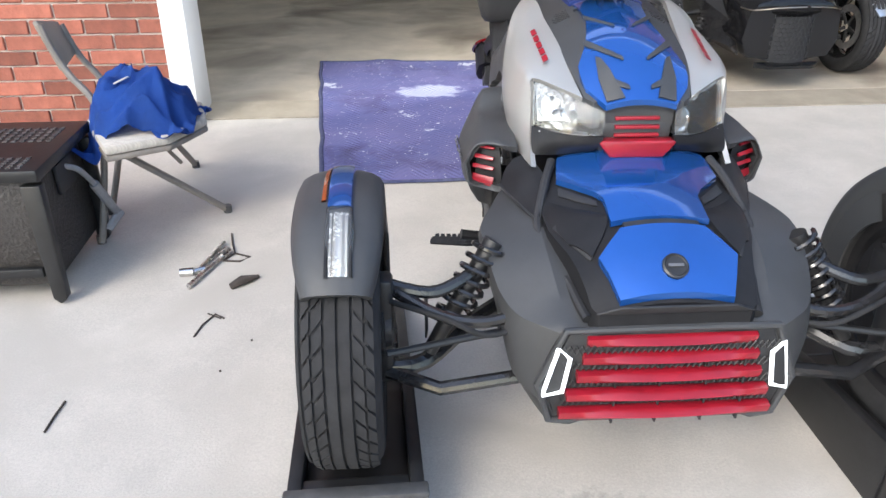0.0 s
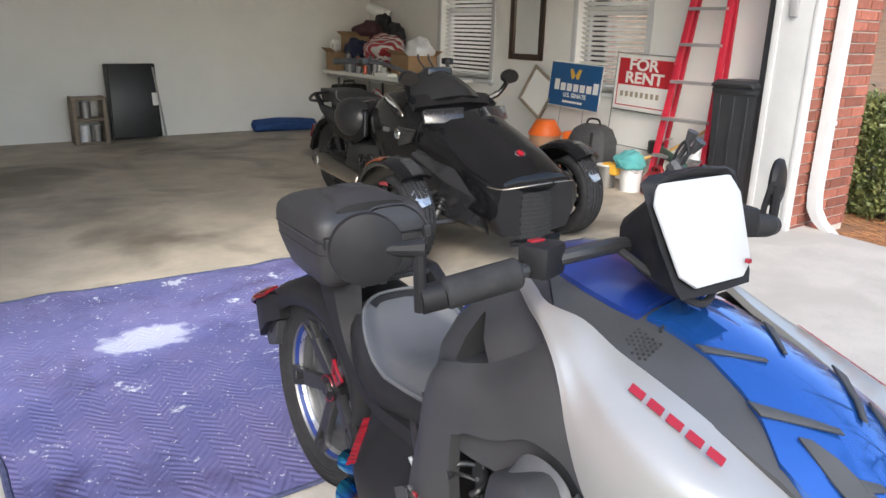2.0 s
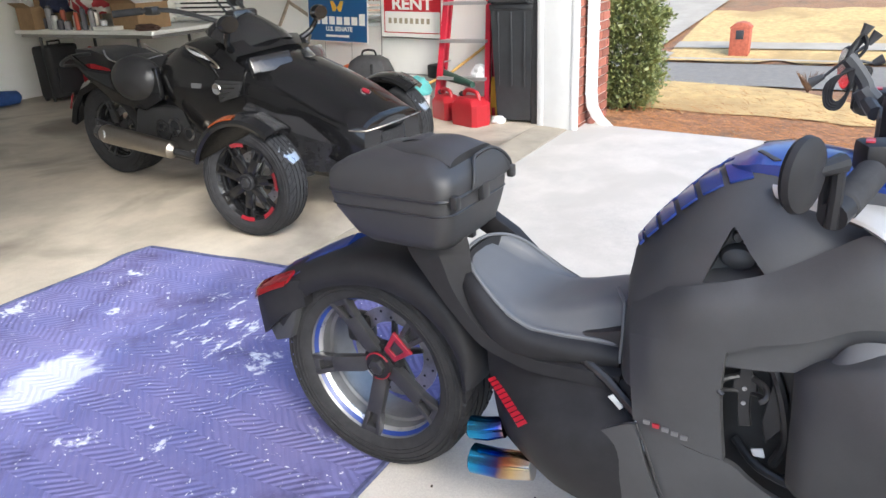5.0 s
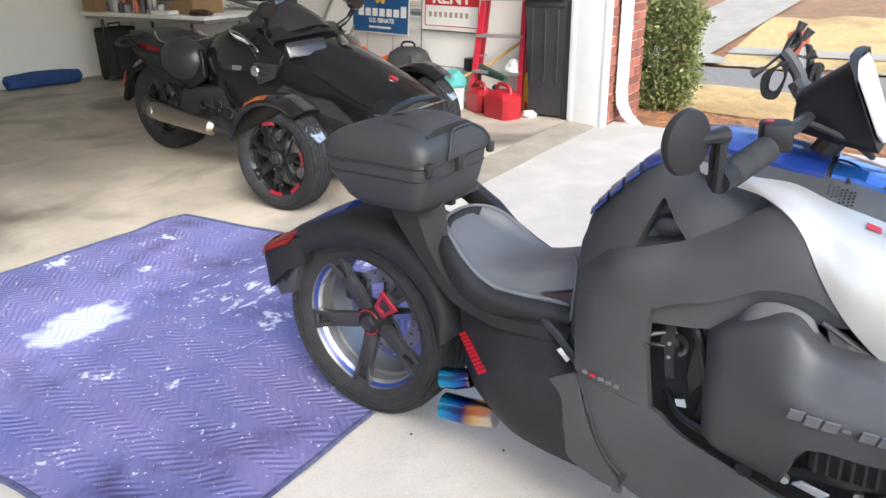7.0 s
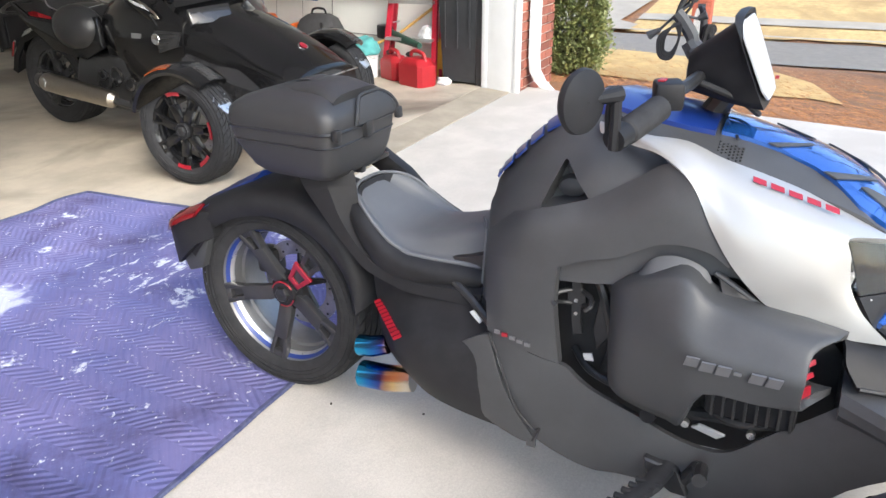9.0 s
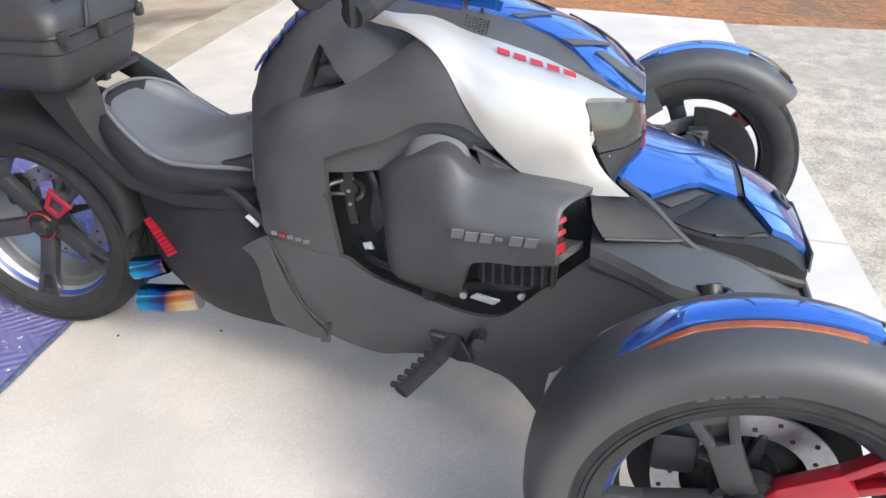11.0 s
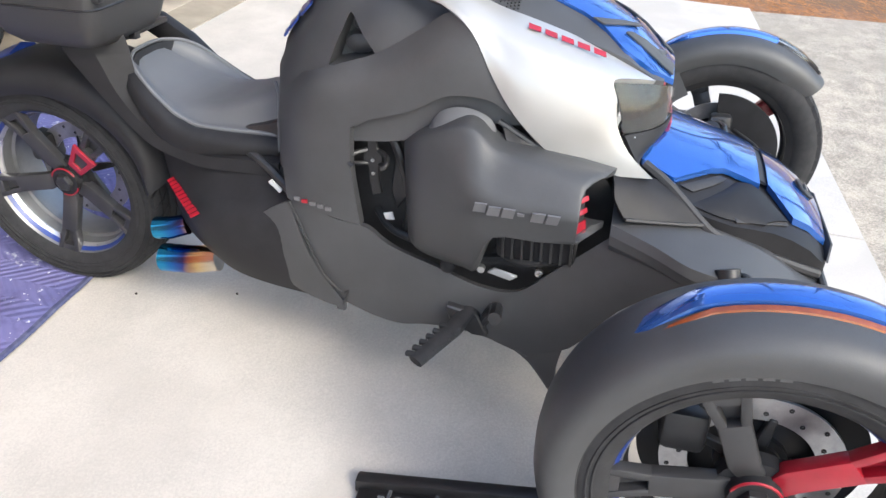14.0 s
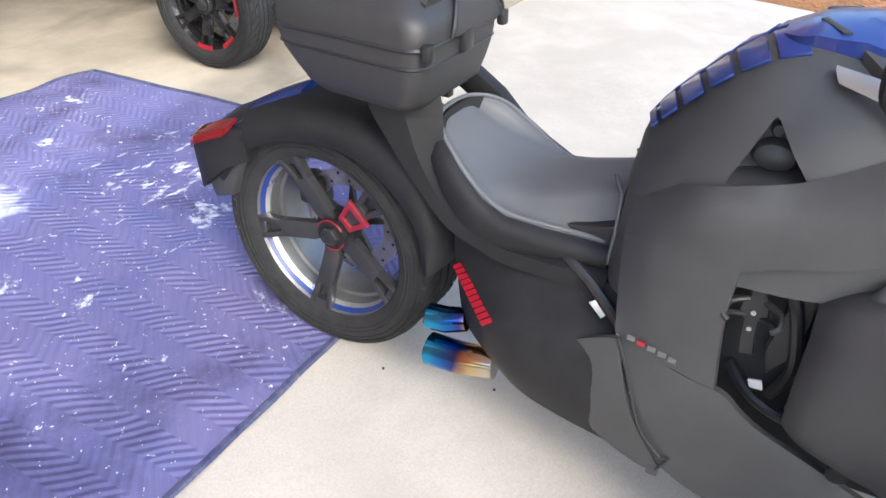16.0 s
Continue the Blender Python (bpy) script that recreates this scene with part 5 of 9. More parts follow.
# front grille
gr = part("grille", prism([(-.205, .364), (.205, .364), (.250, .25), (.226, .172), (.18, .178), (-.18, .178), (-.226, .172), (-.250, .25)], -1.858, -1.835, .006, axis="y"), M_MESH, bike, "black mesh grille behind red slats")
for k, (z, w, yy) in enumerate(((.350, .170, -1.862), (.313, .176, -1.868), (.274, .186, -1.873), (.232, .205, -1.877), (.188, .218, -1.876))):
    xs = [w * (i / 8 - 1) for i in range(17)]
    part("grille_slat", loft([[(x, yy - .012 * (1 - (x / w) ** 2), z - .011 - .004 * (x / w) ** 2), (x, yy - .016 * (1 - (x / w) ** 2) - .003, z - .006), (x, yy - .006, z + .004), (x, yy + .004, z + .008), (x, yy + .016, z + .006), (x, yy + .016, z - .008)] for x in xs]), M_RED, gr, "red grille slat")
    for x in (-.11, -.02, .075, .15) if k else (-.13, 0, .13):
        part("grille_post", box(x - .002, x + .002, yy - .006, yy + .012, z - .026, z - .010, 0), M_MESH, gr)
mb = bmesh.new()
for z in (.331, .293, .253, .208):
    for i in range(36):
        x = -.21 + .012 * i
        for s in (-1, 1):
            tube([(x - s * .006, -1.866, z - .010), (x + s * .006, -1.866, z + .010)], .0012, 4, bm=mb)
tagged(part("grille_mesh", mb, M_FRAME, gr), kind="stuff")
part("grille_rim", tube([(x, -1.858, z) for x, z in ((-.10, .371), (.10, .371), (.212, .370), (.262, .25), (.234, .160), (.19, .155), (.17, .163), (-.17, .163), (-.19, .155), (-.234, .160), (-.262, .25), (-.212, .370), (-.10, .371))], .008, 8), M_BLACK, bike, "matte black grille surround")
for s in (-1, 1):
    d = bmesh.new()
    ring = [(.252, -1.862, .222), (.226, -1.866, .336), (.203, -1.870, .314), (.214, -1.872, .238)]
    tube(flip(ring + ring[:2], s), .0045, 8, bm=d)
    part("running_lamp", d, M_WHITELED, bike, "white glowing running-lamp ring")
    part("lamp_pocket", plate(flip([(.250, -1.860, .228), (.226, -1.863, .332), (.205, -1.867, .312), (.215, -1.869, .242)], s), .006, .001), M_MESH, bike)

# lower body
both("lower_panel", lambda s: skin([flip(r, s) for r in (
    [(.236, -.758, .446), (.250, -.86, .416), (.252, -.935, .405), (.255, -.97, .382), (.258, -1.01, .362), (.262, -1.09, .338), (.266, -1.185, .306), (.270, -1.268, .308), (.276, -1.338, .374), (.283, -1.414, .450), (.289, -1.462, .500)],
    [(.244, -.775, .395), (.254, -.86, .370), (.258, -.935, .350), (.262, -.99, .330), (.266, -1.04, .315), (.270, -1.11, .292), (.274, -1.20, .265), (.280, -1.29, .270), (.292, -1.38, .345), (.306, -1.455, .430), (.318, -1.515, .482)],
    [(.250, -.815, .295), (.257, -.88, .275), (.262, -.95, .250), (.266, -1.01, .235), (.270, -1.06, .225), (.272, -1.13, .215), (.275, -1.21, .210), (.282, -1.30, .215), (.298, -1.40, .285), (.320, -1.49, .385), (.345, -1.565, .462)],
    [(.246, -.868, .195), (.252, -.91, .182), (.256, -.96, .170), (.258, -1.01, .165), (.260, -1.06, .175), (.262, -1.12, .180), (.264, -1.20, .172), (.270, -1.29, .150), (.285, -1.39, .195), (.315, -1.475, .330), (.352, -1.586, .440)])], .016), M_BLACK)
both("leg_shield", lambda s: skin([flip(r, s) for r in ([(.262, -1.21, .172), (.266, -1.27, .160), (.270, -1.31, .152), (.280, -1.375, .185)], [(.262, -1.29, .135), (.266, -1.31, .115), (.270, -1.335, .105), (.276, -1.365, .12)], [(.258, -1.345, .055), (.262, -1.352, .048), (.264, -1.358, .045), (.266, -1.368, .05)])], .012), M_BLACK)
both("lower_rear_panel", lambda s: skin([flip(r, s) for r in ([(.215, -.62, .345), (.236, -.70, .405), (.246, -.752, .436), (.247, -.765, .430)], [(.228, -.645, .30), (.246, -.72, .330), (.254, -.772, .360), (.256, -.786, .352)], [(.230, -.68, .245), (.246, -.745, .265), (.255, -.80, .285), (.257, -.816, .282)], [(.226, -.725, .205), (.240, -.78, .190), (.248, -.845, .178), (.250, -.868, .196)])], .012), M_BLACK)
both("panel_seam", lambda s: tube(smooth_path(flip([(.249, -.762, .442), (.252, -.785, .385), (.257, -.815, .300), (.258, -.835, .262), (.256, -.870, .225), (.256, -.885, .232), (.254, -.868, .190)], s), 3), .0025, 6), M_MESH)
both("panel_hook", lambda s: box(s * .244 - .006, s * .244 + .006, -.872, -.85, .168, .20, .003), M_BLACK)
both("swingarm_cover", lambda s: skin([flip(r, s) for r in (
    [(.118, -.375, .455), (.128, -.45, .475), (.135, -.54, .485), (.145, -.64, .485), (.16, -.73, .47)],
    [(.112, -.372, .405), (.140, -.43, .412), (.160, -.51, .430), (.175, -.62, .435), (.19, -.74, .43)],
    [(.125, -.385, .380), (.190, -.46, .375), (.226, -.53, .385), (.232, -.63, .392), (.232, -.75, .40)],
    [(.150, -.405, .350), (.218, -.48, .350), (.248, -.545, .350), (.250, -.64, .350), (.246, -.76, .345)],
    [(.160, -.42, .300), (.214, -.49, .295), (.240, -.56, .275), (.244, -.66, .262), (.242, -.77, .255)],
    [(.150, -.43, .255), (.190, -.50, .238), (.215, -.575, .210), (.222, -.66, .192), (.226, -.78, .180)])], .02), M_SATIN, label="satin black silencer cover")
for s in (-1, 1):
    a, e = Vector((s * .130, -.390, .389)), Vector((s * .247, -.522, .365))
    run = (e - a).normalized(); side = Vector((-s * .70, -.67, .23)); side = (side - run * side.dot(run)).normalized()
    for k in range(11):
        c = a.lerp(e, (k + .5) / 11) + Vector((s * .002, 0, .004))
        part("print_bar", plate([c - run * .0062 - side * .011, c + run * .0062 - side * .011, c + run * .0062 + side * .011, c - run * .0062 + side * .011], .0012), M_RED, bike)
    for k in range(5):
        y = -.776 - .0175 * k
        part("print_bar", box(s * .2520 - .002, s * .2520 + .002, y - .0135, y - .001, .4490 - .0040 * k, .4570 - .0040 * k, 0), M_RED if k == 1 else M_TEXTGREY, bike)
    # Pale plate painted for bright ground seen through a gap in the bodywork.
    part("gap_light", plate(flip([(.20, -.690, .455), (.20, -.715, .430), (.20, -.722, .438), (.20, -.700, .462)], s), .004 * s, .0005), M_PALE, bike)
    part("frame_tube", tube(flip([(.13, -.60, .50), (.17, -.68, .475), (.20, -.75, .43)], s), .011, 8), M_FRAME, bike)

# exhaust tips
for y0, y1, z, r in ((-.352, -.43, .272, .028), (-.352, -.50, .184, .036)):
    b = bmesh.new()
    pts = [Vector((-.175, y0, z)), Vector((-.172, (y0 + y1) / 2, z + .004)), Vector((-.160, y1, z + .012))]
    tube(pts, [r, r, r * .9], 24, bm=b)
    part("exhaust_tip", b, M_HEAT, bike, "blue and gold heat-tinted exhaust tip")
    part("exhaust_mouth", tube([(-.175, y0 + .003, z), (-.175, y0 - .02, z)], r * .86, 20), M_MESH, bike)

# engine bay
part("engine_block", prism([(-.74, .24), (-.78, .50), (-.92, .68), (-1.15, .72), (-1.36, .60), (-1.50, .44), (-1.40, .22), (-1.0, .20)], -.150, .150, .02), M_MESH, bike)
for s in (-1, 1):
    part("hose", tube(smooth_path([(s * .20, -1.30, .33), (s * .23, -1.24, .36), (s * .23, -1.15, .35), (s * .20, -1.02, .36)], 4), .013, 8), M_RUBBER, bike)
    part("hose", tube(smooth_path([(s * .17, -.96, .62), (s * .20, -1.00, .56), (s * .19, -1.02, .45), (s * .17, -1.00, .37)], 4), .010, 8), M_FRAME, bike)
    part("hose", tube(smooth_path([(s * .16, -.93, .40), (s * .20, -.98, .375), (s * .21, -1.06, .36), (s * .19, -1.12, .37)], 4), .009, 8), M_FRAME, bike)
    part("bay_bracket", prism([(-.995, .60), (-1.025, .60), (-1.02, .47), (-.985, .42), (-.975, .47)], s * .175, s * .19, .003, 1), M_FRAME, bike)
    part("radiator_box", box(s * .24 - .055, s * .24 + .055, -1.38, -1.225, .405, .478, .008), M_SATIN, bike)
    for k in range(8):
        part("cooling_fin", box(s * .297 - .003, s * .297 + .003, -1.375 + k * .019, -1.370 + k * .019, .408, .475, 0), M_FRAME, bike)
    part("cooler_pipe", tube(smooth_path([(s * .25, -1.22, .40), (s * .275, -1.26, .392), (s * .28, -1.31, .395), (s * .26, -1.37, .40)], 3), .010, 8), M_RUBBER, bike)
    part("oil_cap", lathe([(0, .001), (0, .016), (s * .010, .016), (s * .012, .012), (s * .012, .001)], 16, centre=(s * .262, -1.12, .348)), M_SATIN, bike)
    # Two small pale plates low in each engine bay.
    part("pale_plate", plate(flip([(.235, -1.20, .328), (.240, -1.215, .342), (.240, -1.265, .330), (.235, -1.25, .315)], s), .006 * s, .001), M_PALE, bike)
    part("pale_plate", plate(flip([(.215, -.965, .425), (.215, -.985, .43), (.215, -.99, .412), (.215, -.97, .41)], s), .004 * s, .001), M_PALE, bike)
    for y, z in ((-1.31, .355), (-1.275, .385), (-1.19, .345)):
        part("fastener", lathe([(0, .001), (0, .008), (s * .012, .008), (s * .012, .001)], 10, centre=(s * .25, y, z)), M_ALU, bike)
# bottle bracket
hb = bmesh.new()
prism([(-.935, .600), (-.955, .602), (-.957, .572), (-.965, .565), (-.968, .540), (-.957, .528), (-.957, .50), (-.962, .468), (-.94, .462), (-.935, .50), (-.935, .528), (-.925, .540), (-.927, .565), (-.935, .572)], -.212, -.204, .002, 1, bm=hb)
for k in (-1, 1):
    tube(smooth_path([(-.208, -.946 + k * .012, .565), (-.225, -.946 + k * .035, .562), (-.245, -.946 + k * .040, .553), (-.250, -.946 + k * .030, .545)], 3), .0055, 8, bm=hb)
    tube(smooth_path([(-.208, -.946 + k * .010, .535), (-.222, -.946 + k * .030, .540), (-.245, -.946 + k * .040, .550)], 3), .004, 8, bm=hb)
part("bottle_bracket", hb, M_FRAME, bike, "black moulded bottle bracket")
for z in (.515, .545):
    part("screw", lathe([(0, .001), (0, .004), (-.003, .004), (-.003, .001)], 10, centre=(-.213, -.946, z)), M_ALU, bike)

# side covers with red vents
COVER = [
    [(.190, -1.020, .596), (.228, -1.022, .604), (.240, -1.024, .597), (.246, -1.026, .55), (.244, -1.026, .45), (.236, -1.028, .378), (.18, -1.028, .368)],
    [(.215, -1.052, .630), (.262, -1.053, .632), (.276, -1.054, .622), (.292, -1.055, .56), (.288, -1.055, .45), (.262, -1.056, .372), (.19, -1.056, .362)],
    [(0.230, -1.105, 0.662), (0.284, -1.106, 0.660), (0.299, -1.107, 0.648), (0.322, -1.108, 0.575), (0.318, -1.108, 0.470), (0.282, -1.110, 0.369), (0.200, -1.110, 0.360)],
    [(0.235, -1.152, 0.684), (0.294, -1.155, 0.678), (0.311, -1.157, 0.665), (0.346, -1.158, 0.585), (0.338, -1.158, 0.480), (0.300, -1.160, 0.372), (0.210, -1.160, 0.362)],
    [(0.240, -1.185, 0.675), (0.300, -1.188, 0.670), (0.318, -1.190, 0.656), (0.360, -1.190, 0.570), (0.350, -1.190, 0.480), (0.312, -1.190, 0.378), (0.210, -1.190, 0.366)],
    [(0.245, -1.224, 0.644), (0.306, -1.226, 0.640), (0.324, -1.228, 0.626), (0.368, -1.228, 0.561), (0.362, -1.228, 0.510), (0.346, -1.228, 0.480), (0.220, -1.228, 0.474)],
    [(0.248, -1.310, 0.630), (0.315, -1.312, 0.626), (0.334, -1.313, 0.613), (0.370, -1.313, 0.556), (0.365, -1.313, 0.515), (0.350, -1.313, 0.486), (0.230, -1.313, 0.480)],
    [(.250, -1.395, .613), (.300, -1.400, .614), (.340, -1.378, .602), (.369, -1.376, .553), (.363, -1.374, .515), (.347, -1.378, .489), (.26, -1.40, .484)],
    [(.252, -1.436, .606), (.288, -1.421, .605), (.338, -1.388, .597), (.362, -1.383, .552), (.357, -1.381, .517), (.343, -1.386, .494), (.262, -1.425, .484)],
]
for s in (-1, 1):
    rows = [flip(r, s) for r in COVER]
    rows = [r[:2] + r[1:4] + r[3:] for r in rows]
    cb = skin([list(c) for c in zip(*rows)], .014, 3, 3)
    bmesh.ops.recalc_face_normals(cb, faces=cb.faces)
    bmesh.ops.bevel(cb, geom=[e for e in cb.edges if len(e.link_faces) == 2 and e.calc_face_angle(0) > radians(50)], offset=.003, segments=3, affect="EDGES", profile=.5, clamp_overlap=True)
    cv = part("side_cover", cb, M_BLACK, bike, "matte black angular side cover", 50)
    for k in range(6):
        y = -1.192 - .0265 * k
        z = .556 - .0012 * k
        x = .3605 + (.0145 if k else .008) - .0006 * k
        if k == 3:
            q = [(x, y - .004, z - .002), (x, y - .004, z + .003), (x + .001, y - .016, z + .003), (x + .001, y - .016, z - .002)]
        else:
            q = [(x - .004, y, z - .011), (x + .001, y - .005, z + .009), (x + .001, y - .0275, z + .009), (x - .004, y - .0225, z - .011)]
        part("print_bar", plate(flip(q, s), .004 * s, 0), M_TEXTGREY, cv)
    vent = part("vent_frame", plate(flip([(.335, -1.365, .592), (.285, -1.395, .598), (.275, -1.40, .492), (.338, -1.368, .500)], s), .004 * s, .001), M_MESH, bike)
    for k, (z, dz) in enumerate(((.588, .003), (.561, .007), (.536, .007), (.506, .013))):
        part("vent_blade", plate(flip([(.344, -1.372, z + dz), (.296, -1.402, z + dz * .8 - .002), (.300, -1.405, z - .004 - (.012 if k == 3 else 0)), (.346, -1.378, z - .002)], s), .006 * s, .001), M_RED, vent)
    vent.location = (0, .014, 0)
    part("cover_top", skin([flip(r, s) for r in ([(.246, -1.066, .625), (.246, -1.098, .678), (.246, -1.147, .692), (.247, -1.198, .674), (.252, -1.215, .630)], [(.285, -1.062, .615), (.278, -1.10, .650), (.275, -1.147, .664), (.275, -1.198, .650), (.27, -1.222, .615)])], .006), M_SEAT, bike, "grey inner air duct")
    part("duct_mesh", plate(flip([(.243, -1.216, .668), (.246, -1.345, .598), (.27, -1.33, .606), (.268, -1.235, .620)], s), .006 * s, .001), M_MESH, bike)
    part("duct_rib", tube(flip([(.246, -1.213, .672), (.250, -1.28, .634), (.250, -1.352, .597)], s), .006, 8), M_BLACK, bike)

# pegs
for s in (-1, 1):
    pg = bmesh.new(); nubs = []
    tube([(s * .27, -1.17, .245), (s * .33, -1.15, .235), (s * .43, -1.095, .215)], [.02, .022, .018], 10, bm=pg, flat=.6)
    for k in range(6):
        u = k / 5
        nubs.append(box(s * (.335 + .08 * u) - .006, s * (.335 + .08 * u) + .006, -1.17 + .05 * u, -1.12 + .05 * u, .236 - .02 * u, .246 - .02 * u, .002, 1))
    peg = part("foot_peg", pg, M_RUBBER, bike)
    for nb in nubs:
        part("rubber_rib", nb, M_RUBBER, peg)
    br = bmesh.new()
    prism([(-1.12, .26), (-1.19, .25), (-1.215, .19), (-1.18, .19), (-1.13, .22)], s * .265, s * .29, .004, 1, bm=br)
    tube([(s * .275, -1.20, .22), (s * .285, -1.225, .27), (s * .32, -1.235, .295)], .012, 8, bm=br)
    tube([(s * .31, -1.235, .29), (s * .36, -1.24, .30)], .014, 8, bm=br)
    part("brake_pedal", br, M_FRAME, bike)

# front mudguards, lamps and suspension
for s in (-1, 1):
    c = (s * FX, FY, FZ)
    P = [(-.076, .262), (-.084, .285), (-.084, .302), (-.076, .316), (-.058, .326), (-.034, .332), (0, .334), (.034, .332), (.058, .326), (.076, .316), (.084, .302), (.084, .285), (.076, .262), (.072, .285), (.055, .312), (0, .320), (-.055, .312), (-.072, .285), (-.076, .262)]
    b = lathe(P, 60, a0=-16, a1=139, centre=c)
    for v in b.verts:
        a = math.degrees(math.atan2(v.co.z - c[2], v.co.y - c[1]))
        if a > 108:
            k = (a - 108) / 31
            v.co.x = c[0] + (v.co.x - c[0]) * (1 - .26 * k * k)
    bmesh.ops.remove_doubles(b, verts=b.verts, dist=1e-5)
    bmesh.ops.holes_fill(b, edges=[e for e in b.edges if len(e.link_faces) == 1])
    mg = part("front_mudguard", b, M_BLACK, bike, "matte black front mudguard")
    off = -s * .006
    q2 = [(-.024 + off, .330), (-.021 + off, .341), (-.012 + off, .3435), (.012 + off, .3435), (.021 + off, .341), (.024 + off, .330)]
    b = lathe(q2, 32, a0=50, a1=109, centre=c)
    for v in b.verts:
        a = math.degrees(math.atan2(v.co.z - c[2], v.co.y - c[1]))
        k = max(0, (67 - a) / 17)
        v.co.z -= .012 * k; v.co.y -= .004 * k; v.co.x += s * .020 * k
    bmesh.ops.remove_doubles(b, verts=b.verts, dist=1e-5)
    bmesh.ops.holes_fill(b, edges=[e for e in b.edges if len(e.link_faces) == 1])
    part("mudguard_stripe", b, M_BLUE, mg, "gloss blue stripe")
    b = lathe([(s * .0185, .331), (s * .0195, .3375), (s * .0235, .337), (s * .0275, .335), (s * .0305, .326), (s * .028, .322)], 32, a0=58, a1=105, centre=c)
    for v in b.verts:
        a = math.degrees(math.atan2(v.co.z - c[2], v.co.y - c[1]))
        k = max(0, (70 - a) / 10)
        v.co.z -= .006 * k; v.co.x += s * .012 * k
    bmesh.ops.remove_doubles(b, verts=b.verts, dist=1e-5)
    bmesh.ops.holes_fill(b, edges=[e for e in b.edges if len(e.link_faces) == 1])
    part("side_marker", b, M_AMBER, mg, "amber side-marker strip")
    b = lathe([(x * .96, r) for x, r in q2], 18, a0=109.5, a1=135, centre=c)
    for v in b.verts:
        a = (math.degrees(math.atan2(v.co.z - c[2], v.co.y - c[1])) - 109.5) / 25.5
        v.co.x = c[0] + (v.co.x - c[0]) * (1 + .34 * math.sin(math.pi * min(1, max(0, a))) - .30 * max(0, a) ** 2)
        v.co.y += .012 * max(0, a) ** 2
    part("lamp_lens", b, M_LENS, mg, "clear turn-lamp lens").visible_shadow = False
    b = lathe([(x + off, r) for x, r in ((-.019, .329), (-.016, .335), (-.011, .333), (-.006, .336), (-.002, .334), (.002, .334), (.006, .336), (.011, .333), (.016, .335), (.019, .329))], 12, a0=110.5, a1=133.5, centre=c)
    part("lamp_reflector", b, M_REFLECT, mg, "silver lamp reflector")
    for k in (-1, 1):
        part("lamp_bezel", lathe([(k * .0255 + off, .326), (k * .0235 + off, .339), (k * .0195 + off, .339), (k * .0195 + off, .326)], 14, a0=109, a1=134, centre=c), M_SATIN, mg)
    part("hub_carrier", lathe([(-s * .03, .03), (-s * .03, .055), (-s * .075, .06), (-s * .082, .03)], 24, centre=c), M_FRAME, bike)
    # Two black arcs added to darken the wheel's inside, with two gaps left.
    for a0, a1 in ((85, 218), (258, 402)):
        part("dark_arc", lathe([(-s * .045, .055), (-s * .058, .09), (-s * .060, .172), (-s * .055, .174), (-s * .053, .09), (-s * .039, .055)], 24, a0=a0, a1=a1, centre=c), M_SATIN, bike, "black arc added to darken the inside of the front wheel")
    part("inner_guard", lathe([(-s * .085, .27), (-s * .09, .20), (-s * .084, .20), (-s * .08, .27)], 20, a0=-14, a1=60, centre=c), M_BLACK, mg)
    # arms
    up = part("upper_arm", tube(smooth_path([(s * .56, -1.70, .40), (s * .47, -1.715, .385), (s * .40, -1.69, .40), (s * .30, -1.62, .44)], 4), .014, 10), M_GLOSSBLACK, bike)
    part("upper_arm", tube(smooth_path([(s * .56, -1.70, .395), (s * .45, -1.76, .355), (s * .36, -1.775, .345), (s * .27, -1.76, .36)], 4), .013, 10), M_GLOSSBLACK, bike)
    part("lower_arm", tube(smooth_path([(s * .57, -1.71, .20), (s * .48, -1.70, .205), (s * .37, -1.60, .24), (s * .25, -1.52, .27)], 4), .020, 10), M_GLOSSBLACK, bike)
    part("lower_arm", tube([(s * .56, -1.72, .195), (s * .45, -1.775, .185), (s * .24, -1.76, .205)], .016, 10), M_GLOSSBLACK, bike)
    part("tie_rod", tube([(s * .56, -1.78, .28), (s * .26, -1.72, .30)], .008, 8), M_FRAME, bike)
    part("upright", box(s * .565 - .02, s * .565 + .02, -1.73, -1.67, .17, .42, .012), M_FRAME, bike)
    part("axle", tube([(s * .55, -1.70, .298), (s * .62, -1.70, .298)], .045, 20), M_FRAME, bike)
    part("shock", tube([(s * .33, -1.65, .47), (s * .47, -1.70, .23)], [.022, .016], 12), M_FRAME, bike, "black coil-over shock")
    cp = []
    a, e = Vector((s * .335, -1.652, .46)), Vector((s * .425, -1.685, .305))
    d = (e - a).normalized(); u = d.cross(Vector((0, 1, 0))).normalized(); w = d.cross(u)
    for k in range(7 * 12 + 1):
        t = k / (7 * 12); an = 2 * math.pi * 7 * t
        cp.append(a.lerp(e, t) + (u * math.cos(an) + w * math.sin(an)) * .036)
    part("shock_spring", tube(cp, .006, 6), M_GLOSSBLACK, bike)
    part("brake_hose", tube(smooth_path([(s * .55, -1.74, .38), (s * .44, -1.80, .37), (s * .36, -1.80, .33), (s * .28, -1.77, .33)], 4), .006, 8), M_RUBBER, bike)
    part("shield", prism([(-1.56, .30), (-1.66, .36), (-1.66, .26), (-1.60, .20)], s * .47, s * .475, .001, 1), M_BLACK, bike)

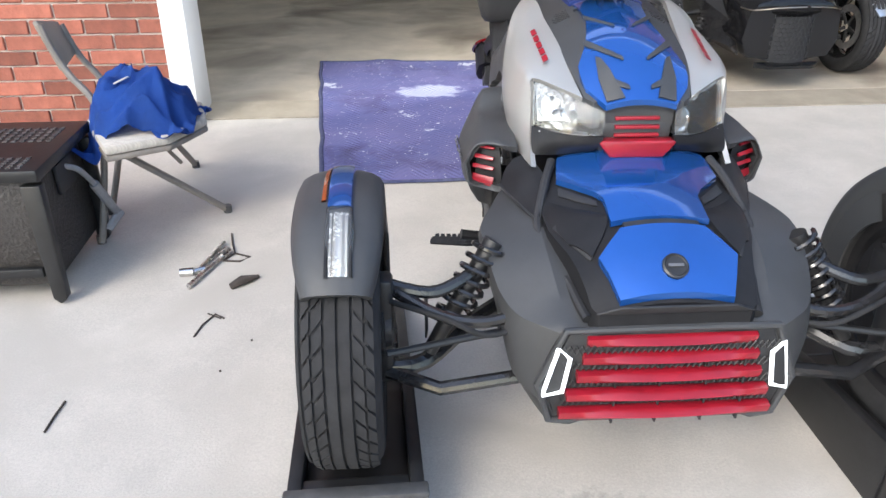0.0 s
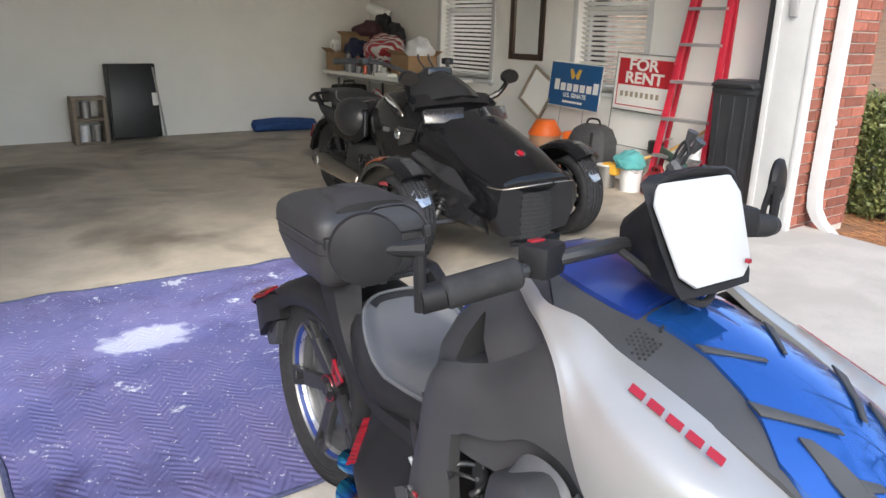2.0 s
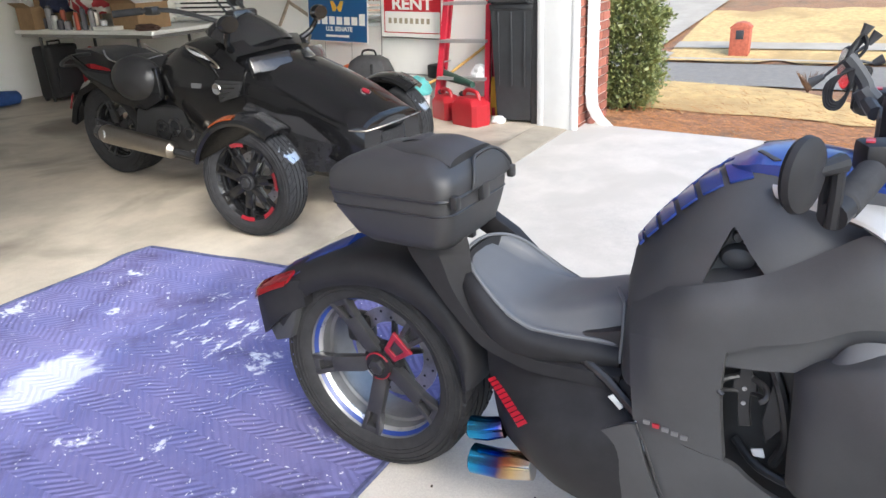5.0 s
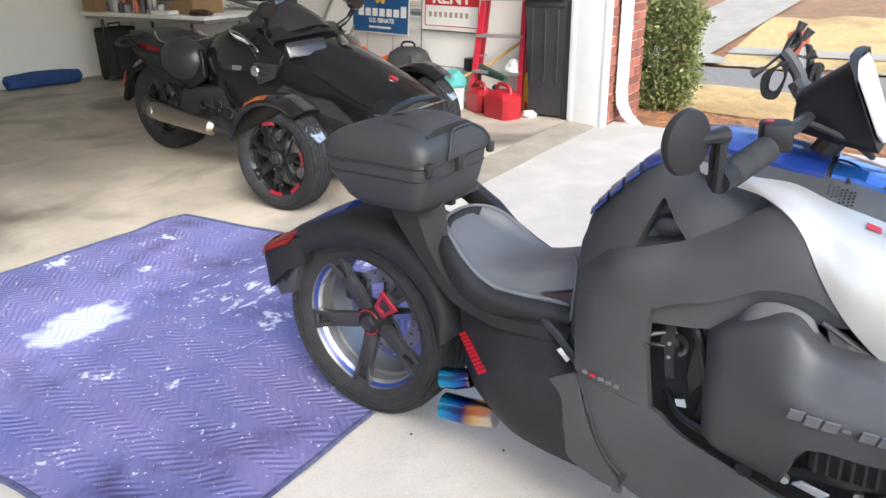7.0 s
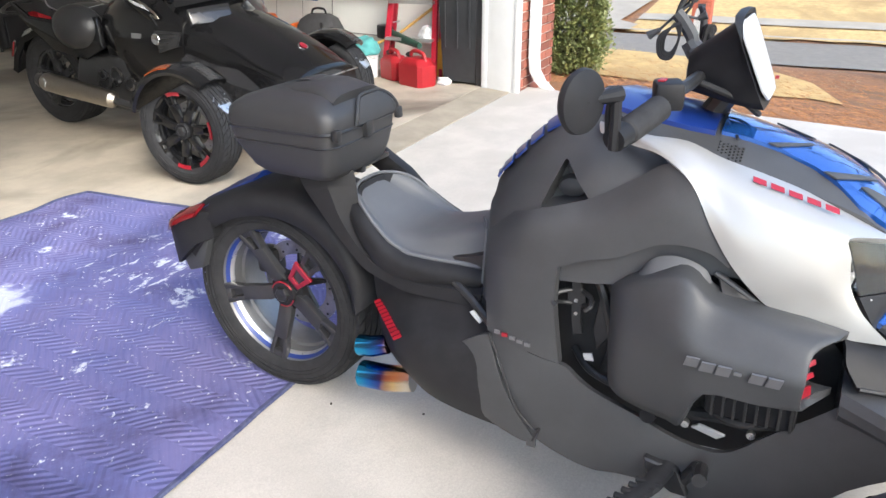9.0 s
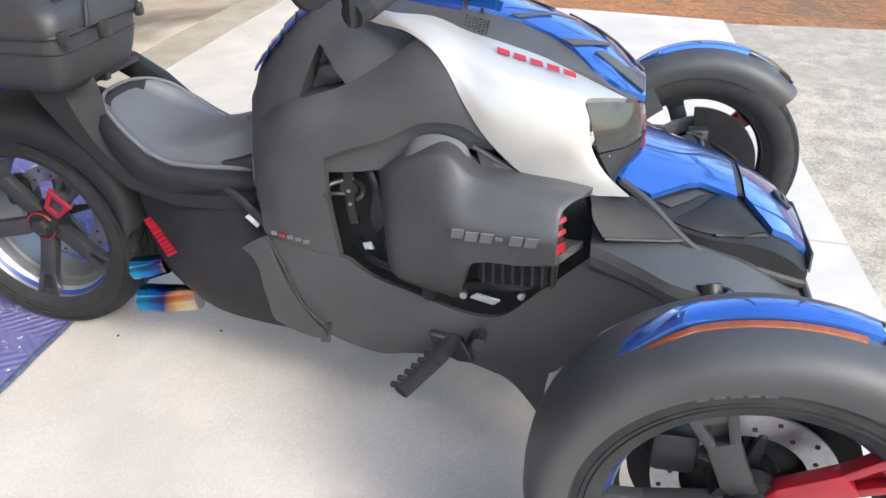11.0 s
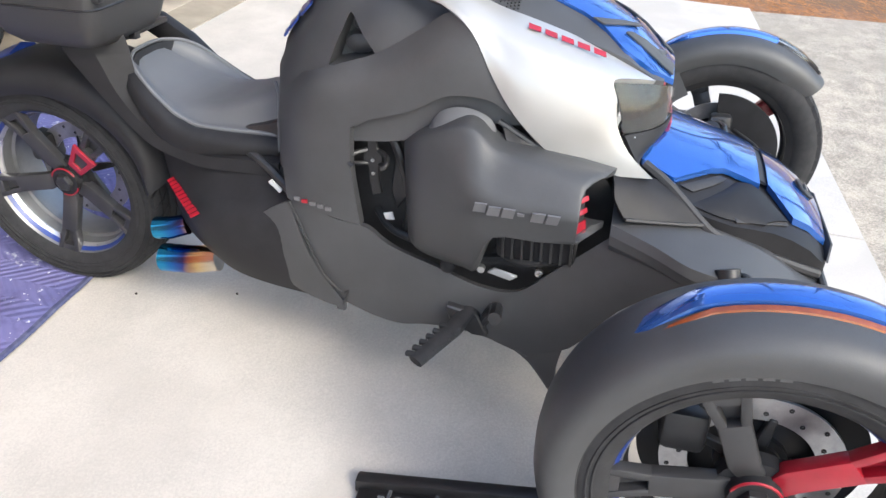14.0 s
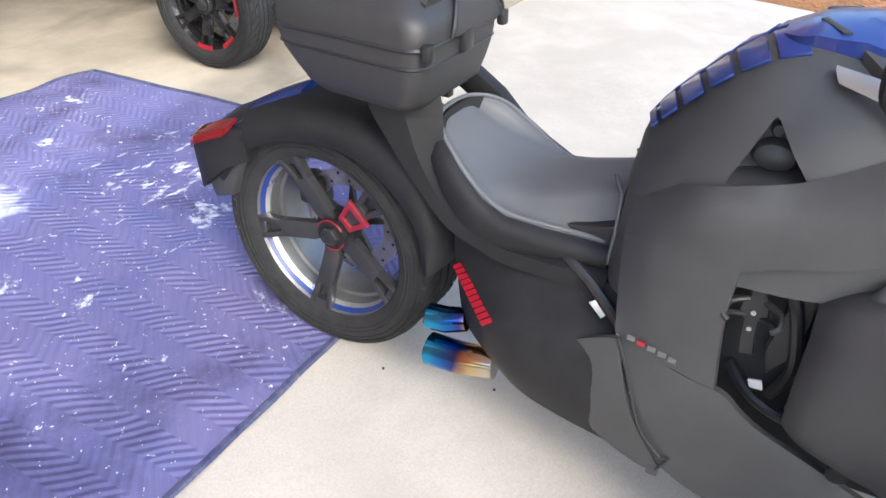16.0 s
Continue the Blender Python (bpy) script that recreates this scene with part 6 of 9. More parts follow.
# handlebar, mirrors and screen
gx = {}
for s in (-1, 1):
    bar = part("handlebar", tube(smooth_path([(0, -1.13, .955), (s * .08, -1.125, .985), (s * .16, -1.12, .985), (s * .22, -1.10, .975), (s * .27, -1.095, .965), (s * .40, -1.06, .940)], 4), .012, 10), M_FRAME, bike)
    part("grip", tube([(s * .262, -1.098, .966), (s * .267, -1.096, .965), (s * .365, -1.068, .946), (s * .37, -1.067, .945)], [.018, .0225, .0225, .019], 16), M_RUBBER, bar)
    part("bar_end", tube([(s * .37, -1.067, .945), (s * .40, -1.058, .940)], .020, 14), M_SATIN, bar)
    sw = box(-.03, .03, -.024, .024, -.022, .026, .007)
    part("switch_box", merge(None, sw, Matrix.Translation((s * .225, -1.10, .978)) @ Matrix.Rotation(radians(-s * 20), 4, "Z")), M_SATIN, bar)
    part("switch", merge(None, box(-.012, .012, -.006, .006, 0, .004, .001), Matrix.Translation((s * .228, -1.09, 1.003))), M_RED, bar, "red switch")
    mr = bmesh.new()
    tube([(s * .400, -1.058, .925), (s * .402, -1.06, .97), (s * .402, -1.06, 1.018)], .009, 8, bm=mr)
    tube([(s * .385, -1.045, .935), (s * .392, -1.045, .975), (s * .397, -1.05, 1.01)], .006, 8, bm=mr)
    tube([(s * .396, -1.062, 1.012), (s * .45, -1.03, 1.011)], [.014, .007], 10, bm=mr)
    st = part("mirror_stem", mr, M_SATIN, bike)
    disc = lathe([(-.006, .001), (-.006, .046), (0, .050), (.008, .048), (.013, .035), (.016, .001)], 32)
    part("mirror", merge(None, disc, Matrix.Translation((s * .460, -1.022, 1.011)) @ Matrix.Rotation(radians(-69 if s > 0 else 249), 4, "Z")), M_SATIN, st, "round black bar-end mirror")
    glass = lathe([(-.0068, .001), (-.0068, .044)], 32)
    part("mirror_glass", merge(None, glass, Matrix.Translation((s * .460, -1.022, 1.011)) @ Matrix.Rotation(radians(-69 if s > 0 else 249), 4, "Z")), M_CHROME, st)
sc = part("screen_shell", round_loft([
    [(x * .55 - .015, -1.10, (z - .985) * .55 + .965) for x, z in ((-.09, .985), (-.10, 1.06), (-.06, 1.095), (.06, 1.095), (.10, 1.06), (.09, .985), (.05, .965), (-.05, .965))],
    [(x * .8 - .024, -1.19, z) for x, z in ((-.095, .955), (-.105, 1.05), (-.075, 1.09), (.075, 1.09), (.105, 1.05), (.095, .955), (.06, .94), (-.06, .94))],
    [(x * .8 - .024, -1.218 + (z - 1.0) * .4, z) for x, z in ((-.105, .95), (-.127, 1.065), (-.105, 1.098), (.105, 1.098), (.127, 1.065), (.105, .95), (.07, .935), (-.07, .935))]], 3, 2), M_SATIN, bike, smooth=60)
part("screen_panel", plate([(x * .8 - .024, y, z) for x, y, z in ((-.098, -1.242, .968), (-.118, -1.203, 1.062), (-.10, -1.192, 1.088), (.10, -1.192, 1.088), (.118, -1.203, 1.062), (.098, -1.242, .968), (.065, -1.250, .950), (-.065, -1.250, .950))], .006, .002), M_PALE, sc, "pale grey number-plate style screen")
part("screen_mark", box(.034, .040, -1.252, -1.245, .968, .974, 0), M_RED, sc)
part("bar_clamp", merge(None, box(-.05, .05, -.022, .022, -.02, .03, .01), Matrix.Translation((0, -1.115, .975))), M_BLACK, bike)
part("gauge_mount", tube([(0, -1.14, .90), (0, -1.19, .98)], .025, 10), M_FRAME, bike)
part("cable", tube(smooth_path([(-.10, -1.13, .98), (-.09, -1.20, .95), (-.04, -1.23, .915), (.03, -1.20, .92), (.07, -1.15, .96)], 5), .006, 8), M_RUBBER, bike)
# phone holder on the bar: a stem, thin spring arms with cone tips, coiled cable
HX = .125
ph = part("phone_holder", tube(smooth_path([(HX - .05, -1.09, .985), (HX - .01, -1.075, 1.0), (HX, -1.068, 1.03), (HX, -1.045, 1.065), (HX, -1.033, 1.078)], 4), .014, 8), M_BLACK, bike, "empty black phone holder clamp")
part("holder_ball", tube([(HX, -1.080, .998), (HX, -1.062, 1.022)], [.022, .018], 10), M_BLACK, ph)
for e_, tip in (((-1.052, 1.112), (-1.062, 1.134)), ((-1.064, 1.100), (-1.078, 1.120)), ((-.998, 1.043), (-.975, 1.030)), ((-1.075, 1.066), (-1.092, 1.074))):
    part("spring_arm", tube([(HX, -1.033, 1.076), (HX + .008, e_[0], e_[1])], .003, 6), M_BLACK, ph)
    part("arm_tip", tube([(HX + .008, e_[0], e_[1]), (HX + .010, tip[0], tip[1])], [.005, .010], 10), M_BLACK, ph)
for k in range(4):
    part("cable_loop", tube(smooth_path([(HX - .02, -1.035 - .004 * k, 1.06), (HX - .025, -1.018 + .004 * k, 1.035), (HX - .02, -1.015 + .003 * k, 1.005 - .004 * k), (HX - .012, -1.03, 1.0 - .004 * k), (HX - .015, -1.044, 1.03), (HX - .02, -1.035 - .004 * k, 1.06)], 5), .0028, 6), M_RUBBER, ph)
for k in range(3):
    part("cable_loop", tube(smooth_path([(HX, -1.03, 1.07), (HX + .012 * k, -1.04 - .006 * k, 1.10), (HX + .004 * k, -1.056, 1.118 - .006 * k), (HX, -1.062, 1.095), (HX, -1.045, 1.07)], 5), .0028, 6), M_RUBBER, ph)

# top case, strapped on the rack
def rr(x, y0, y1, z, r=.05, n=4):
    out = []
    for cx, cy, a in ((x - r, y1 - r, 0), (-x + r, y1 - r, 90), (-x + r, y0 + r, 180), (x - r, y0 + r, 270)):
        out += [(cx + r * math.cos(radians(a + 90 * k / n)), cy + r * math.sin(radians(a + 90 * k / n)), z) for k in range(n + 1)]
    return out


M_PEBBLE = mat("black pebbled plastic", (0.028, 0.028, 0.030), 0.5, var=0.15, scale=30, bump=0.08, bscale=500)


def case_ring(w, y0, y1, z, r=.04, taper=.84, n=5):
    """A rounded outline, narrower at the rear; the case sits 82 mm off the middle."""
    return [(x * (1 - (1 - taper) * (y - y0) / (y1 - y0)) - .082, y, zz) for x, y, zz in rr(w, y0, y1, z, r, n)]


tc = part("top_case", loft([case_ring(.095, -.305, -.14, .716), case_ring(.118, -.330, -.105, .722), case_ring(.132, -.345, -.08, .740), case_ring(.140, -.354, -.06, .768), case_ring(.145, -.362, -.035, .800), case_ring(.148, -.366, -.028, .828), case_ring(.148, -.366, -.028, .838)]), M_PEBBLE, bike, "black hard-shell top case with a sculpted lid", 45)
part("case_seam", loft([case_ring(.151, -.369, -.026, .838), case_ring(.153, -.371, -.023, .842), case_ring(.151, -.369, -.026, .846)]), M_FRAME, tc)
part("case_piping", loft([case_ring(.146, -.363, -.032, .806), case_ring(.149, -.366, -.029, .809), case_ring(.147, -.364, -.031, .812)]), M_FRAME, tc)
part("case_lid", loft([case_ring(.150, -.368, -.027, .846), case_ring(.151, -.369, -.026, .856), case_ring(.150, -.367, -.028, .872), case_ring(.148, -.363, -.032, .884), case_ring(.142, -.352, -.044, .895), case_ring(.125, -.335, -.068, .909), case_ring(.102, -.315, -.10, .919), case_ring(.06, -.28, -.14, .926, .03), case_ring(.03, -.24, -.17, .927, .02)]), M_PEBBLE, tc, smooth=70)
part("lid_ridge", round_loft([[(x - .082, y, z) for x, y, z in ring_] for ring_ in ([(-.092, -.345, .900), (-.070, -.347, .918), (0, -.348, .922), (.070, -.347, .918), (.092, -.345, .900), (0, -.34, .890)], [(-.080, -.285, .915), (-.058, -.285, .938), (0, -.285, .943), (.058, -.285, .938), (.080, -.285, .915), (0, -.285, .905)], [(-.068, -.22, .918), (-.048, -.22, .938), (0, -.22, .942), (.048, -.22, .938), (.068, -.22, .918), (0, -.22, .908)], [(-.045, -.14, .915), (-.03, -.14, .926), (0, -.14, .928), (.03, -.14, .926), (.045, -.14, .915), (0, -.14, .908)])], 4, 3), M_PEBBLE, tc, smooth=70)
part("lid_recess", round_loft([[(x - .082, y, z) for x, y, z in ring_] for ring_ in ([(-.03, -.245, .941), (0, -.245, .943), (.03, -.245, .941), (0, -.245, .936)], [(-.036, -.225, .945), (0, -.225, .948), (.036, -.225, .945), (0, -.225, .936)], [(-.032, -.19, .938), (0, -.19, .941), (.032, -.19, .938), (0, -.19, .93)])], 3, 3), M_PEBBLE, tc, smooth=70)
arch = [(-.118, -.372, .846), (-.112, -.374, .866), (-.090, -.366, .890), (-.060, -.355, .905), (-.03, -.354, .909), (.03, -.354, .909), (.060, -.355, .905), (.090, -.366, .890), (.112, -.374, .866), (.118, -.372, .846)]
part("lid_brow", tube(smooth_path([(x * .78 - .042, y - .001, z) for x, y, z in arch], 4), .0038, 8), M_PEBBLE, tc)
part("lid_panel", loft([[(x * .78 * k - .042, y - d, (z - .848) * k + .848) for x, y, z in arch] for k, d in ((.93, -.004), (.93, .003), (.88, .004))]), M_PEBBLE, tc)
part("case_latch", box(-.098, -.066, -.379, -.362, .812, .85, .004), M_FRAME, tc)
both("case_hinge", lambda s: box(s * .132 - .092, s * .132 - .072, -.384, -.366, .826, .856, .005), M_FRAME, tc)


# ---- the black three-wheeler in the garage ----
M_PIANO = mat("piano black paint", (0.009, 0.009, 0.010), 0.10, var=0.2, scale=5, spec=0.4)
M_SEATBLACK = mat("black leather", (0.022, 0.022, 0.024), 0.35, var=0.2, scale=12, bump=0.05, bscale=300)
M_TINT = lens_glass("smoked windscreen", (0.07, 0.07, 0.075), 0.03, 0.7)
M_TITAN = mat("brushed titanium", (0.42, 0.38, 0.33), 0.3, metal=1.0, var=0.1, scale=40, stretch=(8, 1, 8))


def black_trike():
    t = empty("three_wheeled_motorcycle", pose(2.40, 6.56, 0.0, 0, 0, 1.0), "gloss black three-wheeled motorcycle parked on the garage floor", "motorcycle")

    def two(name, make, material, label=""):
        return [part(name, make(s), material, t, label) for s in (-1, 1)]

    wheel(t, (0, 0, .30), .30, .21, .195, -1, 10, -1, dish=.03, rim_mat=M_WHEEL, barrel=M_GLOSSBLACK)
    for s in (-1, 1):
        c = (s * .66, -1.70, .281)
        w = wheel(t, c, .281, .165, .20, s, 18, -1, dish=.02, spokes=7, spoke_mat=M_PIANO, rim_mat=M_PIANO, barrel=M_PIANO)
        for a0 in (70, 160, 215, 262):
            part("rim_flash", lathe([(s * .062, .200), (s * .074, .199), (s * .068, .180)], 8, a0=a0, a1=a0 + 26, centre=c), M_RED, w, "red rim accent")
        P = [(-.09, .285), (-.098, .30), (-.09, .318), (-.05, .332), (0, .336), (.05, .332), (.09, .318), (.098, .30), (.09, .285), (.05, .315), (-.05, .315), (-.09, .285)]
        b = lathe(P, 36, a0=15, a1=128, centre=c)
        bmesh.ops.holes_fill(b, edges=[e for e in b.edges if len(e.link_faces) == 1])
        mg = part("front_mudguard", b, M_PIANO, t, "gloss black front mudguard")
        part("side_marker", lathe([(s * .06, .334), (s * .092, .322), (s * .094, .315), (s * .06, .33)], 10, a0=58, a1=88, centre=c), M_AMBER, mg, "amber side marker")
        part("lamp_lens", lathe([(-.035, .335), (-.03, .345), (.03, .345), (.035, .335)], 8, a0=103, a1=128, centre=c), M_LENS, mg).visible_shadow = False
        part("lamp_reflector", lathe([(-.03, .333), (.03, .333)], 8, a0=104, a1=127, centre=c), M_CHROME, mg)
        part("lamp_tip", plate([(c[0] - .06, -1.90, .47), (c[0] + .06, -1.90, .47), (c[0] + .045, -1.965, .40), (c[0] - .02, -1.975, .39)], .012, .003), M_ALU, mg, "pointed clear lamp tip")
        part("control_arm", tube([(s * .58, -1.70, .22), (s * .22, -1.58, .26)], .018, 8), M_FRAME, t)
        part("control_arm", tube([(s * .58, -1.72, .22), (s * .22, -1.82, .24)], .018, 8), M_FRAME, t)
        part("control_arm", tube([(s * .58, -1.70, .36), (s * .25, -1.66, .40)], .015, 8), M_FRAME, t)
        part("shock", tube([(s * .30, -1.72, .44), (s * .44, -1.74, .22)], .02, 10), M_FRAME, t)
        cp = []
        a, e = Vector((s * .31, -1.722, .42)), Vector((s * .40, -1.735, .28))
        d = (e - a).normalized(); u = d.cross(Vector((0, 1, 0))).normalized(); q = d.cross(u)
        for k in range(61):
            an = 2 * math.pi * 6 * k / 60
            cp.append(a.lerp(e, k / 60) + (u * math.cos(an) + q * math.sin(an)) * .034)
        part("shock_spring", tube(cp, .006, 5), M_FRAME, t)

    two("side_cowl", lambda s: merge(None, lathe([(.11 * math.sin(radians(a)), max(.001, math.cos(radians(a)))) for a in range(-90, 91, 15)], 28), Matrix.Translation((s * .19, -.43, .665)) @ Matrix.Diagonal((1, .19, .14, 1))), M_SEATBLACK, "rounded black padded side cowl")
    # long nose: half profiles (x, z) from the ridge out and down
    def ring(y, pts):
        return [(-x, y, z) for x, z in reversed(pts)] + [(x, y, z) for x, z in pts[1:]]
    part("nose", round_loft([
        ring(-1.35, [(0, .86), (.16, .84), (.28, .74), (.30, .60), (.24, .42)]),
        ring(-1.55, [(0, .80), (.18, .775), (.30, .68), (.31, .55), (.25, .36)]),
        ring(-1.73, [(0, .735), (.18, .71), (.29, .62), (.30, .50), (.26, .30)]),
        ring(-1.91, [(0, .645), (.19, .625), (.30, .545), (.315, .44), (.28, .24)]),
        ring(-2.03, [(0, .575), (.18, .560), (.285, .505), (.30, .43), (.27, .22)]),
        ring(-2.12, [(0, .515), (.15, .510), (.25, .475), (.28, .41), (.25, .20)]),
    ]), M_PIANO, t, "long gloss black nose", 60)
    part("nose_lip", loft([[(x, -2.20 + .10 * (abs(x) / .25) ** 2, z0) for x, z0 in ((-.26, .462), (-.13, .487), (0, .495), (.13, .487), (.26, .462))] + [(x, -2.24 + .12 * (abs(x) / .25) ** 2, z0) for x, z0 in ((.26, .435), (.13, .460), (0, .466), (-.13, .460), (-.26, .435))], [(x, -2.19 + .10 * (abs(x) / .25) ** 2, .42) for x in (-.26, -.13, 0, .13, .26)] + [(x, -2.19 + .10 * (abs(x) / .25) ** 2, .415) for x in (.26, .13, 0, -.13, -.26)]]), M_PIANO, t)
    def face(x):
        return -2.215 + 1.9 * x * x
    xs = [-.25 + .05 * k for k in range(11)]
    gr = part("grille", loft([[(x, face(x), .425), (x, face(x) + .03, .425), (x, face(x) + .03, .16 + .9 * x * x), (x, face(x), .16 + .9 * x * x)] for x in xs]), M_MESH, t, "black honeycomb grille")
    hm = bmesh.new()
    for r_ in range(10):
        for k in range(17):
            x = -.22 + k * .028 + (.014 if r_ % 2 else 0); z = .185 + r_ * .025
            if z < .165 + .9 * x * x:
                continue
            tube([(x - .014, face(x - .014) - .004, z), (x, face(x) - .005, z + .010), (x + .014, face(x + .014) - .004, z)], .0024, 4, bm=hm)
            tube([(x, face(x) - .005, z + .010), (x, face(x) - .005, z + .025)], .0024, 4, bm=hm)
    tagged(part("honeycomb", hm, M_FRAME, gr), kind="stuff")
    part("chin", loft([[(-.20, -2.20, .17), (.20, -2.20, .17), (.20, -2.20, .14), (-.20, -2.20, .14)], [(-.14, -2.25, .155), (.14, -2.25, .155), (.14, -2.25, .14), (-.14, -2.25, .14)]]), M_PIANO, t)
    eb = lathe([(0, .001), (0, .036), (.006, .034), (.008, .001)], 28)
    em = part("badge", merge(None, eb, Matrix.Translation((0, -2.03, .612)) @ Matrix.Rotation(radians(33), 4, "X") @ Matrix.Rotation(radians(-90), 4, "Y") @ Matrix.Diagonal((1, .75, 1.1, 1))), M_CHROME, t)
    part("badge_face", merge(None, lathe([(0, .001), (.003, .024), (.006, .001)], 20), Matrix.Translation((0, -2.034, .619)) @ Matrix.Rotation(radians(33), 4, "X") @ Matrix.Rotation(radians(-90), 4, "Y")), M_RED, em, "red badge face")
    two("nose_vent", lambda s: plate([(s * .02, -2.135, .532), (s * .16, -2.128, .525), (s * .17, -2.136, .512), (s * .02, -2.145, .519)], .006 * s, .001), M_TITAN)
    # headlamps and brow
    for s in (-1, 1):
        hl = part("headlamp", plate([(s * .06, -1.50, .815), (s * .30, -1.42, .80), (s * .31, -1.45, .72), (s * .10, -1.56, .73)], -.05 * s, .008), M_GLOSSBLACK, t, "slim headlamp under a black brow")
        part("reflector", plate([(s * .16, -1.515, .775), (s * .295, -1.455, .768), (s * .297, -1.457, .755), (s * .18, -1.518, .760)], .006 * s, .001), M_CHROME, hl)
        part("lens", plate([(s * .065, -1.52, .815), (s * .305, -1.43, .80), (s * .31, -1.46, .725), (s * .105, -1.57, .735)], .004 * s, .001), M_LENS, hl).visible_shadow = False
    part("brow", loft([[(-.32, -1.38, .83), (0, -1.47, .86), (.32, -1.38, .83), (.31, -1.35, .80), (0, -1.42, .82), (-.31, -1.35, .80)], [(-.30, -1.30, .89), (0, -1.36, .92), (.30, -1.30, .89), (.30, -1.28, .85), (0, -1.30, .87), (-.30, -1.28, .85)]]), M_PIANO, t)
    # upper body
    part("body", round_loft([
        ring(-.62, [(0, .80), (.12, .78), (.18, .68), (.16, .50), (.12, .36)]),
        ring(-.80, [(0, .88), (.16, .85), (.24, .70), (.22, .50), (.16, .30)]),
        ring(-1.00, [(0, .92), (.18, .88), (.28, .72), (.27, .52), (.18, .26)]),
        ring(-1.20, [(0, .92), (.20, .88), (.30, .74), (.29, .54), (.20, .26)]),
        ring(-1.38, [(0, .88), (.20, .84), (.30, .72), (.30, .52), (.22, .28)]),
    ]), M_PIANO, t, "gloss black fuel tank body", 60)
    two("air_scoop", lambda s: plate([(s * .255, -.95, .86), (s * .285, -1.15, .80), (s * .29, -1.22, .72), (s * .27, -1.18, .74), (s * .25, -.98, .83)], .02 * s, .005), M_PIANO)
    two("side_vent", lambda s: plate([(s * .315, -1.20, .70), (s * .32, -1.40, .70), (s * .325, -1.36, .62), (s * .32, -1.22, .58)], .015 * s, .004), M_FRAME)
    for s in (-1, 1):
        for k in range(4):
            part("vent_fin", plate([(s * .335, -1.22, .60 + k * .026), (s * .335, -1.38, .625 + k * .02), (s * .335, -1.38, .632 + k * .02), (s * .335, -1.22, .608 + k * .026)], .006 * s, .001), M_GLOSSBLACK, t)
        part("fog_lamp", lathe([(0, .001), (s * .004, .028), (0, .032), (-s * .02, .03)], 20, centre=(s * .335, -1.21, .655)), M_CHROME, t, "round chrome fog lamp")
        part("print_bar", box(s * .290 - .003, s * .290 + .004, -1.10, -.98, .645, .672, 0), M_TEXTGREY, t)
    ws = [[(w * u, y0 + dy * u * u, z0 - dz * u * u) for u in (-1, -.8, -.55, -.28, 0, .28, .55, .8, 1)] for w, y0, dy, z0, dz in ((.27, -1.42, .10, .895, .05), (.262, -1.37, .11, .945, .07), (.245, -1.30, .12, .99, .085), (.22, -1.22, .12, 1.025, .10), (.18, -1.14, .10, 1.05, .10))]
    part("windscreen", loft([list(r) + [(x * .98, y + .006, z - .004) for x, y, z in reversed(r)] for r in zip(*[smooth_path(list(c), 3) for c in zip(*ws)])]), M_TINT, t, "low smoked windscreen", 60)
    two("scoop_trim", lambda s: tube(smooth_path([(s * .262, -.96, .872), (s * .285, -1.05, .862), (s * .30, -1.16, .815), (s * .302, -1.22, .765), (s * .290, -1.14, .785), (s * .272, -1.0, .845), (s * .262, -.96, .872)], 4), .006, 8), M_TITAN, "bright trim round the air scoop")
    two("scoop_mouth", lambda s: plate([(s * .275, -.98, .862), (s * .295, -1.12, .830), (s * .296, -1.16, .80), (s * .285, -1.04, .83)], .006 * s, .002), M_PALE)
    two("lip_line", lambda s: tube(smooth_path([(s * .30, -2.04, .47), (s * .265, -2.13, .467), (s * .15, -2.21, .490), (s * .01, -2.235, .499)], 4), .0035, 6), M_TITAN)
    two("nose_crease", lambda s: tube(smooth_path([(s * .285, -1.50, .70), (s * .30, -1.70, .635), (s * .31, -1.90, .548), (s * .292, -2.03, .50)], 4), .005, 6), M_PIANO)
    part("dash", box(-.10, .10, -1.20, -1.12, .96, 1.05, .02), M_GLOSSBLACK, t)
    for s in (-1, 1):
        bar = part("handlebar", tube(smooth_path([(0, -1.12, .95), (s * .14, -1.08, 1.0), (s * .26, -.92, 1.06), (s * .36, -.80, 1.07), (s * .46, -.66, 1.06)], 4), .013, 8), M_FRAME, t)
        part("grip", tube([(s * .37, -.79, 1.07), (s * .46, -.66, 1.06)], .019, 12), M_RUBBER, bar)
        part("switch_box", box(s * .335 - .03, s * .335 + .03, -.86, -.79, 1.045, 1.09, .01), M_FRAME, bar)
        mi = part("mirror_stem", tube(smooth_path([(s * .30, -1.33, .86), (s * .36, -1.36, .90), (s * .385, -1.40, .97)], 3), [.02] * 3 + [.016] * 3 + [.012], 8), M_PIANO, t)
        md = lathe([(-.02, .001), (-.02, .05), (0, .058), (.02, .05), (.025, .001)], 24)
        part("mirror", merge(None, md, Matrix.Translation((s * .39, -1.41, 1.0)) @ Matrix.Rotation(radians(90), 4, "Z") @ Matrix.Diagonal((1, 1.25, .8, 1))), M_PIANO, mi, "oval black mirror")
    for x in (-.06, .02):
        part("phone_clip", tube([(x, -1.10, 1.04), (x - .03, -1.08, 1.09), (x - .02, -1.06, 1.12)], .006, 6), M_FRAME, t)
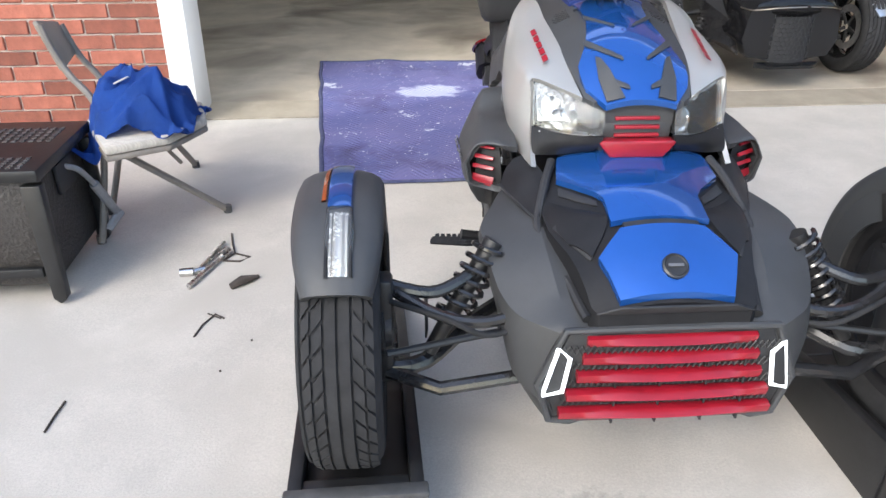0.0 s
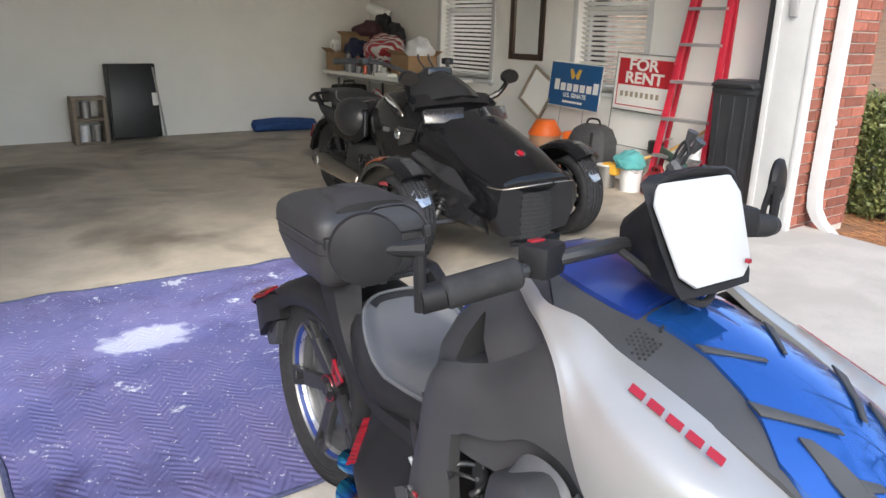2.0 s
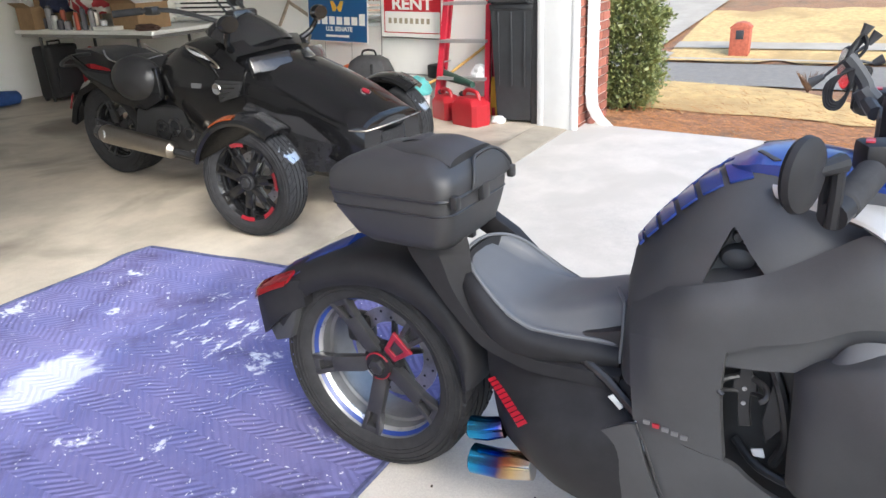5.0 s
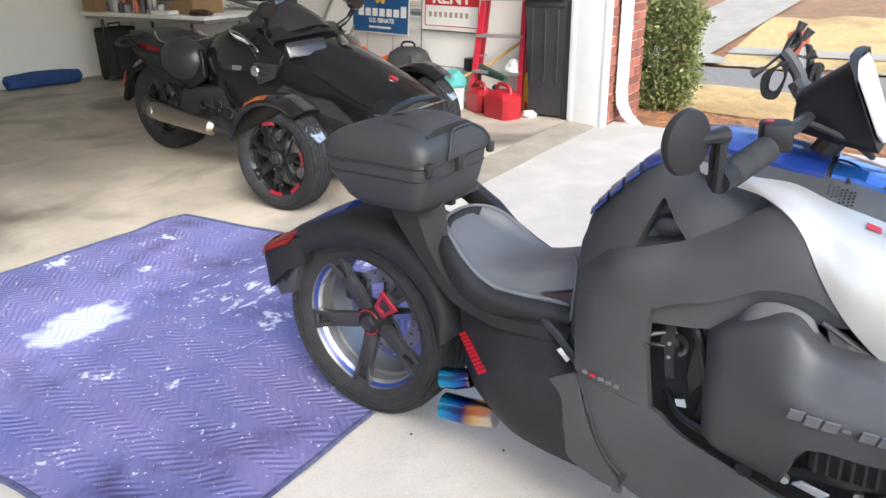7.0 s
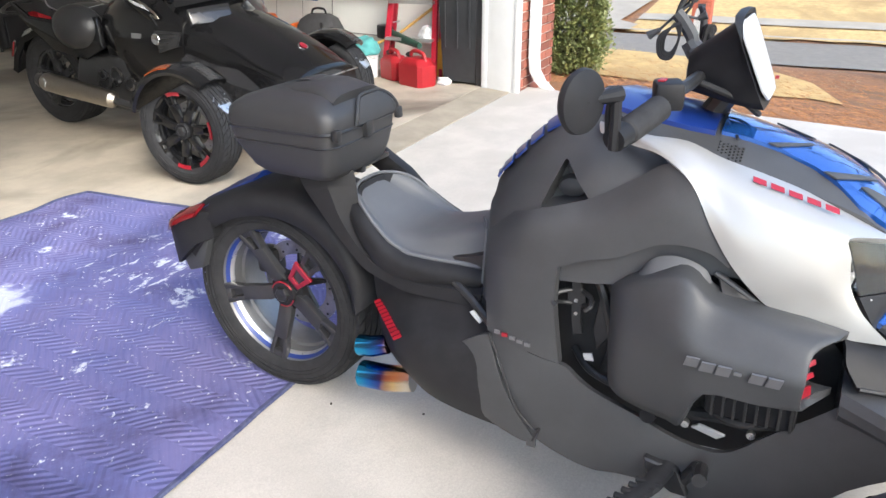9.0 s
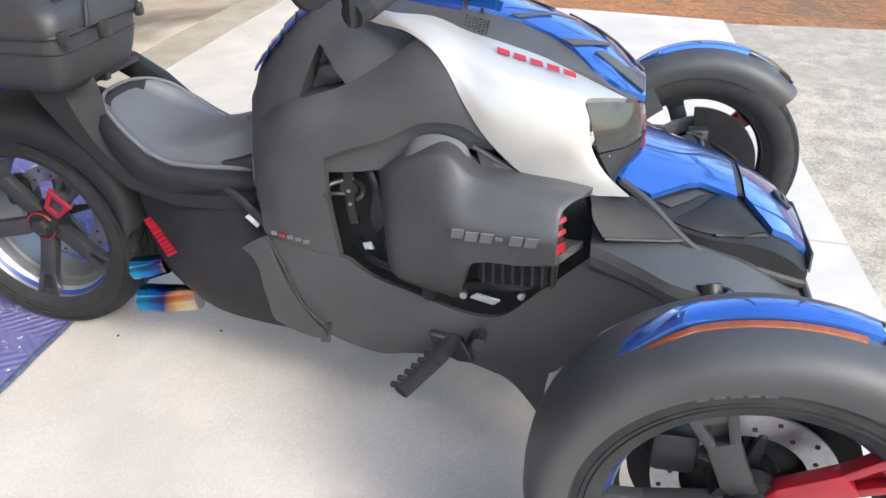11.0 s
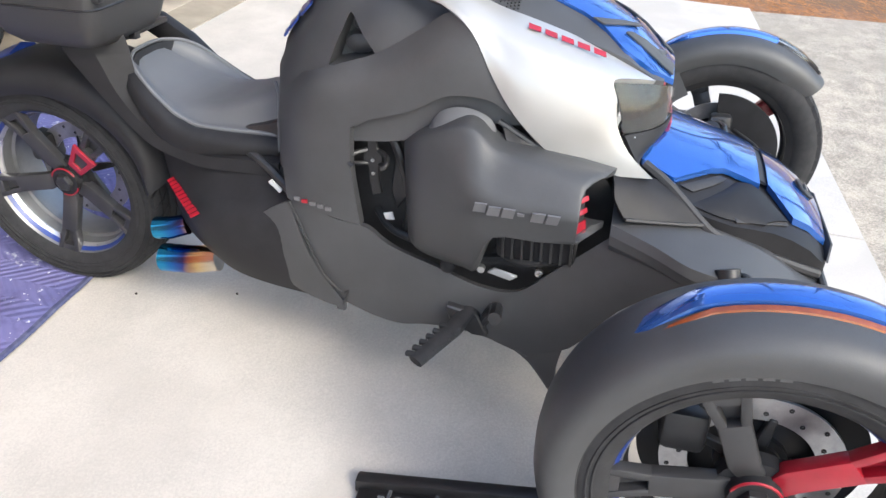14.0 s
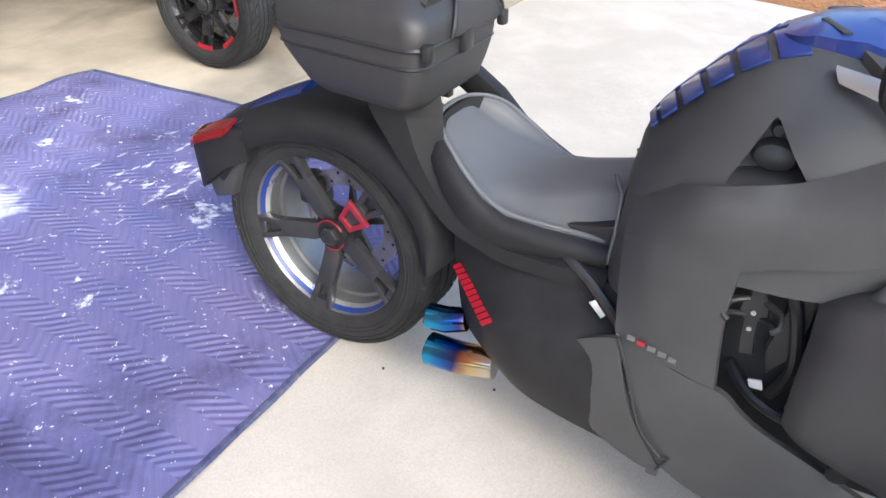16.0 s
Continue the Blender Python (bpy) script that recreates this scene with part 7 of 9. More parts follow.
    # saddle
    part("saddle", loft([[(w * u, y, z + (e if abs(u) > .5 else 0)) for u in (-1, -.75, -.4, 0, .4, .75, 1)] + [(w * .9, y, z - .09), (-w * .9, y, z - .09)] for y, w, z, e in ((-.62, .10, .80, 0), (-.50, .15, .76, .01), (-.34, .19, .735, .015), (-.20, .19, .76, .01), (-.14, .16, .80, 0), (.02, .14, .825, 0), (.20, .11, .82, 0))]), M_SEATBLACK, t, "black two-level vinyl saddle", 50)
    two("saddle_trim", lambda s: tube(smooth_path([(s * .12, -.60, .80), (s * .19, -.38, .752), (s * .195, -.22, .775), (s * .16, -.14, .825)], 4), .006, 6), M_CHROME)
    two("side_cover", lambda s: plate([(s * .17, -.62, .74), (s * .20, -.30, .70), (s * .19, -.02, .72), (s * .16, .16, .80), (s * .15, .05, .66), (s * .18, -.20, .52), (s * .20, -.50, .48), (s * .20, -.66, .56)], -.04 * s, .012), M_PIANO)
    part("engine", prism([(-.30, .22), (-.40, .50), (-.85, .52), (-1.25, .45), (-1.30, .22), (-.8, .17)], -.22, .22, .03), M_FRAME, t)
    for s in (-1, 1):
        for k in range(5):
            part("engine_fin", lathe([(0, .06 - .008 * k), (s * .012, .06 - .008 * k), (s * .012, .04 - .006 * k)], 16, centre=(s * (.222 + .004 * k), -.62 - .11 * (k % 3), .36 + .04 * (k % 2))), M_GLOSSBLACK, t)
        part("foot_peg", tube([(s * .22, -1.02, .30), (s * .38, -.98, .29)], .016, 8), M_RUBBER, t)
        part("swingarm", tube([(s * .13, -.55, .30), (s * .14, 0, .30)], .03, 8), M_FRAME, t)
        part("grab_rail", tube(smooth_path([(s * .13, .02, .80), (s * .17, .18, .78), (s * .13, .34, .72), (0, .38, .70)], 4), .012, 8), M_FRAME, t)
    o = [(-.34, .42), (-.27, .56), (-.12, .645), (.06, .66), (.22, .60), (.34, .48), (.40, .36)]
    l = [(-.31, .38), (-.24, .50), (-.11, .57), (.05, .58), (.19, .53), (.29, .42), (.33, .32)]
    rings = []
    for (oy, oz), (ly, lz) in zip(o, l):
        rings.append([(-.13, ly, lz), (-.135, (oy + ly) / 2, (oz + lz) / 2), (-.09, oy, oz), (0, oy, oz + .012), (.09, oy, oz), (.135, (oy + ly) / 2, (oz + lz) / 2), (.13, ly, lz), (.10, ly, lz + .01), (0, (oy + ly) / 2, (oz + lz) / 2 + .01), (-.10, ly, lz + .01)])
    part("rear_mudguard", loft(rings), M_PIANO, t)
    two("tail_lamp", lambda s: plate([(s * .09, .33, .53), (s * .135, .28, .53), (s * .135, .33, .43), (s * .09, .385, .43)], .012 * s, .003), M_TAIL, "dark red tail lamp")
    part("muffler", tube([(-.33, -.74, .285), (-.335, -.72, .29), (-.36, -.34, .345), (-.37, -.22, .365), (-.368, -.19, .37)], [.03, .052, .058, .058, .045], 24), M_TITAN, t, "brushed metal muffler")
    part("muffler_cap", tube([(-.368, -.20, .368), (-.372, -.15, .377)], [.056, .04], 24), M_GLOSSBLACK, t)
    part("muffler_mark", plate([(-.413, -.25, .40), (-.425, -.28, .375), (-.424, -.26, .345), (-.417, -.24, .36)], -.004, .001), M_PALE, t)
    part("exhaust_pipe", tube(smooth_path([(-.33, -.73, .285), (-.30, -.90, .25), (-.25, -1.05, .24), (-.2, -1.15, .26)], 4), .022, 10), M_FRAME, t)
    # a shorter nose end; a dark flank beside each front wheel; a round rider's cushion
    for ob in t.children:
        if ob.name.split(".")[0] in ("muffler", "muffler_cap", "muffler_mark", "exhaust_pipe"):
            ob.location = (0, -.06, -.01)
        if ob.name.split(".")[0] in ("nose_lip", "grille", "chin", "nose_vent", "badge"):
            ob.location = (0, .07, 0)
    two("flank", lambda s: loft([[(s * .24, -1.40, .62), (s * .36, -1.40, .56), (s * .37, -1.40, .30), (s * .24, -1.40, .22)], [(s * .25, -1.75, .56), (s * .38, -1.75, .46), (s * .38, -1.75, .26), (s * .25, -1.75, .20)], [(s * .24, -2.00, .44), (s * .31, -2.00, .38), (s * .31, -2.00, .24), (s * .24, -2.00, .18)]]), M_GLOSSBLACK)
    part("cushion", loft([[(.20 * c_ * k_, y, .70 + .09 * s_ * k_) for c_, s_ in [(math.cos(a_ * math.pi / 8), math.sin(a_ * math.pi / 8)) for a_ in range(16)]] for y, k_ in ((-.60, .45), (-.54, .8), (-.44, 1.0), (-.32, 1.05), (-.22, .95), (-.15, .6))]), M_SEATBLACK, t, "rounded black leather rider's cushion", 60)
    return t


black_trike()
# ---- on the driveway ----
def pad_mat():
    m = mat("quilted moving pad", (0.088, 0.100, 0.26), 0.95, var=0.18, scale=2.4, colour2=(0.165, 0.148, 0.31))
    n, l = m.node_tree.nodes, m.node_tree.links
    b = n["Principled BSDF"]; base = b.inputs["Base Color"].links[0].from_socket
    tc = n.new("ShaderNodeTexCoord")

    def blot(scale, lo, hi, detail, off):
        mp = n.new("ShaderNodeMapping"); mp.inputs["Location"].default_value = (off, off * 2, 0)
        l.new(tc.outputs["Object"], mp.inputs["Vector"])
        t = n.new("ShaderNodeTexNoise"); t.inputs["Scale"].default_value = scale; t.inputs["Detail"].default_value = detail; t.inputs["Distortion"].default_value = 0.4; t.inputs["Roughness"].default_value = 0.72
        l.new(mp.outputs[0], t.inputs["Vector"])
        r = n.new("ShaderNodeMapRange"); r.inputs[1].default_value = lo; r.inputs[2].default_value = hi
        l.new(t.outputs[0], r.inputs[0])
        return r.outputs[0]

    def over(mask, colour, src):
        mx = n.new("ShaderNodeMix"); mx.data_type = "RGBA"
        l.new(mask, mx.inputs[0]); l.new(src, mx.inputs[6]); mx.inputs[7].default_value = (*colour, 1)
        return mx.outputs[2]

    c = over(blot(1.9, .52, .70, 8, 3.1), (0.055, 0.05, 0.13), base)
    # one big dried paint blot with a ragged edge
    vm = n.new("ShaderNodeVectorMath"); vm.operation = "SUBTRACT"; vm.inputs[1].default_value = (0.34, 4.53, 0)
    l.new(tc.outputs["Object"], vm.inputs[0])
    sc = n.new("ShaderNodeVectorMath"); sc.operation = "MULTIPLY"; sc.inputs[1].default_value = (4.6, 7.5, 0); l.new(vm.outputs[0], sc.inputs[0])
    ln = n.new("ShaderNodeVectorMath"); ln.operation = "LENGTH"; l.new(sc.outputs[0], ln.inputs[0])
    nz = n.new("ShaderNodeTexNoise"); nz.inputs["Scale"].default_value = 14; nz.inputs["Detail"].default_value = 8; l.new(tc.outputs["Object"], nz.inputs["Vector"])
    ad = n.new("ShaderNodeMath"); ad.operation = "MULTIPLY_ADD"; ad.inputs[1].default_value = 1.6; l.new(nz.outputs[0], ad.inputs[0]); l.new(ln.outputs["Value"], ad.inputs[2])
    r = n.new("ShaderNodeMapRange"); r.inputs[1].default_value = 1.75; r.inputs[2].default_value = 1.45; l.new(ad.outputs[0], r.inputs[0])
    c = over(r.outputs[0], (0.37, 0.39, 0.53), c)
    c = over(blot(4.0, .605, .635, 12, 7.7), (0.50, 0.52, 0.62), c)
    # smeared paint gathered round one spot
    vm2 = n.new("ShaderNodeVectorMath"); vm2.operation = "SUBTRACT"; vm2.inputs[1].default_value = (0.90, 4.25, 0); l.new(tc.outputs["Object"], vm2.inputs[0])
    sc2 = n.new("ShaderNodeVectorMath"); sc2.operation = "MULTIPLY"; sc2.inputs[1].default_value = (2.4, 2.4, 0); l.new(vm2.outputs[0], sc2.inputs[0])
    ln2 = n.new("ShaderNodeVectorMath"); ln2.operation = "LENGTH"; l.new(sc2.outputs[0], ln2.inputs[0])
    mp2 = n.new("ShaderNodeMapping"); mp2.inputs["Rotation"].default_value = (0, 0, 0.7); mp2.inputs["Scale"].default_value = (1, 2.6, 1); l.new(tc.outputs["Object"], mp2.inputs["Vector"])
    nz2 = n.new("ShaderNodeTexNoise"); nz2.inputs["Scale"].default_value = 8; nz2.inputs["Detail"].default_value = 10; nz2.inputs["Roughness"].default_value = 0.7; l.new(mp2.outputs[0], nz2.inputs["Vector"])
    ad2 = n.new("ShaderNodeMath"); ad2.operation = "MULTIPLY_ADD"; ad2.inputs[1].default_value = -0.11; l.new(ln2.outputs["Value"], ad2.inputs[0]); l.new(nz2.outputs[0], ad2.inputs[2])
    r2 = n.new("ShaderNodeMapRange"); r2.inputs[1].default_value = 0.535; r2.inputs[2].default_value = 0.57; l.new(ad2.outputs[0], r2.inputs[0])
    c = over(r2.outputs[0], (0.52, 0.54, 0.63), c)
    c = over(blot(24, .655, .685, 5, 1.3), (0.62, 0.64, 0.72), c)
    c = over(blot(60, .69, .71, 2, 4.3), (0.66, 0.68, 0.75), c)
    l.new(c, b.inputs["Base Color"])
    # zig-zag stitching
    sp = n.new("ShaderNodeSeparateXYZ"); l.new(tc.outputs["Object"], sp.inputs[0])
    pp = n.new("ShaderNodeMath"); pp.operation = "PINGPONG"; pp.inputs[1].default_value = 0.075; l.new(sp.outputs[0], pp.inputs[0])
    wn_ = n.new("ShaderNodeTexNoise"); wn_.inputs["Scale"].default_value = 3.5; l.new(tc.outputs["Object"], wn_.inputs["Vector"])
    wa = n.new("ShaderNodeMath"); wa.operation = "MULTIPLY_ADD"; wa.inputs[1].default_value = 0.09; l.new(wn_.outputs[0], wa.inputs[0]); l.new(sp.outputs[1], wa.inputs[2])
    am = n.new("ShaderNodeMath"); am.operation = "ADD"; l.new(pp.outputs[0], am.inputs[0]); l.new(wa.outputs[0], am.inputs[1])
    ml = n.new("ShaderNodeMath"); ml.operation = "MULTIPLY"; ml.inputs[1].default_value = 2 * math.pi / 0.033; l.new(am.outputs[0], ml.inputs[0])
    sn = n.new("ShaderNodeMath"); sn.operation = "SINE"; l.new(ml.outputs[0], sn.inputs[0])
    bp = n.new("ShaderNodeBump"); bp.inputs["Strength"].default_value = 0.34; bp.inputs["Distance"].default_value = 0.006
    l.new(sn.outputs[0], bp.inputs["Height"]); l.new(bp.outputs[0], b.inputs["Normal"])
    return m


def moving_pad():
    t = empty("moving_blanket", pose(0, 0, 0), "paint-spattered purple quilted moving blanket spread on concrete", "blanket")
    FL, FR, BR, BL = Vector((-.24, 3.30)), Vector((1.52, 3.31)), Vector((1.37, 5.215)), Vector((-.335, 5.31))
    nx, ny = 44, 54

    def at(u, v):
        p = FL.lerp(FR, u).lerp(BL.lerp(BR, u), v)
        ex = .012 * noise.noise((u * 9, v * 9, 1)); p = p + Vector((ex, ex * .7)) * (1 if min(u, 1 - u, v, 1 - v) < .02 else 0)
        z = .008 + max(0, .016 * noise.noise((u * 6, v * 8, 2))) + (.012 * max(0, noise.noise((u * 4, 3, 0))) if v < .04 else 0)
        gz = max(drive_z(p.y) if p.y < 4.19 else (0 if p.y > 4.435 else -.02 + .02 * (p.y - 4.19) / .245), -.2)
        return (p.x, p.y, gz + z)
    b = bmesh.new()
    g = [[b.verts.new(at(i / nx, j / ny)) for j in range(ny + 1)] for i in range(nx + 1)]
    lo = [[b.verts.new(Vector(at(i / nx, j / ny)) - Vector((0, 0, .007))) for j in range(ny + 1)] for i in range(nx + 1)]
    for i in range(nx):
        for j in range(ny):
            b.faces.new((g[i][j], g[i + 1][j], g[i + 1][j + 1], g[i][j + 1]))
            b.faces.new((lo[i][j], lo[i][j + 1], lo[i + 1][j + 1], lo[i + 1][j]))
    for i in range(nx):
        b.faces.new((g[i][0], lo[i][0], lo[i + 1][0], g[i + 1][0])); b.faces.new((g[i][ny], g[i + 1][ny], lo[i + 1][ny], lo[i][ny]))
    for j in range(ny):
        b.faces.new((g[0][j], g[0][j + 1], lo[0][j + 1], lo[0][j])); b.faces.new((g[nx][j], lo[nx][j], lo[nx][j + 1], g[nx][j + 1]))
    part("quilt", b, pad_mat(), t, smooth=60)
    M_EDGE = mat("navy edge binding", (0.02, 0.025, 0.09), 0.9, var=0.4, scale=40, colour2=(0.10, 0.11, 0.18))
    for a, c in (((0, 0), (1, 0)), ((1, 0), (1, 1)), ((1, 1), (0, 1)), ((0, 1), (0, 0))):
        pts = [Vector(at(a[0] + (c[0] - a[0]) * k / 40, a[1] + (c[1] - a[1]) * k / 40)) for k in range(41)]
        part("edge_binding", tube(pts, .011, 6, flat=.6), M_EDGE, t, "dark navy binding")


moving_pad()

M_RAMP = mat("black ramp plastic", (0.014, 0.014, 0.015), 0.38, var=0.3, scale=25, bump=0.06, bscale=200)
M_DUSTY = mat("worn ramp edge", (0.06, 0.06, 0.062), 0.5, var=0.3, scale=30)


def ramp(x0, x1):
    t = empty("service_ramp", pose(0, 0, 0), "black plastic wheel ramp with raised side rails on concrete", "ramp", "wheel ramps")
    zf, zb = drive_z(1.44), drive_z(2.33)
    top = .012
    prof = [(1.44, zf), (1.44, top + .045), (1.47, top + .045), (1.50, top + .005), (1.80, top), (2.33, zb + .018), (2.33, zb)]
    part("deck", prism(prof, x0 + .03, x1 - .03, .004), M_RAMP, t)
    for xa in (x0, x1 - .03):
        part("side_rail", prism([(1.435, zf), (1.435, top + .055), (1.80, top + .03), (2.34, zb + .035), (2.34, zb)], xa, xa + .03, .005), M_RAMP, t)
    part("front_lip", box(x0 - .008, x1 + .008, 1.405, 1.44, top + .035, top + .055, .006), M_DUSTY, t)
    part("front_panel", box(x0 + .005, x1 - .005, 1.41, 1.435, zf, top + .035, .004), M_RAMP, t)
    for x in (x0 + .07, x1 - .07):
        part("foot_recess", lathe([(0, .001), (0, .03), (.004, .03)], 16, centre=(0, 0, 0)), M_MESH, t).matrix_basis = Matrix.Translation((x, 1.408, zf + .05)) @ Matrix.Rotation(radians(-90), 4, "Z")
    for k in range(12):
        y = 1.86 + .038 * k
        z = top + (zb + .018 - top) * (y - 1.8) / .53
        for x in (x0 + .05, x1 - .05):
            part("grip_nub", box(x - .004, x + .004, y - .010, y + .006, z, z + .006, .002, 1), M_DUSTY, t)
    for k in range(5):
        y = 1.86 + .10 * k
        z = top + (zb + .018 - top) * (y - 1.8) / .53
        part("cross_rib", box(x0 + .03, x1 - .03, y - .004, y + .004, z - .002, z + .004, .001, 1), M_DUSTY, t)


ramp(-.215, .065)
ramp(1.085, 1.365)


def folding_chair():
    """Grey folding chair, seen from its open front."""
    M_TAUPE = mat("taupe enamelled steel", (0.20, 0.18, 0.16), 0.45, var=0.15, scale=20)
    M_SEATF = mat("striped seat fabric", (0.42, 0.39, 0.35), 0.9, var=0.25, scale=30, stretch=(1, 8, 1))
    z0 = drive_z(3.2)
    t = empty("folding_chair", pose(-1.0, 3.25, z0, 0, 0, 0), "grey steel folding chair with a worn fabric seat", "chair")

    def p(x, y, z):
        return Vector((x + 1.0, y - 3.25, z - z0))
    seat = [(-1.03, 2.96, .372), (-.89, 2.70, .36), (-.70, 2.79, .365), (-.61, 2.97, .37), (-.66, 3.16, .375), (-.98, 3.22, .38)]
    part("seat", plate([p(*q) for q in seat], -.035, .012), M_SEATF, t)
    part("seat_frame", plate([p(*q) - Vector((0, 0, .036)) for q in seat], -.02, .006), M_TAUPE, t)
    part("leg", tube(smooth_path([p(-1.115, 2.98, .70), p(-1.09, 2.98, .61), p(-1.055, 2.98, .53), p(-.98, 2.96, .42), p(-.98, 2.93, .25), p(-1.02, 2.84, drive_z(2.84) + .01)], 5), .013, 8), M_TAUPE, t)
    part("leg", tube(smooth_path([p(-1.15, 3.25, .65), p(-1.11, 3.25, .54), p(-1.05, 3.25, .45), p(-1.0, 3.22, .36), p(-1.0, 3.18, .22), p(-1.06, 3.10, drive_z(3.10) + .01)], 5), .013, 8), M_TAUPE, t)
    part("leg", tube([p(-.95, 2.86, .32), p(-.605, 3.08, drive_z(3.08) + .012)], .013, 8), M_TAUPE, t)
    part("leg", tube([p(-.90, 3.22, .34), p(-.82, 3.55, drive_z(3.55) + .012)], .013, 8), M_TAUPE, t)
    part("brace", tube([p(-.92, 3.20, .28), p(-.87, 3.50, .0)], .009, 8), M_TAUPE, t)
    for q in ((-.605, 3.08), (-.82, 3.55), (-1.03, 2.86), (-1.06, 3.10)):
        part("foot_cap", tube([p(q[0], q[1], drive_z(q[1])), p(q[0], q[1], drive_z(q[1]) + .03)], .017, 8), M_DUSTY, t)
    part("backrest", plate([p(-1.12, 2.985, .715), p(-1.155, 3.245, .665), p(-1.115, 3.245, .545), p(-1.065, 2.985, .545)], .02, .008), M_TAUPE, t)


folding_chair()


def cloth():
    M_CLOTH = mat("royal blue cotton", (0.018, 0.075, 0.34), 0.9, var=0.25, scale=7, bump=0.15, bscale=250)
    b = bmesh.new()
    nx, ny = 60, 60

    def drape(u, v):
        r = min(1, math.hypot(u, v))
        w = noise.noise((u * 1.3, v * 1.3, 4))
        fold = .060 * (.6 - abs(math.sin(4.2 * (u * .75 + v * .55) + 3.4 * w))) * (.65 + .5 * noise.noise((u * 2, v * 2, 8)))
        fold += .034 * (.6 - abs(math.sin(6 * (u * .4 - v * .8) + 4 * noise.noise((u * 1.7, v * 1.7, 3)))))
        h = .145 * (1 - r ** 3.2) + .05 * noise.noise((u * 1.6, v * 1.6, 5)) + fold * (1 - .4 * r) + .005 * noise.noise((u * 14, v * 14, 2))
        x = -.835 + .205 * u + .03 * noise.noise((u * 2, v * 2, 1)); y = 2.965 + .19 * v + .03 * noise.noise((u * 2, v * 2, 7))
        z = .385 + h
        over = -.88 * (x + 1.03) - .475 * (y - 2.96) + .03
        if over > 0:
            z -= min(.10, 2.2 * over)
        if v > .3 and r > .9:
            z -= .3 * (r - .9)
        return x, y, z
    g = [[b.verts.new(drape(i / nx * 2 - 1, j / ny * 2 - 1)) for j in range(ny + 1)] for i in range(nx + 1)]
    for i in range(nx):
        for j in range(ny):
            b.faces.new((g[i][j], g[i + 1][j], g[i + 1][j + 1], g[i][j + 1]))
    bm = bmesh.ops.solidify(b, geom=b.faces[:], thickness=.006)
    tagged(part("blue_cloth", b, M_CLOTH, smooth=70), "crumpled royal blue cloth heaped on the chair", "cloth")
    tagged(part("paper_slip", merge(None, box(-.03, .03, -.005, .005, 0, .003), Matrix.Translation(Vector(drape(-.22, -.15)) + Vector((0, 0, .014))) @ Matrix.Rotation(radians(50), 4, "Z") @ Matrix.Rotation(radians(-12), 4, "Y")), M_PALE), "thin white strip lying on the blue cloth", "strip")


cloth()


def patio_box():
    M_WICK = mat("dark brown wicker", (0.03, 0.026, 0.024), 0.5, var=0.4, scale=60, bump=0.6, bscale=90)
    z = drive_z(2.6)
    t = empty("patio_table", pose(-1.40, 2.69, z), "low dark wicker patio box table with a perforated top", "table")
    h = .46
    part("body", box(-.36, .36, -.22, .20, .06, h - .04, .006), M_WICK, t)
    part("top_rim", box(-.40, .40, -.25, .23, h - .04, h, .008), M_RAMP, t)
    b = bmesh.new()
    for i in range(26):
        for j in range(5):
            box(-.34 + i * .027, -.326 + i * .027, .06 + j * .03 - .05, .078 + j * .03 - .05, h, h + .0035, 0, bm=b)
            box(-.34 + i * .027, -.326 + i * .027, -.23 + j * .02, -.218 + j * .02, h, h + .0035, 0, bm=b)
    tagged(part("perforation", b, M_DUSTY, t), kind="stuff")
    part("top_hole", lathe([(0, .001), (0, .018), (.003, .018)], 16), M_MESH, t).matrix_basis = Matrix.Translation((.16, -.06, h + .001)) @ Matrix.Rotation(radians(-90), 4, "Y")
    for x in (-.37, .37):
        for y in (-.23, .21):
            part("leg", prism([(x - .03, h - .05), (x + .03, h - .05), (x + .022, .02), (x, -.0), (x - .022, .02)], y - .02, y + .02, .006, axis="y"), M_RAMP, t)
    for y in (-.235, .215):
        part("skirt", box(-.34, .34, y - .012, y + .012, .10, .13, .004), M_RAMP, t)
    part("side_handle", box(.362, .375, -.06, .08, .30, .40, .004), M_MESH, t)


patio_box()


def gas_hose():
    M_HOSE = mat("grey hose plastic", (0.26, 0.26, 0.27), 0.4, var=0.15, scale=30)
    t = empty("gas_hose", pose(0, 0, 0), "grey gas hose hanging from the side of the wicker box", "hose")
    part("hose", tube(smooth_path([(-1.035, 2.70, .300), (-1.005, 2.735, .275), (-.995, 2.785, .222), (-.988, 2.825, .170), (-.978, 2.860, .105)], 4), .010, 8), M_HOSE, t)
    part("sleeve", tube(smooth_path([(-.991, 2.812, .188), (-.986, 2.835, .150), (-.972, 2.872, .080), (-.965, 2.89, .045)], 3), [.017] * 6 + [.015] * 3 + [.013], 10), M_HOSE, t)
    part("fitting", tube([(-.955, 2.91, .035), (-.972, 2.885, .02), (-.995, 2.86, -.015)], [.014, .017, .013], 10), M_HOSE, t)


gas_hose()
M_TOOL = mat("chromed tool steel", (0.55, 0.54, 0.53), 0.25, metal=1.0, var=0.15, scale=40)


def lying(name, pts, r, material, label, cat, extra=()):
    t = empty(name, pose(0, 0, 0), label, cat)
    part("shaft", tube([Vector((x, y, drive_z(y) + z)) for x, y, z in pts], r, 10), material, t)
    for nm, a, c, rad in extra:
        part(nm, tube([Vector((a[0], a[1], drive_z(a[1]) + a[2])), Vector((c[0], c[1], drive_z(c[1]) + c[2]))], rad, 14), material, t)


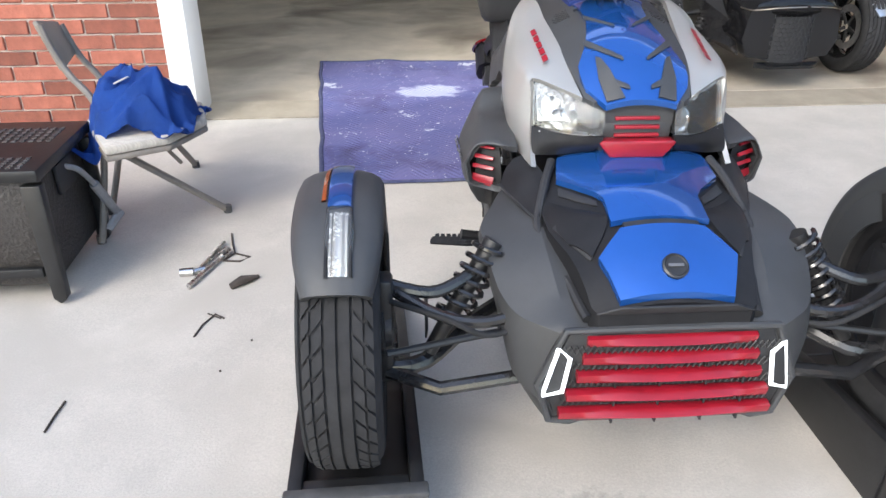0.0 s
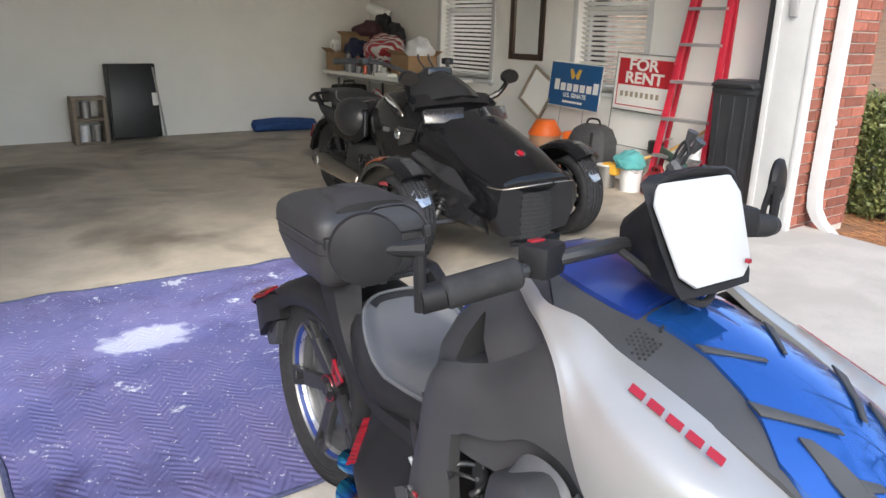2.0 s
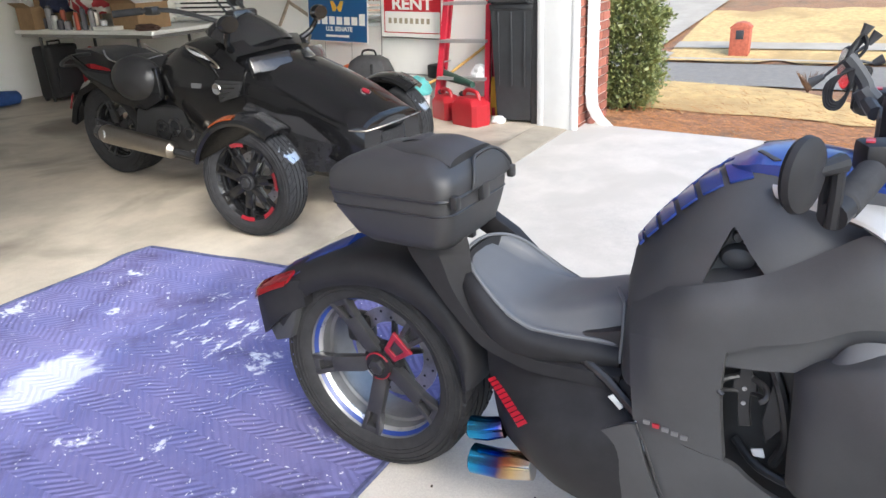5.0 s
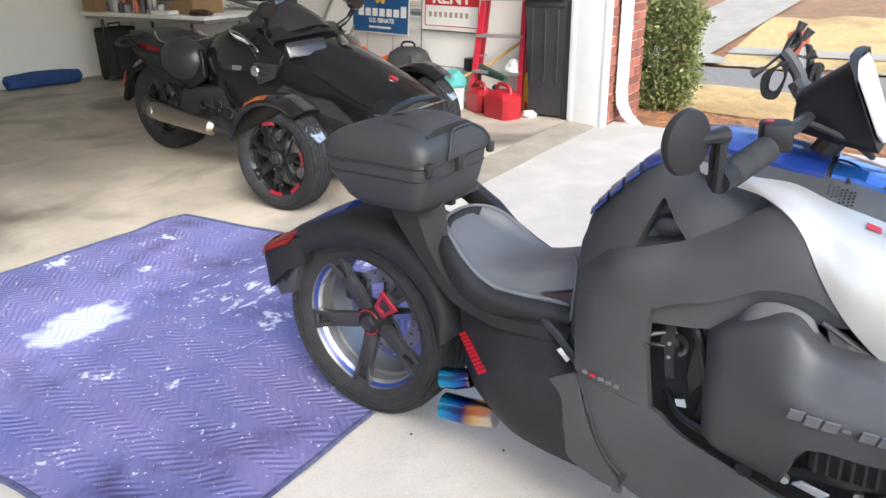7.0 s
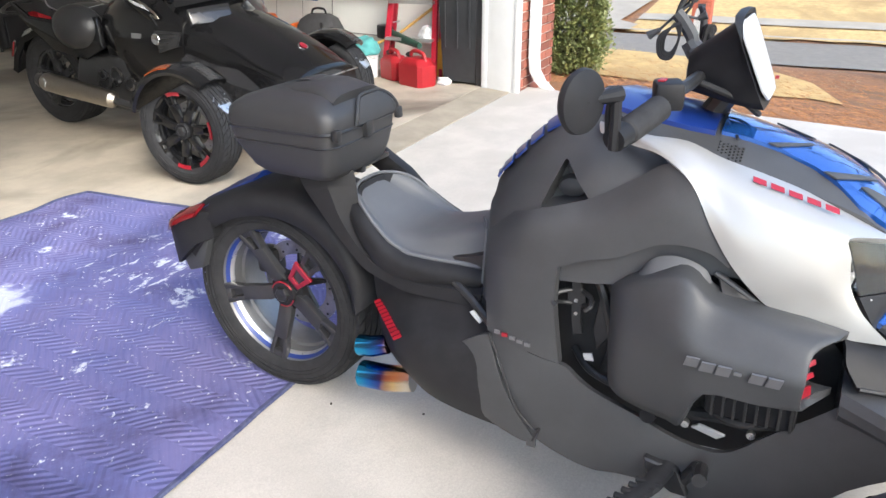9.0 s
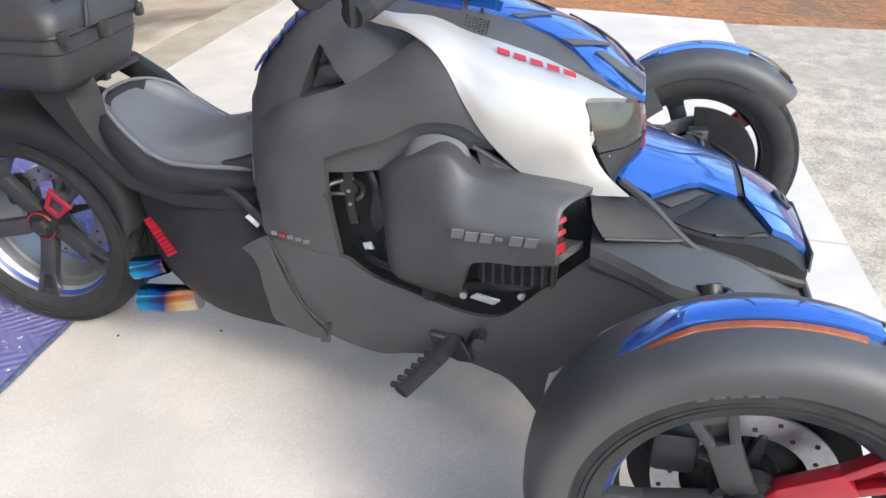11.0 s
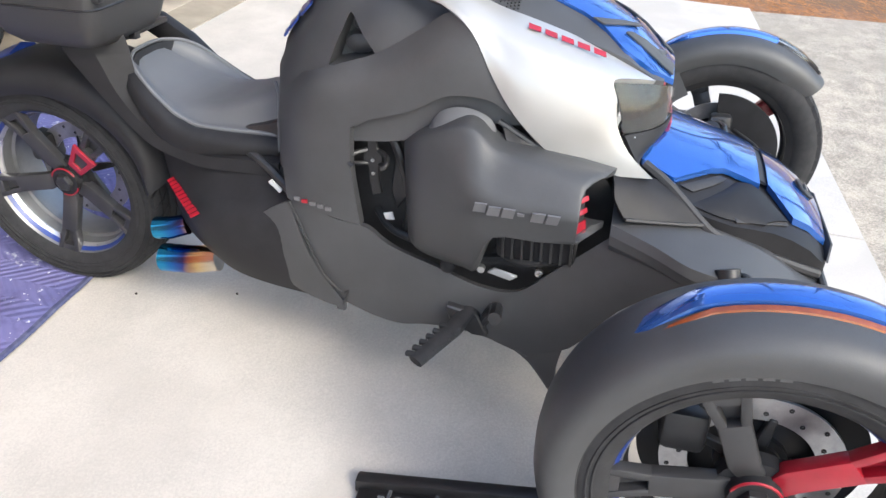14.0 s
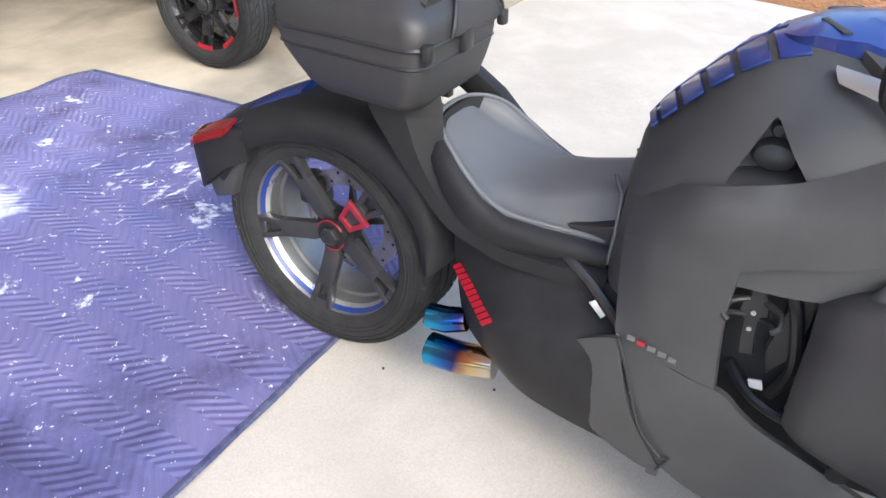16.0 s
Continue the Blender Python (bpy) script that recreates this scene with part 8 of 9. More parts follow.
lying("breaker_bar", [(-.63, 2.605, .012), (-.575, 2.80, .012)], .009, M_TOOL, "steel breaker bar with a socket on concrete", "tool", [("socket", (-.69, 2.59, .015), (-.645, 2.595, .015), .015), ("head", (-.645, 2.60, .013), (-.61, 2.615, .013), .012)])
lying("ratchet", [(-.645, 2.505, .012), (-.565, 2.70, .012)], .009, M_TOOL, "chromed ratchet handle lying on concrete", "tool", [("head", (-.57, 2.69, .014), (-.55, 2.735, .014), .017)])
lying("wire_hanger", [(-.56, 2.88, .005), (-.545, 2.80, .005), (-.525, 2.73, .005), (-.47, 2.70, .005), (-.50, 2.67, .005), (-.56, 2.68, .005), (-.525, 2.73, .006)], .0035, M_TWIG, "bent dark wire lying on the concrete", "wire")
lying("leaf", [(-.505, 2.495, .01), (-.47, 2.52, .018), (-.42, 2.555, .01)], [.012, .017, .006], M_TWIG, "curled dry dark leaf on concrete", "leaf")
lying("twig", [(-.575, 2.23, .004), (-.56, 2.29, .005), (-.53, 2.345, .004), (-.50, 2.32, .004)], .003, M_TWIG, "forked dark twig on concrete", "twig", [("fork", (-.555, 2.35, .004), (-.51, 2.32, .004), .0025)])
lying("twig", [(-.872, 1.85, .004), (-.868, 1.905, .004), (-.86, 1.965, .004)], .003, M_TWIG, "thin straight twig on concrete", "twig")
for k, (x, y) in enumerate(((-.236, 2.775), (.59, 2.88), (.505, 3.145), (-.47, 2.06), (-.40, 2.20))):
    s = bmesh.new(); bmesh.ops.create_icosphere(s, subdivisions=1, radius=.008 if k == 0 else .004)
    ob = part("pebble", s, M_TWIG if k else M_DUSTY); ob.location = (x, y, drive_z(y) + .002)
    tagged(ob, "tiny dark pebble on pale concrete", "pebble", "pebbles")
# ---- in the garage ----
def letters(text, size, m, material, parent, name="lettering", extrude=.001, stretch=1.0):
    """Words in the built-in font, centred, turned into a mesh part."""
    cu = bpy.data.curves.new(name, "FONT"); cu.body = text; cu.size = size; cu.extrude = extrude; cu.align_x = "CENTER"; cu.align_y = "CENTER"
    cu.offset = size * .03
    tmp = bpy.data.objects.new(name, cu)
    me = bpy.data.meshes.new_from_object(tmp)
    bpy.data.objects.remove(tmp)
    me.transform(m @ Matrix.Diagonal((stretch, 1, 1, 1)))
    me.materials.append(material)
    ob = new(name, me); ob.parent = parent
    return ob


# on the side wall, x = 4.875: u runs towards the door (-y), v is up
def wall_frame(y, z, x=4.84, tilt=0.0, lean=0.0):
    return Matrix.Translation((x, y, z)) @ Matrix.Rotation(radians(-90), 4, "Z") @ Matrix.Rotation(radians(90 - lean), 4, "X") @ Matrix.Rotation(radians(tilt), 4, "Z")


M_SIGNBLUE = mat("sign blue", (0.012, 0.085, 0.23), 0.5, var=0.05, scale=5)
M_SIGNWHITE = mat("sign white", (0.80, 0.79, 0.76), 0.5, var=0.04, scale=5)
M_SIGNRED = mat("sign red", (0.50, 0.018, 0.03), 0.5, var=0.06, scale=8)
M_YELLOW = mat("sign yellow", (0.75, 0.42, 0.05), 0.5)
M_WIRE = mat("galvanised wire", (0.30, 0.29, 0.28), 0.4, metal=0.8)


def campaign_sign():
    t = empty("yard_sign", wall_frame(6.48, .80, 4.79, -2, 4), "blue campaign yard sign with white and gold print", "sign")
    part("board", box(-.335, .335, -.21, .21, -.004, .004, .001, 1), M_SIGNWHITE, t)
    part("face", box(-.325, .325, -.20, .20, .004, .006, 0), M_SIGNBLUE, t)
    b = bmesh.new()
    prism([(-.075, .15), (-.04, .15), (0, .09), (.04, .15), (.075, .15), (.045, .06), (.02, .06), (0, .095), (-.02, .06), (-.045, .06)], .006, .008, axis="z", bm=b)
    part("mark", b, M_YELLOW, t, "yellow angular mark")
    for k in range(7):
        x = -.255 + k * .083
        part("name_bar", box(x, x + .062, -.055, (.045 if k in (0, 6) else .015), .006, .008), M_SIGNWHITE, t)
    letters("U.S. SENATE", .055, Matrix.Translation((.02, -.095, .007)), M_SIGNWHITE, t)
    part("small_bar", box(-.13, .13, -.165, -.145, .006, .008), M_SIGNWHITE, t)
    for x in (-.15, .15):
        part("wire_leg", tube([(x, -.1, -.006), (x, -.21, -.006), (x + .01, -.79, .01)], .003, 6), M_WIRE, t)


def rent_sign():
    t = empty("rental_sign", wall_frame(5.70, .87, 4.82, -1.5, 2), "red and white rental sign in a wire frame by the wall", "sign")
    part("board", box(-.315, .315, -.23, .23, -.004, .004, .001, 1), M_SIGNWHITE, t)
    part("panel", box(-.285, .285, -.02, .205, .004, .006), M_SIGNRED, t)
    letters("FOR", .132, Matrix.Translation((-.02, .150, .007)), M_SIGNWHITE, t, stretch=1.25)
    letters("RENT", .132, Matrix.Translation((0, .040, .007)), M_SIGNWHITE, t, stretch=1.25)
    for x0, x1, y0, y1 in ((-.285, .285, -.20, -.192), (-.285, -.277, -.20, -.02), (.277, .285, -.20, -.02)):
        part("border", box(x0, x1, y0, y1, .004, .006), M_SIGNRED, t)
    for k in range(8):
        part("number_bar", box(-.24 + k * .055, -.21 + k * .055, -.12, -.075, .004, .0055), mat("marker ink", (0.35, 0.30, 0.22), 0.7) if k == 0 else bpy.data.materials["marker ink"], t)
    for x in (-.322, .322):
        part("frame_wire", tube([(x, .26, 0), (x, -.25, 0), (x, -.85, .02)], .005, 6), M_WIRE, t)
    for y in (.245, -.24, -.55):
        part("frame_wire", tube([(-.322, y, 0), (.322, y, 0)], .005, 6), M_WIRE, t)


campaign_sign()
rent_sign()


def wall_mirror():
    M_WOOD = mat("dark stained wood", (0.045, 0.026, 0.018), 0.4, var=0.3, scale=12, stretch=(1, 8, 1))
    t = empty("wall_mirror", wall_frame(7.26, 1.525, 4.868), "tall narrow mirror in a dark wood frame on the wall", "mirror")
    for x0, x1, y0, y1 in ((-.25, -.19, -.525, .525), (.19, .25, -.525, .525), (-.19, .19, -.525, -.465), (-.19, .19, .465, .525)):
        part("frame_rail", box(x0, x1, y0, y1, 0, .028, .006), M_WOOD, t)
    part("glass", box(-.19, .19, -.465, .465, .002, .008), mat("silvered glass", (0.8, 0.81, 0.8), 0.06, metal=1.0), t)
    part("hanger", tube([(-.02, .53, .01), (0, .56, .008), (.02, .53, .01)], .003, 6), M_WIRE, t)


wall_mirror()


def picture_frame():
    M_LIGHTWOOD = mat("weathered grey wood", (0.28, 0.23, 0.18), 0.7, var=0.2, scale=14)
    t = empty("picture_frame", wall_frame(6.98, .70, 4.80, -28, 8), "empty wooden picture frame leaning against the wall", "frame")
    for x0, x1, y0, y1 in ((-.20, -.17, -.20, .20), (.17, .20, -.20, .20), (-.17, .17, -.20, -.17), (-.17, .17, .17, .20)):
        part("frame_rail", box(x0, x1, y0, y1, 0, .02, .004), M_LIGHTWOOD, t)
    part("backing", box(-.17, .17, -.17, .17, 0, .004), M_WALL, t)


picture_frame()


def stepladder():
    M_FIBRE = mat("red fibreglass rail", (0.48, 0.02, 0.045), 0.4, var=0.12, scale=10)
    M_STEP = mat("dull aluminium", (0.48, 0.48, 0.48), 0.35, metal=0.8, var=0.1, scale=20)
    t = empty("stepladder", pose(0, 0, 0), "red fibreglass stepladder with aluminium treads, folded against the wall", "ladder")
    L0, L1 = Vector((4.62, 5.40, 0)), Vector((4.70, 5.16, 1.80))
    R0, R1 = Vector((4.66, 4.93, 0)), Vector((4.72, 4.88, 1.80))
    for a, c in ((L0, L1), (R0, R1)):
        part("front_rail", loft([[p + Vector(d) for d in ((-.016, -.022, 0), (.016, -.022, 0), (.016, .022, 0), (-.016, .022, 0))] for p in (a, c)]), M_FIBRE, t)
    for a, c in ((L0 + Vector((.14, .02, 0)), L1 + Vector((.05, 0, -.05))), (R0 + Vector((.14, 0, 0)), R1 + Vector((.05, 0, -.05)))):
        part("back_rail", loft([[p + Vector(d) for d in ((-.012, -.016, 0), (.012, -.016, 0), (.012, .016, 0), (-.012, .016, 0))] for p in (a, c)]), M_FIBRE, t)
    for z in (.33, .63, .925, 1.21, 1.475):
        a, c = L0.lerp(L1, z / 1.8), R0.lerp(R1, z / 1.8)
        part("tread", loft([[p + Vector(d) for d in ((-.055, 0, -.012), (-.05, 0, .012), (.04, 0, .012), (.04, 0, -.004))] for p in (a, c)]), M_STEP, t)
    part("top_cap", box(4.66, 4.80, 4.83, 5.20, 1.79, 1.84, .01), M_YELLOW, t, "yellow top cap")
    part("spreader", tube([(4.66, 5.35, .45), (4.80, 5.33, .45)], .006, 6), M_STEP, t)


stepladder()


def wheelie_bin():
    M_BIN = mat("charcoal bin plastic", (0.03, 0.032, 0.036), 0.45, var=0.2, scale=10, bump=0.05, bscale=150)
    t = empty("trash_bin", pose(4.70, 4.655, 0), "tall dark grey wheeled trash bin beside the door jamb", "bin")
    def rect(w, d, z):
        return [(-w, -d, z), (w, -d, z), (w, d, z), (-w, d, z)]
    part("body", loft([rect(.115, .145, .02), rect(.14, .16, .50), rect(.155, .175, .90)]), M_BIN, t)
    part("rim", box(-.165, .165, -.185, .185, .88, .92, .008), M_BIN, t)
    part("lid", loft([rect(.168, .19, .925), rect(.168, .19, .945), rect(.14, .16, .975)]), M_BIN, t)
    part("handle", tube([(-.17, -.15, .93), (-.20, -.15, .95), (-.20, .15, .95), (-.17, .15, .93)], .012, 8), M_BIN, t)
    for y in (-.13, .13):
        part("wheel", lathe([(-.02, .001), (-.02, .07), (.02, .07), (.02, .001)], 20, centre=(.12, y, .07)), M_RUBBER, t)
    for k in range(3):
        part("moulded_rib", box(-.16, -.148, -.11 + k * .11 - .008, -.11 + k * .11 + .008, .30, .86, .004), M_BIN, t)


wheelie_bin()
M_CAN = mat("red fuel can plastic", (0.34, 0.012, 0.02), 0.4, var=0.12, scale=8)


def fuel_can(x, y, w, d, h, rz, label):
    t = empty("fuel_can", pose(x, y, 0, 0, 0, rz), label, "fuel can", "fuel cans")
    def rect(a, c, z, r=.03):
        return [(-a + r, -c, z), (a - r, -c, z), (a, -c + r, z), (a, c - r, z), (a - r, c, z), (-a + r, c, z), (-a, c - r, z), (-a, -c + r, z)]
    part("body", loft([rect(w * .48, d * .48, 0), rect(w * .5, d * .5, .02), rect(w * .5, d * .5, h * .62), rect(w * .36, d * .40, h * .80), rect(w * .33, d * .36, h * .82)]), M_CAN, t)
    part("handle", tube(smooth_path([(-w * .36, 0, h * .74), (-w * .25, 0, h * .97), (w * .15, 0, h), (w * .28, 0, h * .80)], 4), .016, 8), M_CAN, t)
    part("cap", tube([(w * .26, 0, h * .78), (w * .38, 0, h * .90)], .024, 12), M_RAMP, t, "black screw cap")
    for k in range(2):
        part("moulded_panel", box(-w * .34, w * .34, -d * .5 - .003, -d * .5 + .002, h * .12 + k * h * .26, h * .30 + k * h * .26, .002, 1), M_CAN, t)


fuel_can(4.42, 4.96, .30, .20, .27, 68, "large red plastic fuel can on the floor")
fuel_can(4.58, 5.27, .25, .17, .24, 60, "smaller red plastic fuel can behind another")
M_TEAL = mat("teal cloth", (0.10, 0.36, 0.36), 0.9, var=0.2, scale=12)


def lumpy(name, x, y, z0, w, d, h, seed, material, label, cat, n=20):
    """A crumpled or stuffed soft thing standing on z0."""
    b = bmesh.new()
    bmesh.ops.create_icosphere(b, subdivisions=4, radius=1)
    for v in b.verts:
        p = v.co.copy()
        k = 1 + .28 * noise.noise((p.x * 1.7 + seed, p.y * 1.7, p.z * 1.7)) + .14 * noise.noise((p.x * 4 + seed, p.y * 4, p.z * 4)) + .06 * abs(noise.noise((p.x * 9, p.y * 9 + seed, p.z * 9)))
        v.co = Vector((p.x * k * w / 2, p.y * k * d / 2, max(-.5, p.z * k) * h / 1.5))
    ob = part(name, b, material, smooth=60)
    ob.location = (x, y, z0 + h / 3)
    return tagged(ob, label, cat)


M_BAGWHITE = mat("white plastic film", (0.72, 0.72, 0.73), 0.35, var=0.05, scale=20)
lumpy("teal_rag", 4.52, 5.52, .20, .26, .24, .14, 3, M_TEAL, "crumpled teal rag over a white bucket", "rag")
bk = empty("bucket", pose(4.55, 5.52, 0), "white plastic bucket under a teal rag", "bucket")
part("body", lathe([(0, .001), (0, .085), (.24, .10), (.24, .092), (.02, .08), (.02, .001)], 28), M_BAGWHITE, bk).matrix_basis = Matrix.Rotation(radians(-90), 4, "Y")
part("handle", tube([(-.10, 0, .22), (-.06, -.09, .17), (.06, -.09, .17), (.10, 0, .22)], .004, 6), M_WIRE, bk)
bk2 = empty("paint_can", pose(4.48, 5.74, 0), "small tin paint can beside the bucket", "can")
part("tin", tube([(0, 0, 0), (0, 0, .19)], .085, 24), M_WIRE, bk2)
part("lid", tube([(0, 0, .188), (0, 0, .20)], .08, 24), M_BAGWHITE, bk2)
lumpy("plastic_bag", 4.72, 5.0, .30, .16, .16, .14, 9, M_BAGWHITE, "crumpled white plastic bag on the fuel cans", "bag")
lumpy("cloth_scrap", 4.52, 4.76, .0, .10, .12, .06, 14, M_BAGWHITE, "small crumpled pale scrap by the bin", "scrap")
M_GREEN = mat("dark green metal", (0.02, 0.06, 0.045), 0.4, var=0.2, scale=20)
t = empty("leaf_blower", pose(4.66, 5.25, .30, 0, 0, 62), "dark green blower tube across the fuel cans", "blower")
part("nozzle", tube([(-.30, 0, .0), (0, 0, .03), (.22, 0, .05)], [.025, .04, .05], 14), M_GREEN, t)
part("motor", box(.14, .30, -.06, .06, .0, .12, .02), M_FRAME, t)
t = empty("broom", pose(0, 0, 0), "yellow-handled broom leaning behind the ladder", "broom")
part("handle", tube([(4.50, 5.62, .20), (4.70, 5.28, .36), (4.84, 5.00, .58)], .012, 8), mat("varnished handle", (0.55, 0.34, 0.10), 0.5, var=0.2, scale=20), t)
part("head", box(4.44, 4.54, 5.60, 5.76, .12, .22, .02), M_YELLOW, t)
t = empty("caution_sign", pose(4.80, 4.93, 0, 0, -6, 0), "thin yellow plastic panel standing by the ladder", "panel")
part("panel", box(-.006, .006, -.06, .06, 0, .33, .004), M_YELLOW, t)


def backpack_blower():
    M_ORANGE = mat("orange plastic", (0.85, 0.16, 0.02), 0.4, var=0.1, scale=10)
    t = empty("backpack", pose(4.62, 6.05, 0, 0, 0, 10), "dark grey and orange backpack standing by the wall", "backpack")
    part("bag", loft([[(x * w, y * d, z) for x, y in ((-1, -.8), (-.8, -1), (.8, -1), (1, -.8), (1, .8), (.8, 1), (-.8, 1), (-1, .8))] for w, d, z in ((.10, .17, 0), (.13, .19, .06), (.13, .19, .36), (.10, .15, .46), (.05, .09, .50))]), mat("dark grey nylon", (0.06, 0.06, 0.065), 0.7, var=0.2, scale=30), t)
    part("pocket", box(-.155, -.12, -.12, .12, .08, .28, .02), bpy.data.materials["dark grey nylon"], t)
    part("grab_loop", tube(smooth_path([(0, -.07, .48), (0, -.05, .54), (0, .05, .54), (0, .07, .48)], 4), .010, 8), M_RUBBER, t)
    part("side_panel", box(-.13, .10, .19, .25, .05, .42, .02), M_ORANGE, t, "bright orange side panel")
    part("strap", tube(smooth_path([(-.14, -.08, .44), (-.17, -.09, .30), (-.15, -.08, .12)], 4), .012, 8), M_RUBBER, t)
    b = empty("orange_bucket", pose(4.58, 6.62, 0), "bright orange bucket with a lid by the wall", "bucket")
    part("body", tube([(0, 0, 0), (0, 0, .34)], [.13, .15], 24), mat("terracotta plastic", (0.45, 0.25, 0.15), 0.5), b)
    part("lid", tube([(0, 0, .34), (0, 0, .36), (0, 0, .48)], [.16, .16, .09], 24), M_ORANGE, b)
    part("handle", tube([(-.15, 0, .30), (-.12, -.1, .24), (.12, -.1, .24), (.15, 0, .30)], .005, 6), M_WIRE, b)


backpack_blower()


# folding table in the corner, heaped with odds and ends
def corner_table():
    t = empty("folding_table", pose(0, 0, 0), "white-topped folding table in the garage corner", "table")
    part("tabletop", box(4.02, 4.82, 8.05, 10.15, .715, .755, .012), M_SIGNWHITE, t)
    part("apron", box(4.06, 4.78, 8.10, 10.10, .68, .713, .004), M_WIRE, t)
    for x in (4.10, 4.74):
        for y in (8.35, 9.85):
            part("leg", tube([(x, y, 0), (x, y, .70)], .016, 8), M_FRAME, t)
    for y in (8.35, 9.85):
        part("crossbar", tube([(4.10, y, .22), (4.74, y, .22)], .012, 8), M_FRAME, t)


corner_table()
TZ = .755
M_CARD = mat("brown cardboard", (0.30, 0.19, 0.10), 0.85, var=0.15, scale=10)


def carton(x, y, z, w, d, h, rz, label):
    t = empty("cardboard_box", pose(x, y, z, 0, 0, rz), label, "box", "boxes on the table")
    b = bmesh.new()
    for x0, x1, y0, y1 in ((-w / 2, -w / 2 + .006, -d / 2, d / 2), (w / 2 - .006, w / 2, -d / 2, d / 2), (-w / 2 + .006, w / 2 - .006, -d / 2, -d / 2 + .006), (-w / 2 + .006, w / 2 - .006, d / 2 - .006, d / 2)):
        box(x0, x1, y0, y1, .006, h, bm=b)
    box(-w / 2, w / 2, -d / 2, d / 2, 0, .006, bm=b)
    part("carton", b, M_CARD, t)
    for s in (-1, 1):
        part("flap", plate([(s * w / 2, -d / 2, h), (s * w / 2, d / 2, h), (s * (w / 2 + .07), d / 2, h + .05), (s * (w / 2 + .07), -d / 2, h + .05)], .004), M_CARD, t)


carton(4.50, 9.85, TZ, .50, .40, .42, 8, "open brown cardboard carton on the table")
carton(4.35, 8.55, TZ, .36, .42, .24, -6, "shallow open brown cardboard carton on the table")
lumpy("dark_cloth", 4.55, 9.80, TZ + .36, .46, .46, .24, 21, mat("maroon cloth", (0.07, 0.03, 0.035), 0.9, var=0.3, scale=10), "heap of dark maroon cloth in the carton", "cloth")
M_STRIPE = mat("striped bunting", (0.55, 0.54, 0.52), 0.85)
_n, _l = M_STRIPE.node_tree.nodes, M_STRIPE.node_tree.links
_tc, _w, _r = _n.new("ShaderNodeTexCoord"), _n.new("ShaderNodeTexWave"), _n.new("ShaderNodeValToRGB")
_w.inputs["Scale"].default_value = 4.5; _w.inputs["Distortion"].default_value = 2.0; _w.bands_direction = "DIAGONAL"
_r.color_ramp.interpolation = "CONSTANT"; _r.color_ramp.elements[0].color = (.35, .03, .04, 1); _r.color_ramp.elements[1].position = .5; _r.color_ramp.elements[1].color = (.62, .60, .57, 1)
_l.new(_tc.outputs["Object"], _w.inputs["Vector"]); _l.new(_w.outputs[0], _r.inputs[0]); _l.new(_r.outputs[0], _n["Principled BSDF"].inputs["Base Color"])
lumpy("striped_cloth", 4.38, 9.20, TZ + .14, .44, .62, .30, 31, M_STRIPE, "crumpled red and white striped cloth on the table", "cloth")
lumpy("navy_cloth", 4.30, 9.72, TZ + .16, .30, .34, .24, 37, mat("navy cloth", (0.02, 0.025, 0.06), 0.9, var=0.4, scale=30), "crumpled navy cloth on the table", "cloth")
lumpy("shopping_bag", 4.40, 8.52, TZ + .16, .30, .32, .28, 41, M_BAGWHITE, "white plastic shopping bag in a carton", "bag")
lumpy("black_bag", 4.68, 9.45, TZ + .30, .22, .26, .28, 44, M_MESH, "black bag on the heap", "bag")
t = empty("paper_towel_roll", pose(4.62, 9.75, TZ + .72, 0, 0, 0), "white paper towel roll on top of the heap", "roll")
part("roll", tube([(-.10, .10, .05), (.10, -.10, -.05)], .062, 24), M_SIGNWHITE, t)
part("core", tube([(-.102, .102, .051), (-.09, .09, .045)], .02, 16), M_CARD, t)
lumpy("black_case", 4.66, 9.70, TZ + .48, .20, .26, .24, 48, M_MESH, "dark case holding up the towel roll", "case")
t = empty("tape_roll", pose(4.12, 9.98, TZ + .30), "white roll of tape standing on a box", "tape")
part("roll", lathe([(-.03, .03), (-.03, .07), (.03, .07), (.03, .03), (-.03, .03)], 24), M_SIGNWHITE, t)
carton(4.16, 9.95, TZ, .22, .26, .22, 0, "small closed brown carton on the table")
rt = random.Random(12)
for k in range(14):
    x = 4.07 + rt.uniform(0, .16); y = 8.85 + k * .075 + rt.uniform(-.02, .02); r = rt.uniform(.022, .045); h = rt.uniform(.08, .24)
    col = [(0.5, 0.5, 0.5), (0.25, 0.25, 0.27), (0.6, 0.58, 0.54), (0.10, 0.10, 0.12), (0.42, 0.10, 0.06)][k % 5]
    t = empty("spray_can" if k % 2 else "jar", pose(x, y, TZ), ["small metal jar standing on the table edge", "tall spray can standing on the table edge"][k % 2], "can", "cans on the table")
    part("body", tube([(0, 0, 0), (0, 0, h * .85), (0, 0, h * .9)], [r, r, r * .7], 16), mat("can paint %d" % k, col, 0.35, metal=0.4 if k % 3 else 0), t)
    part("cap", tube([(0, 0, h * .88), (0, 0, h)], r * .55, 12), M_DUSTY, t)
lumpy("brown_rag", 4.10, 8.20, TZ, .14, .30, .06, 51, mat("brown rag", (0.08, 0.04, 0.03), 0.9, var=0.3, scale=20), "flat brown rag on the table edge", "rag")
b = box(4.05, 4.25, 8.62, 8.95, TZ, TZ + .035, .004)
tagged(part("notebook", b, M_SIGNWHITE), "stack of pale papers on the table edge", "papers")


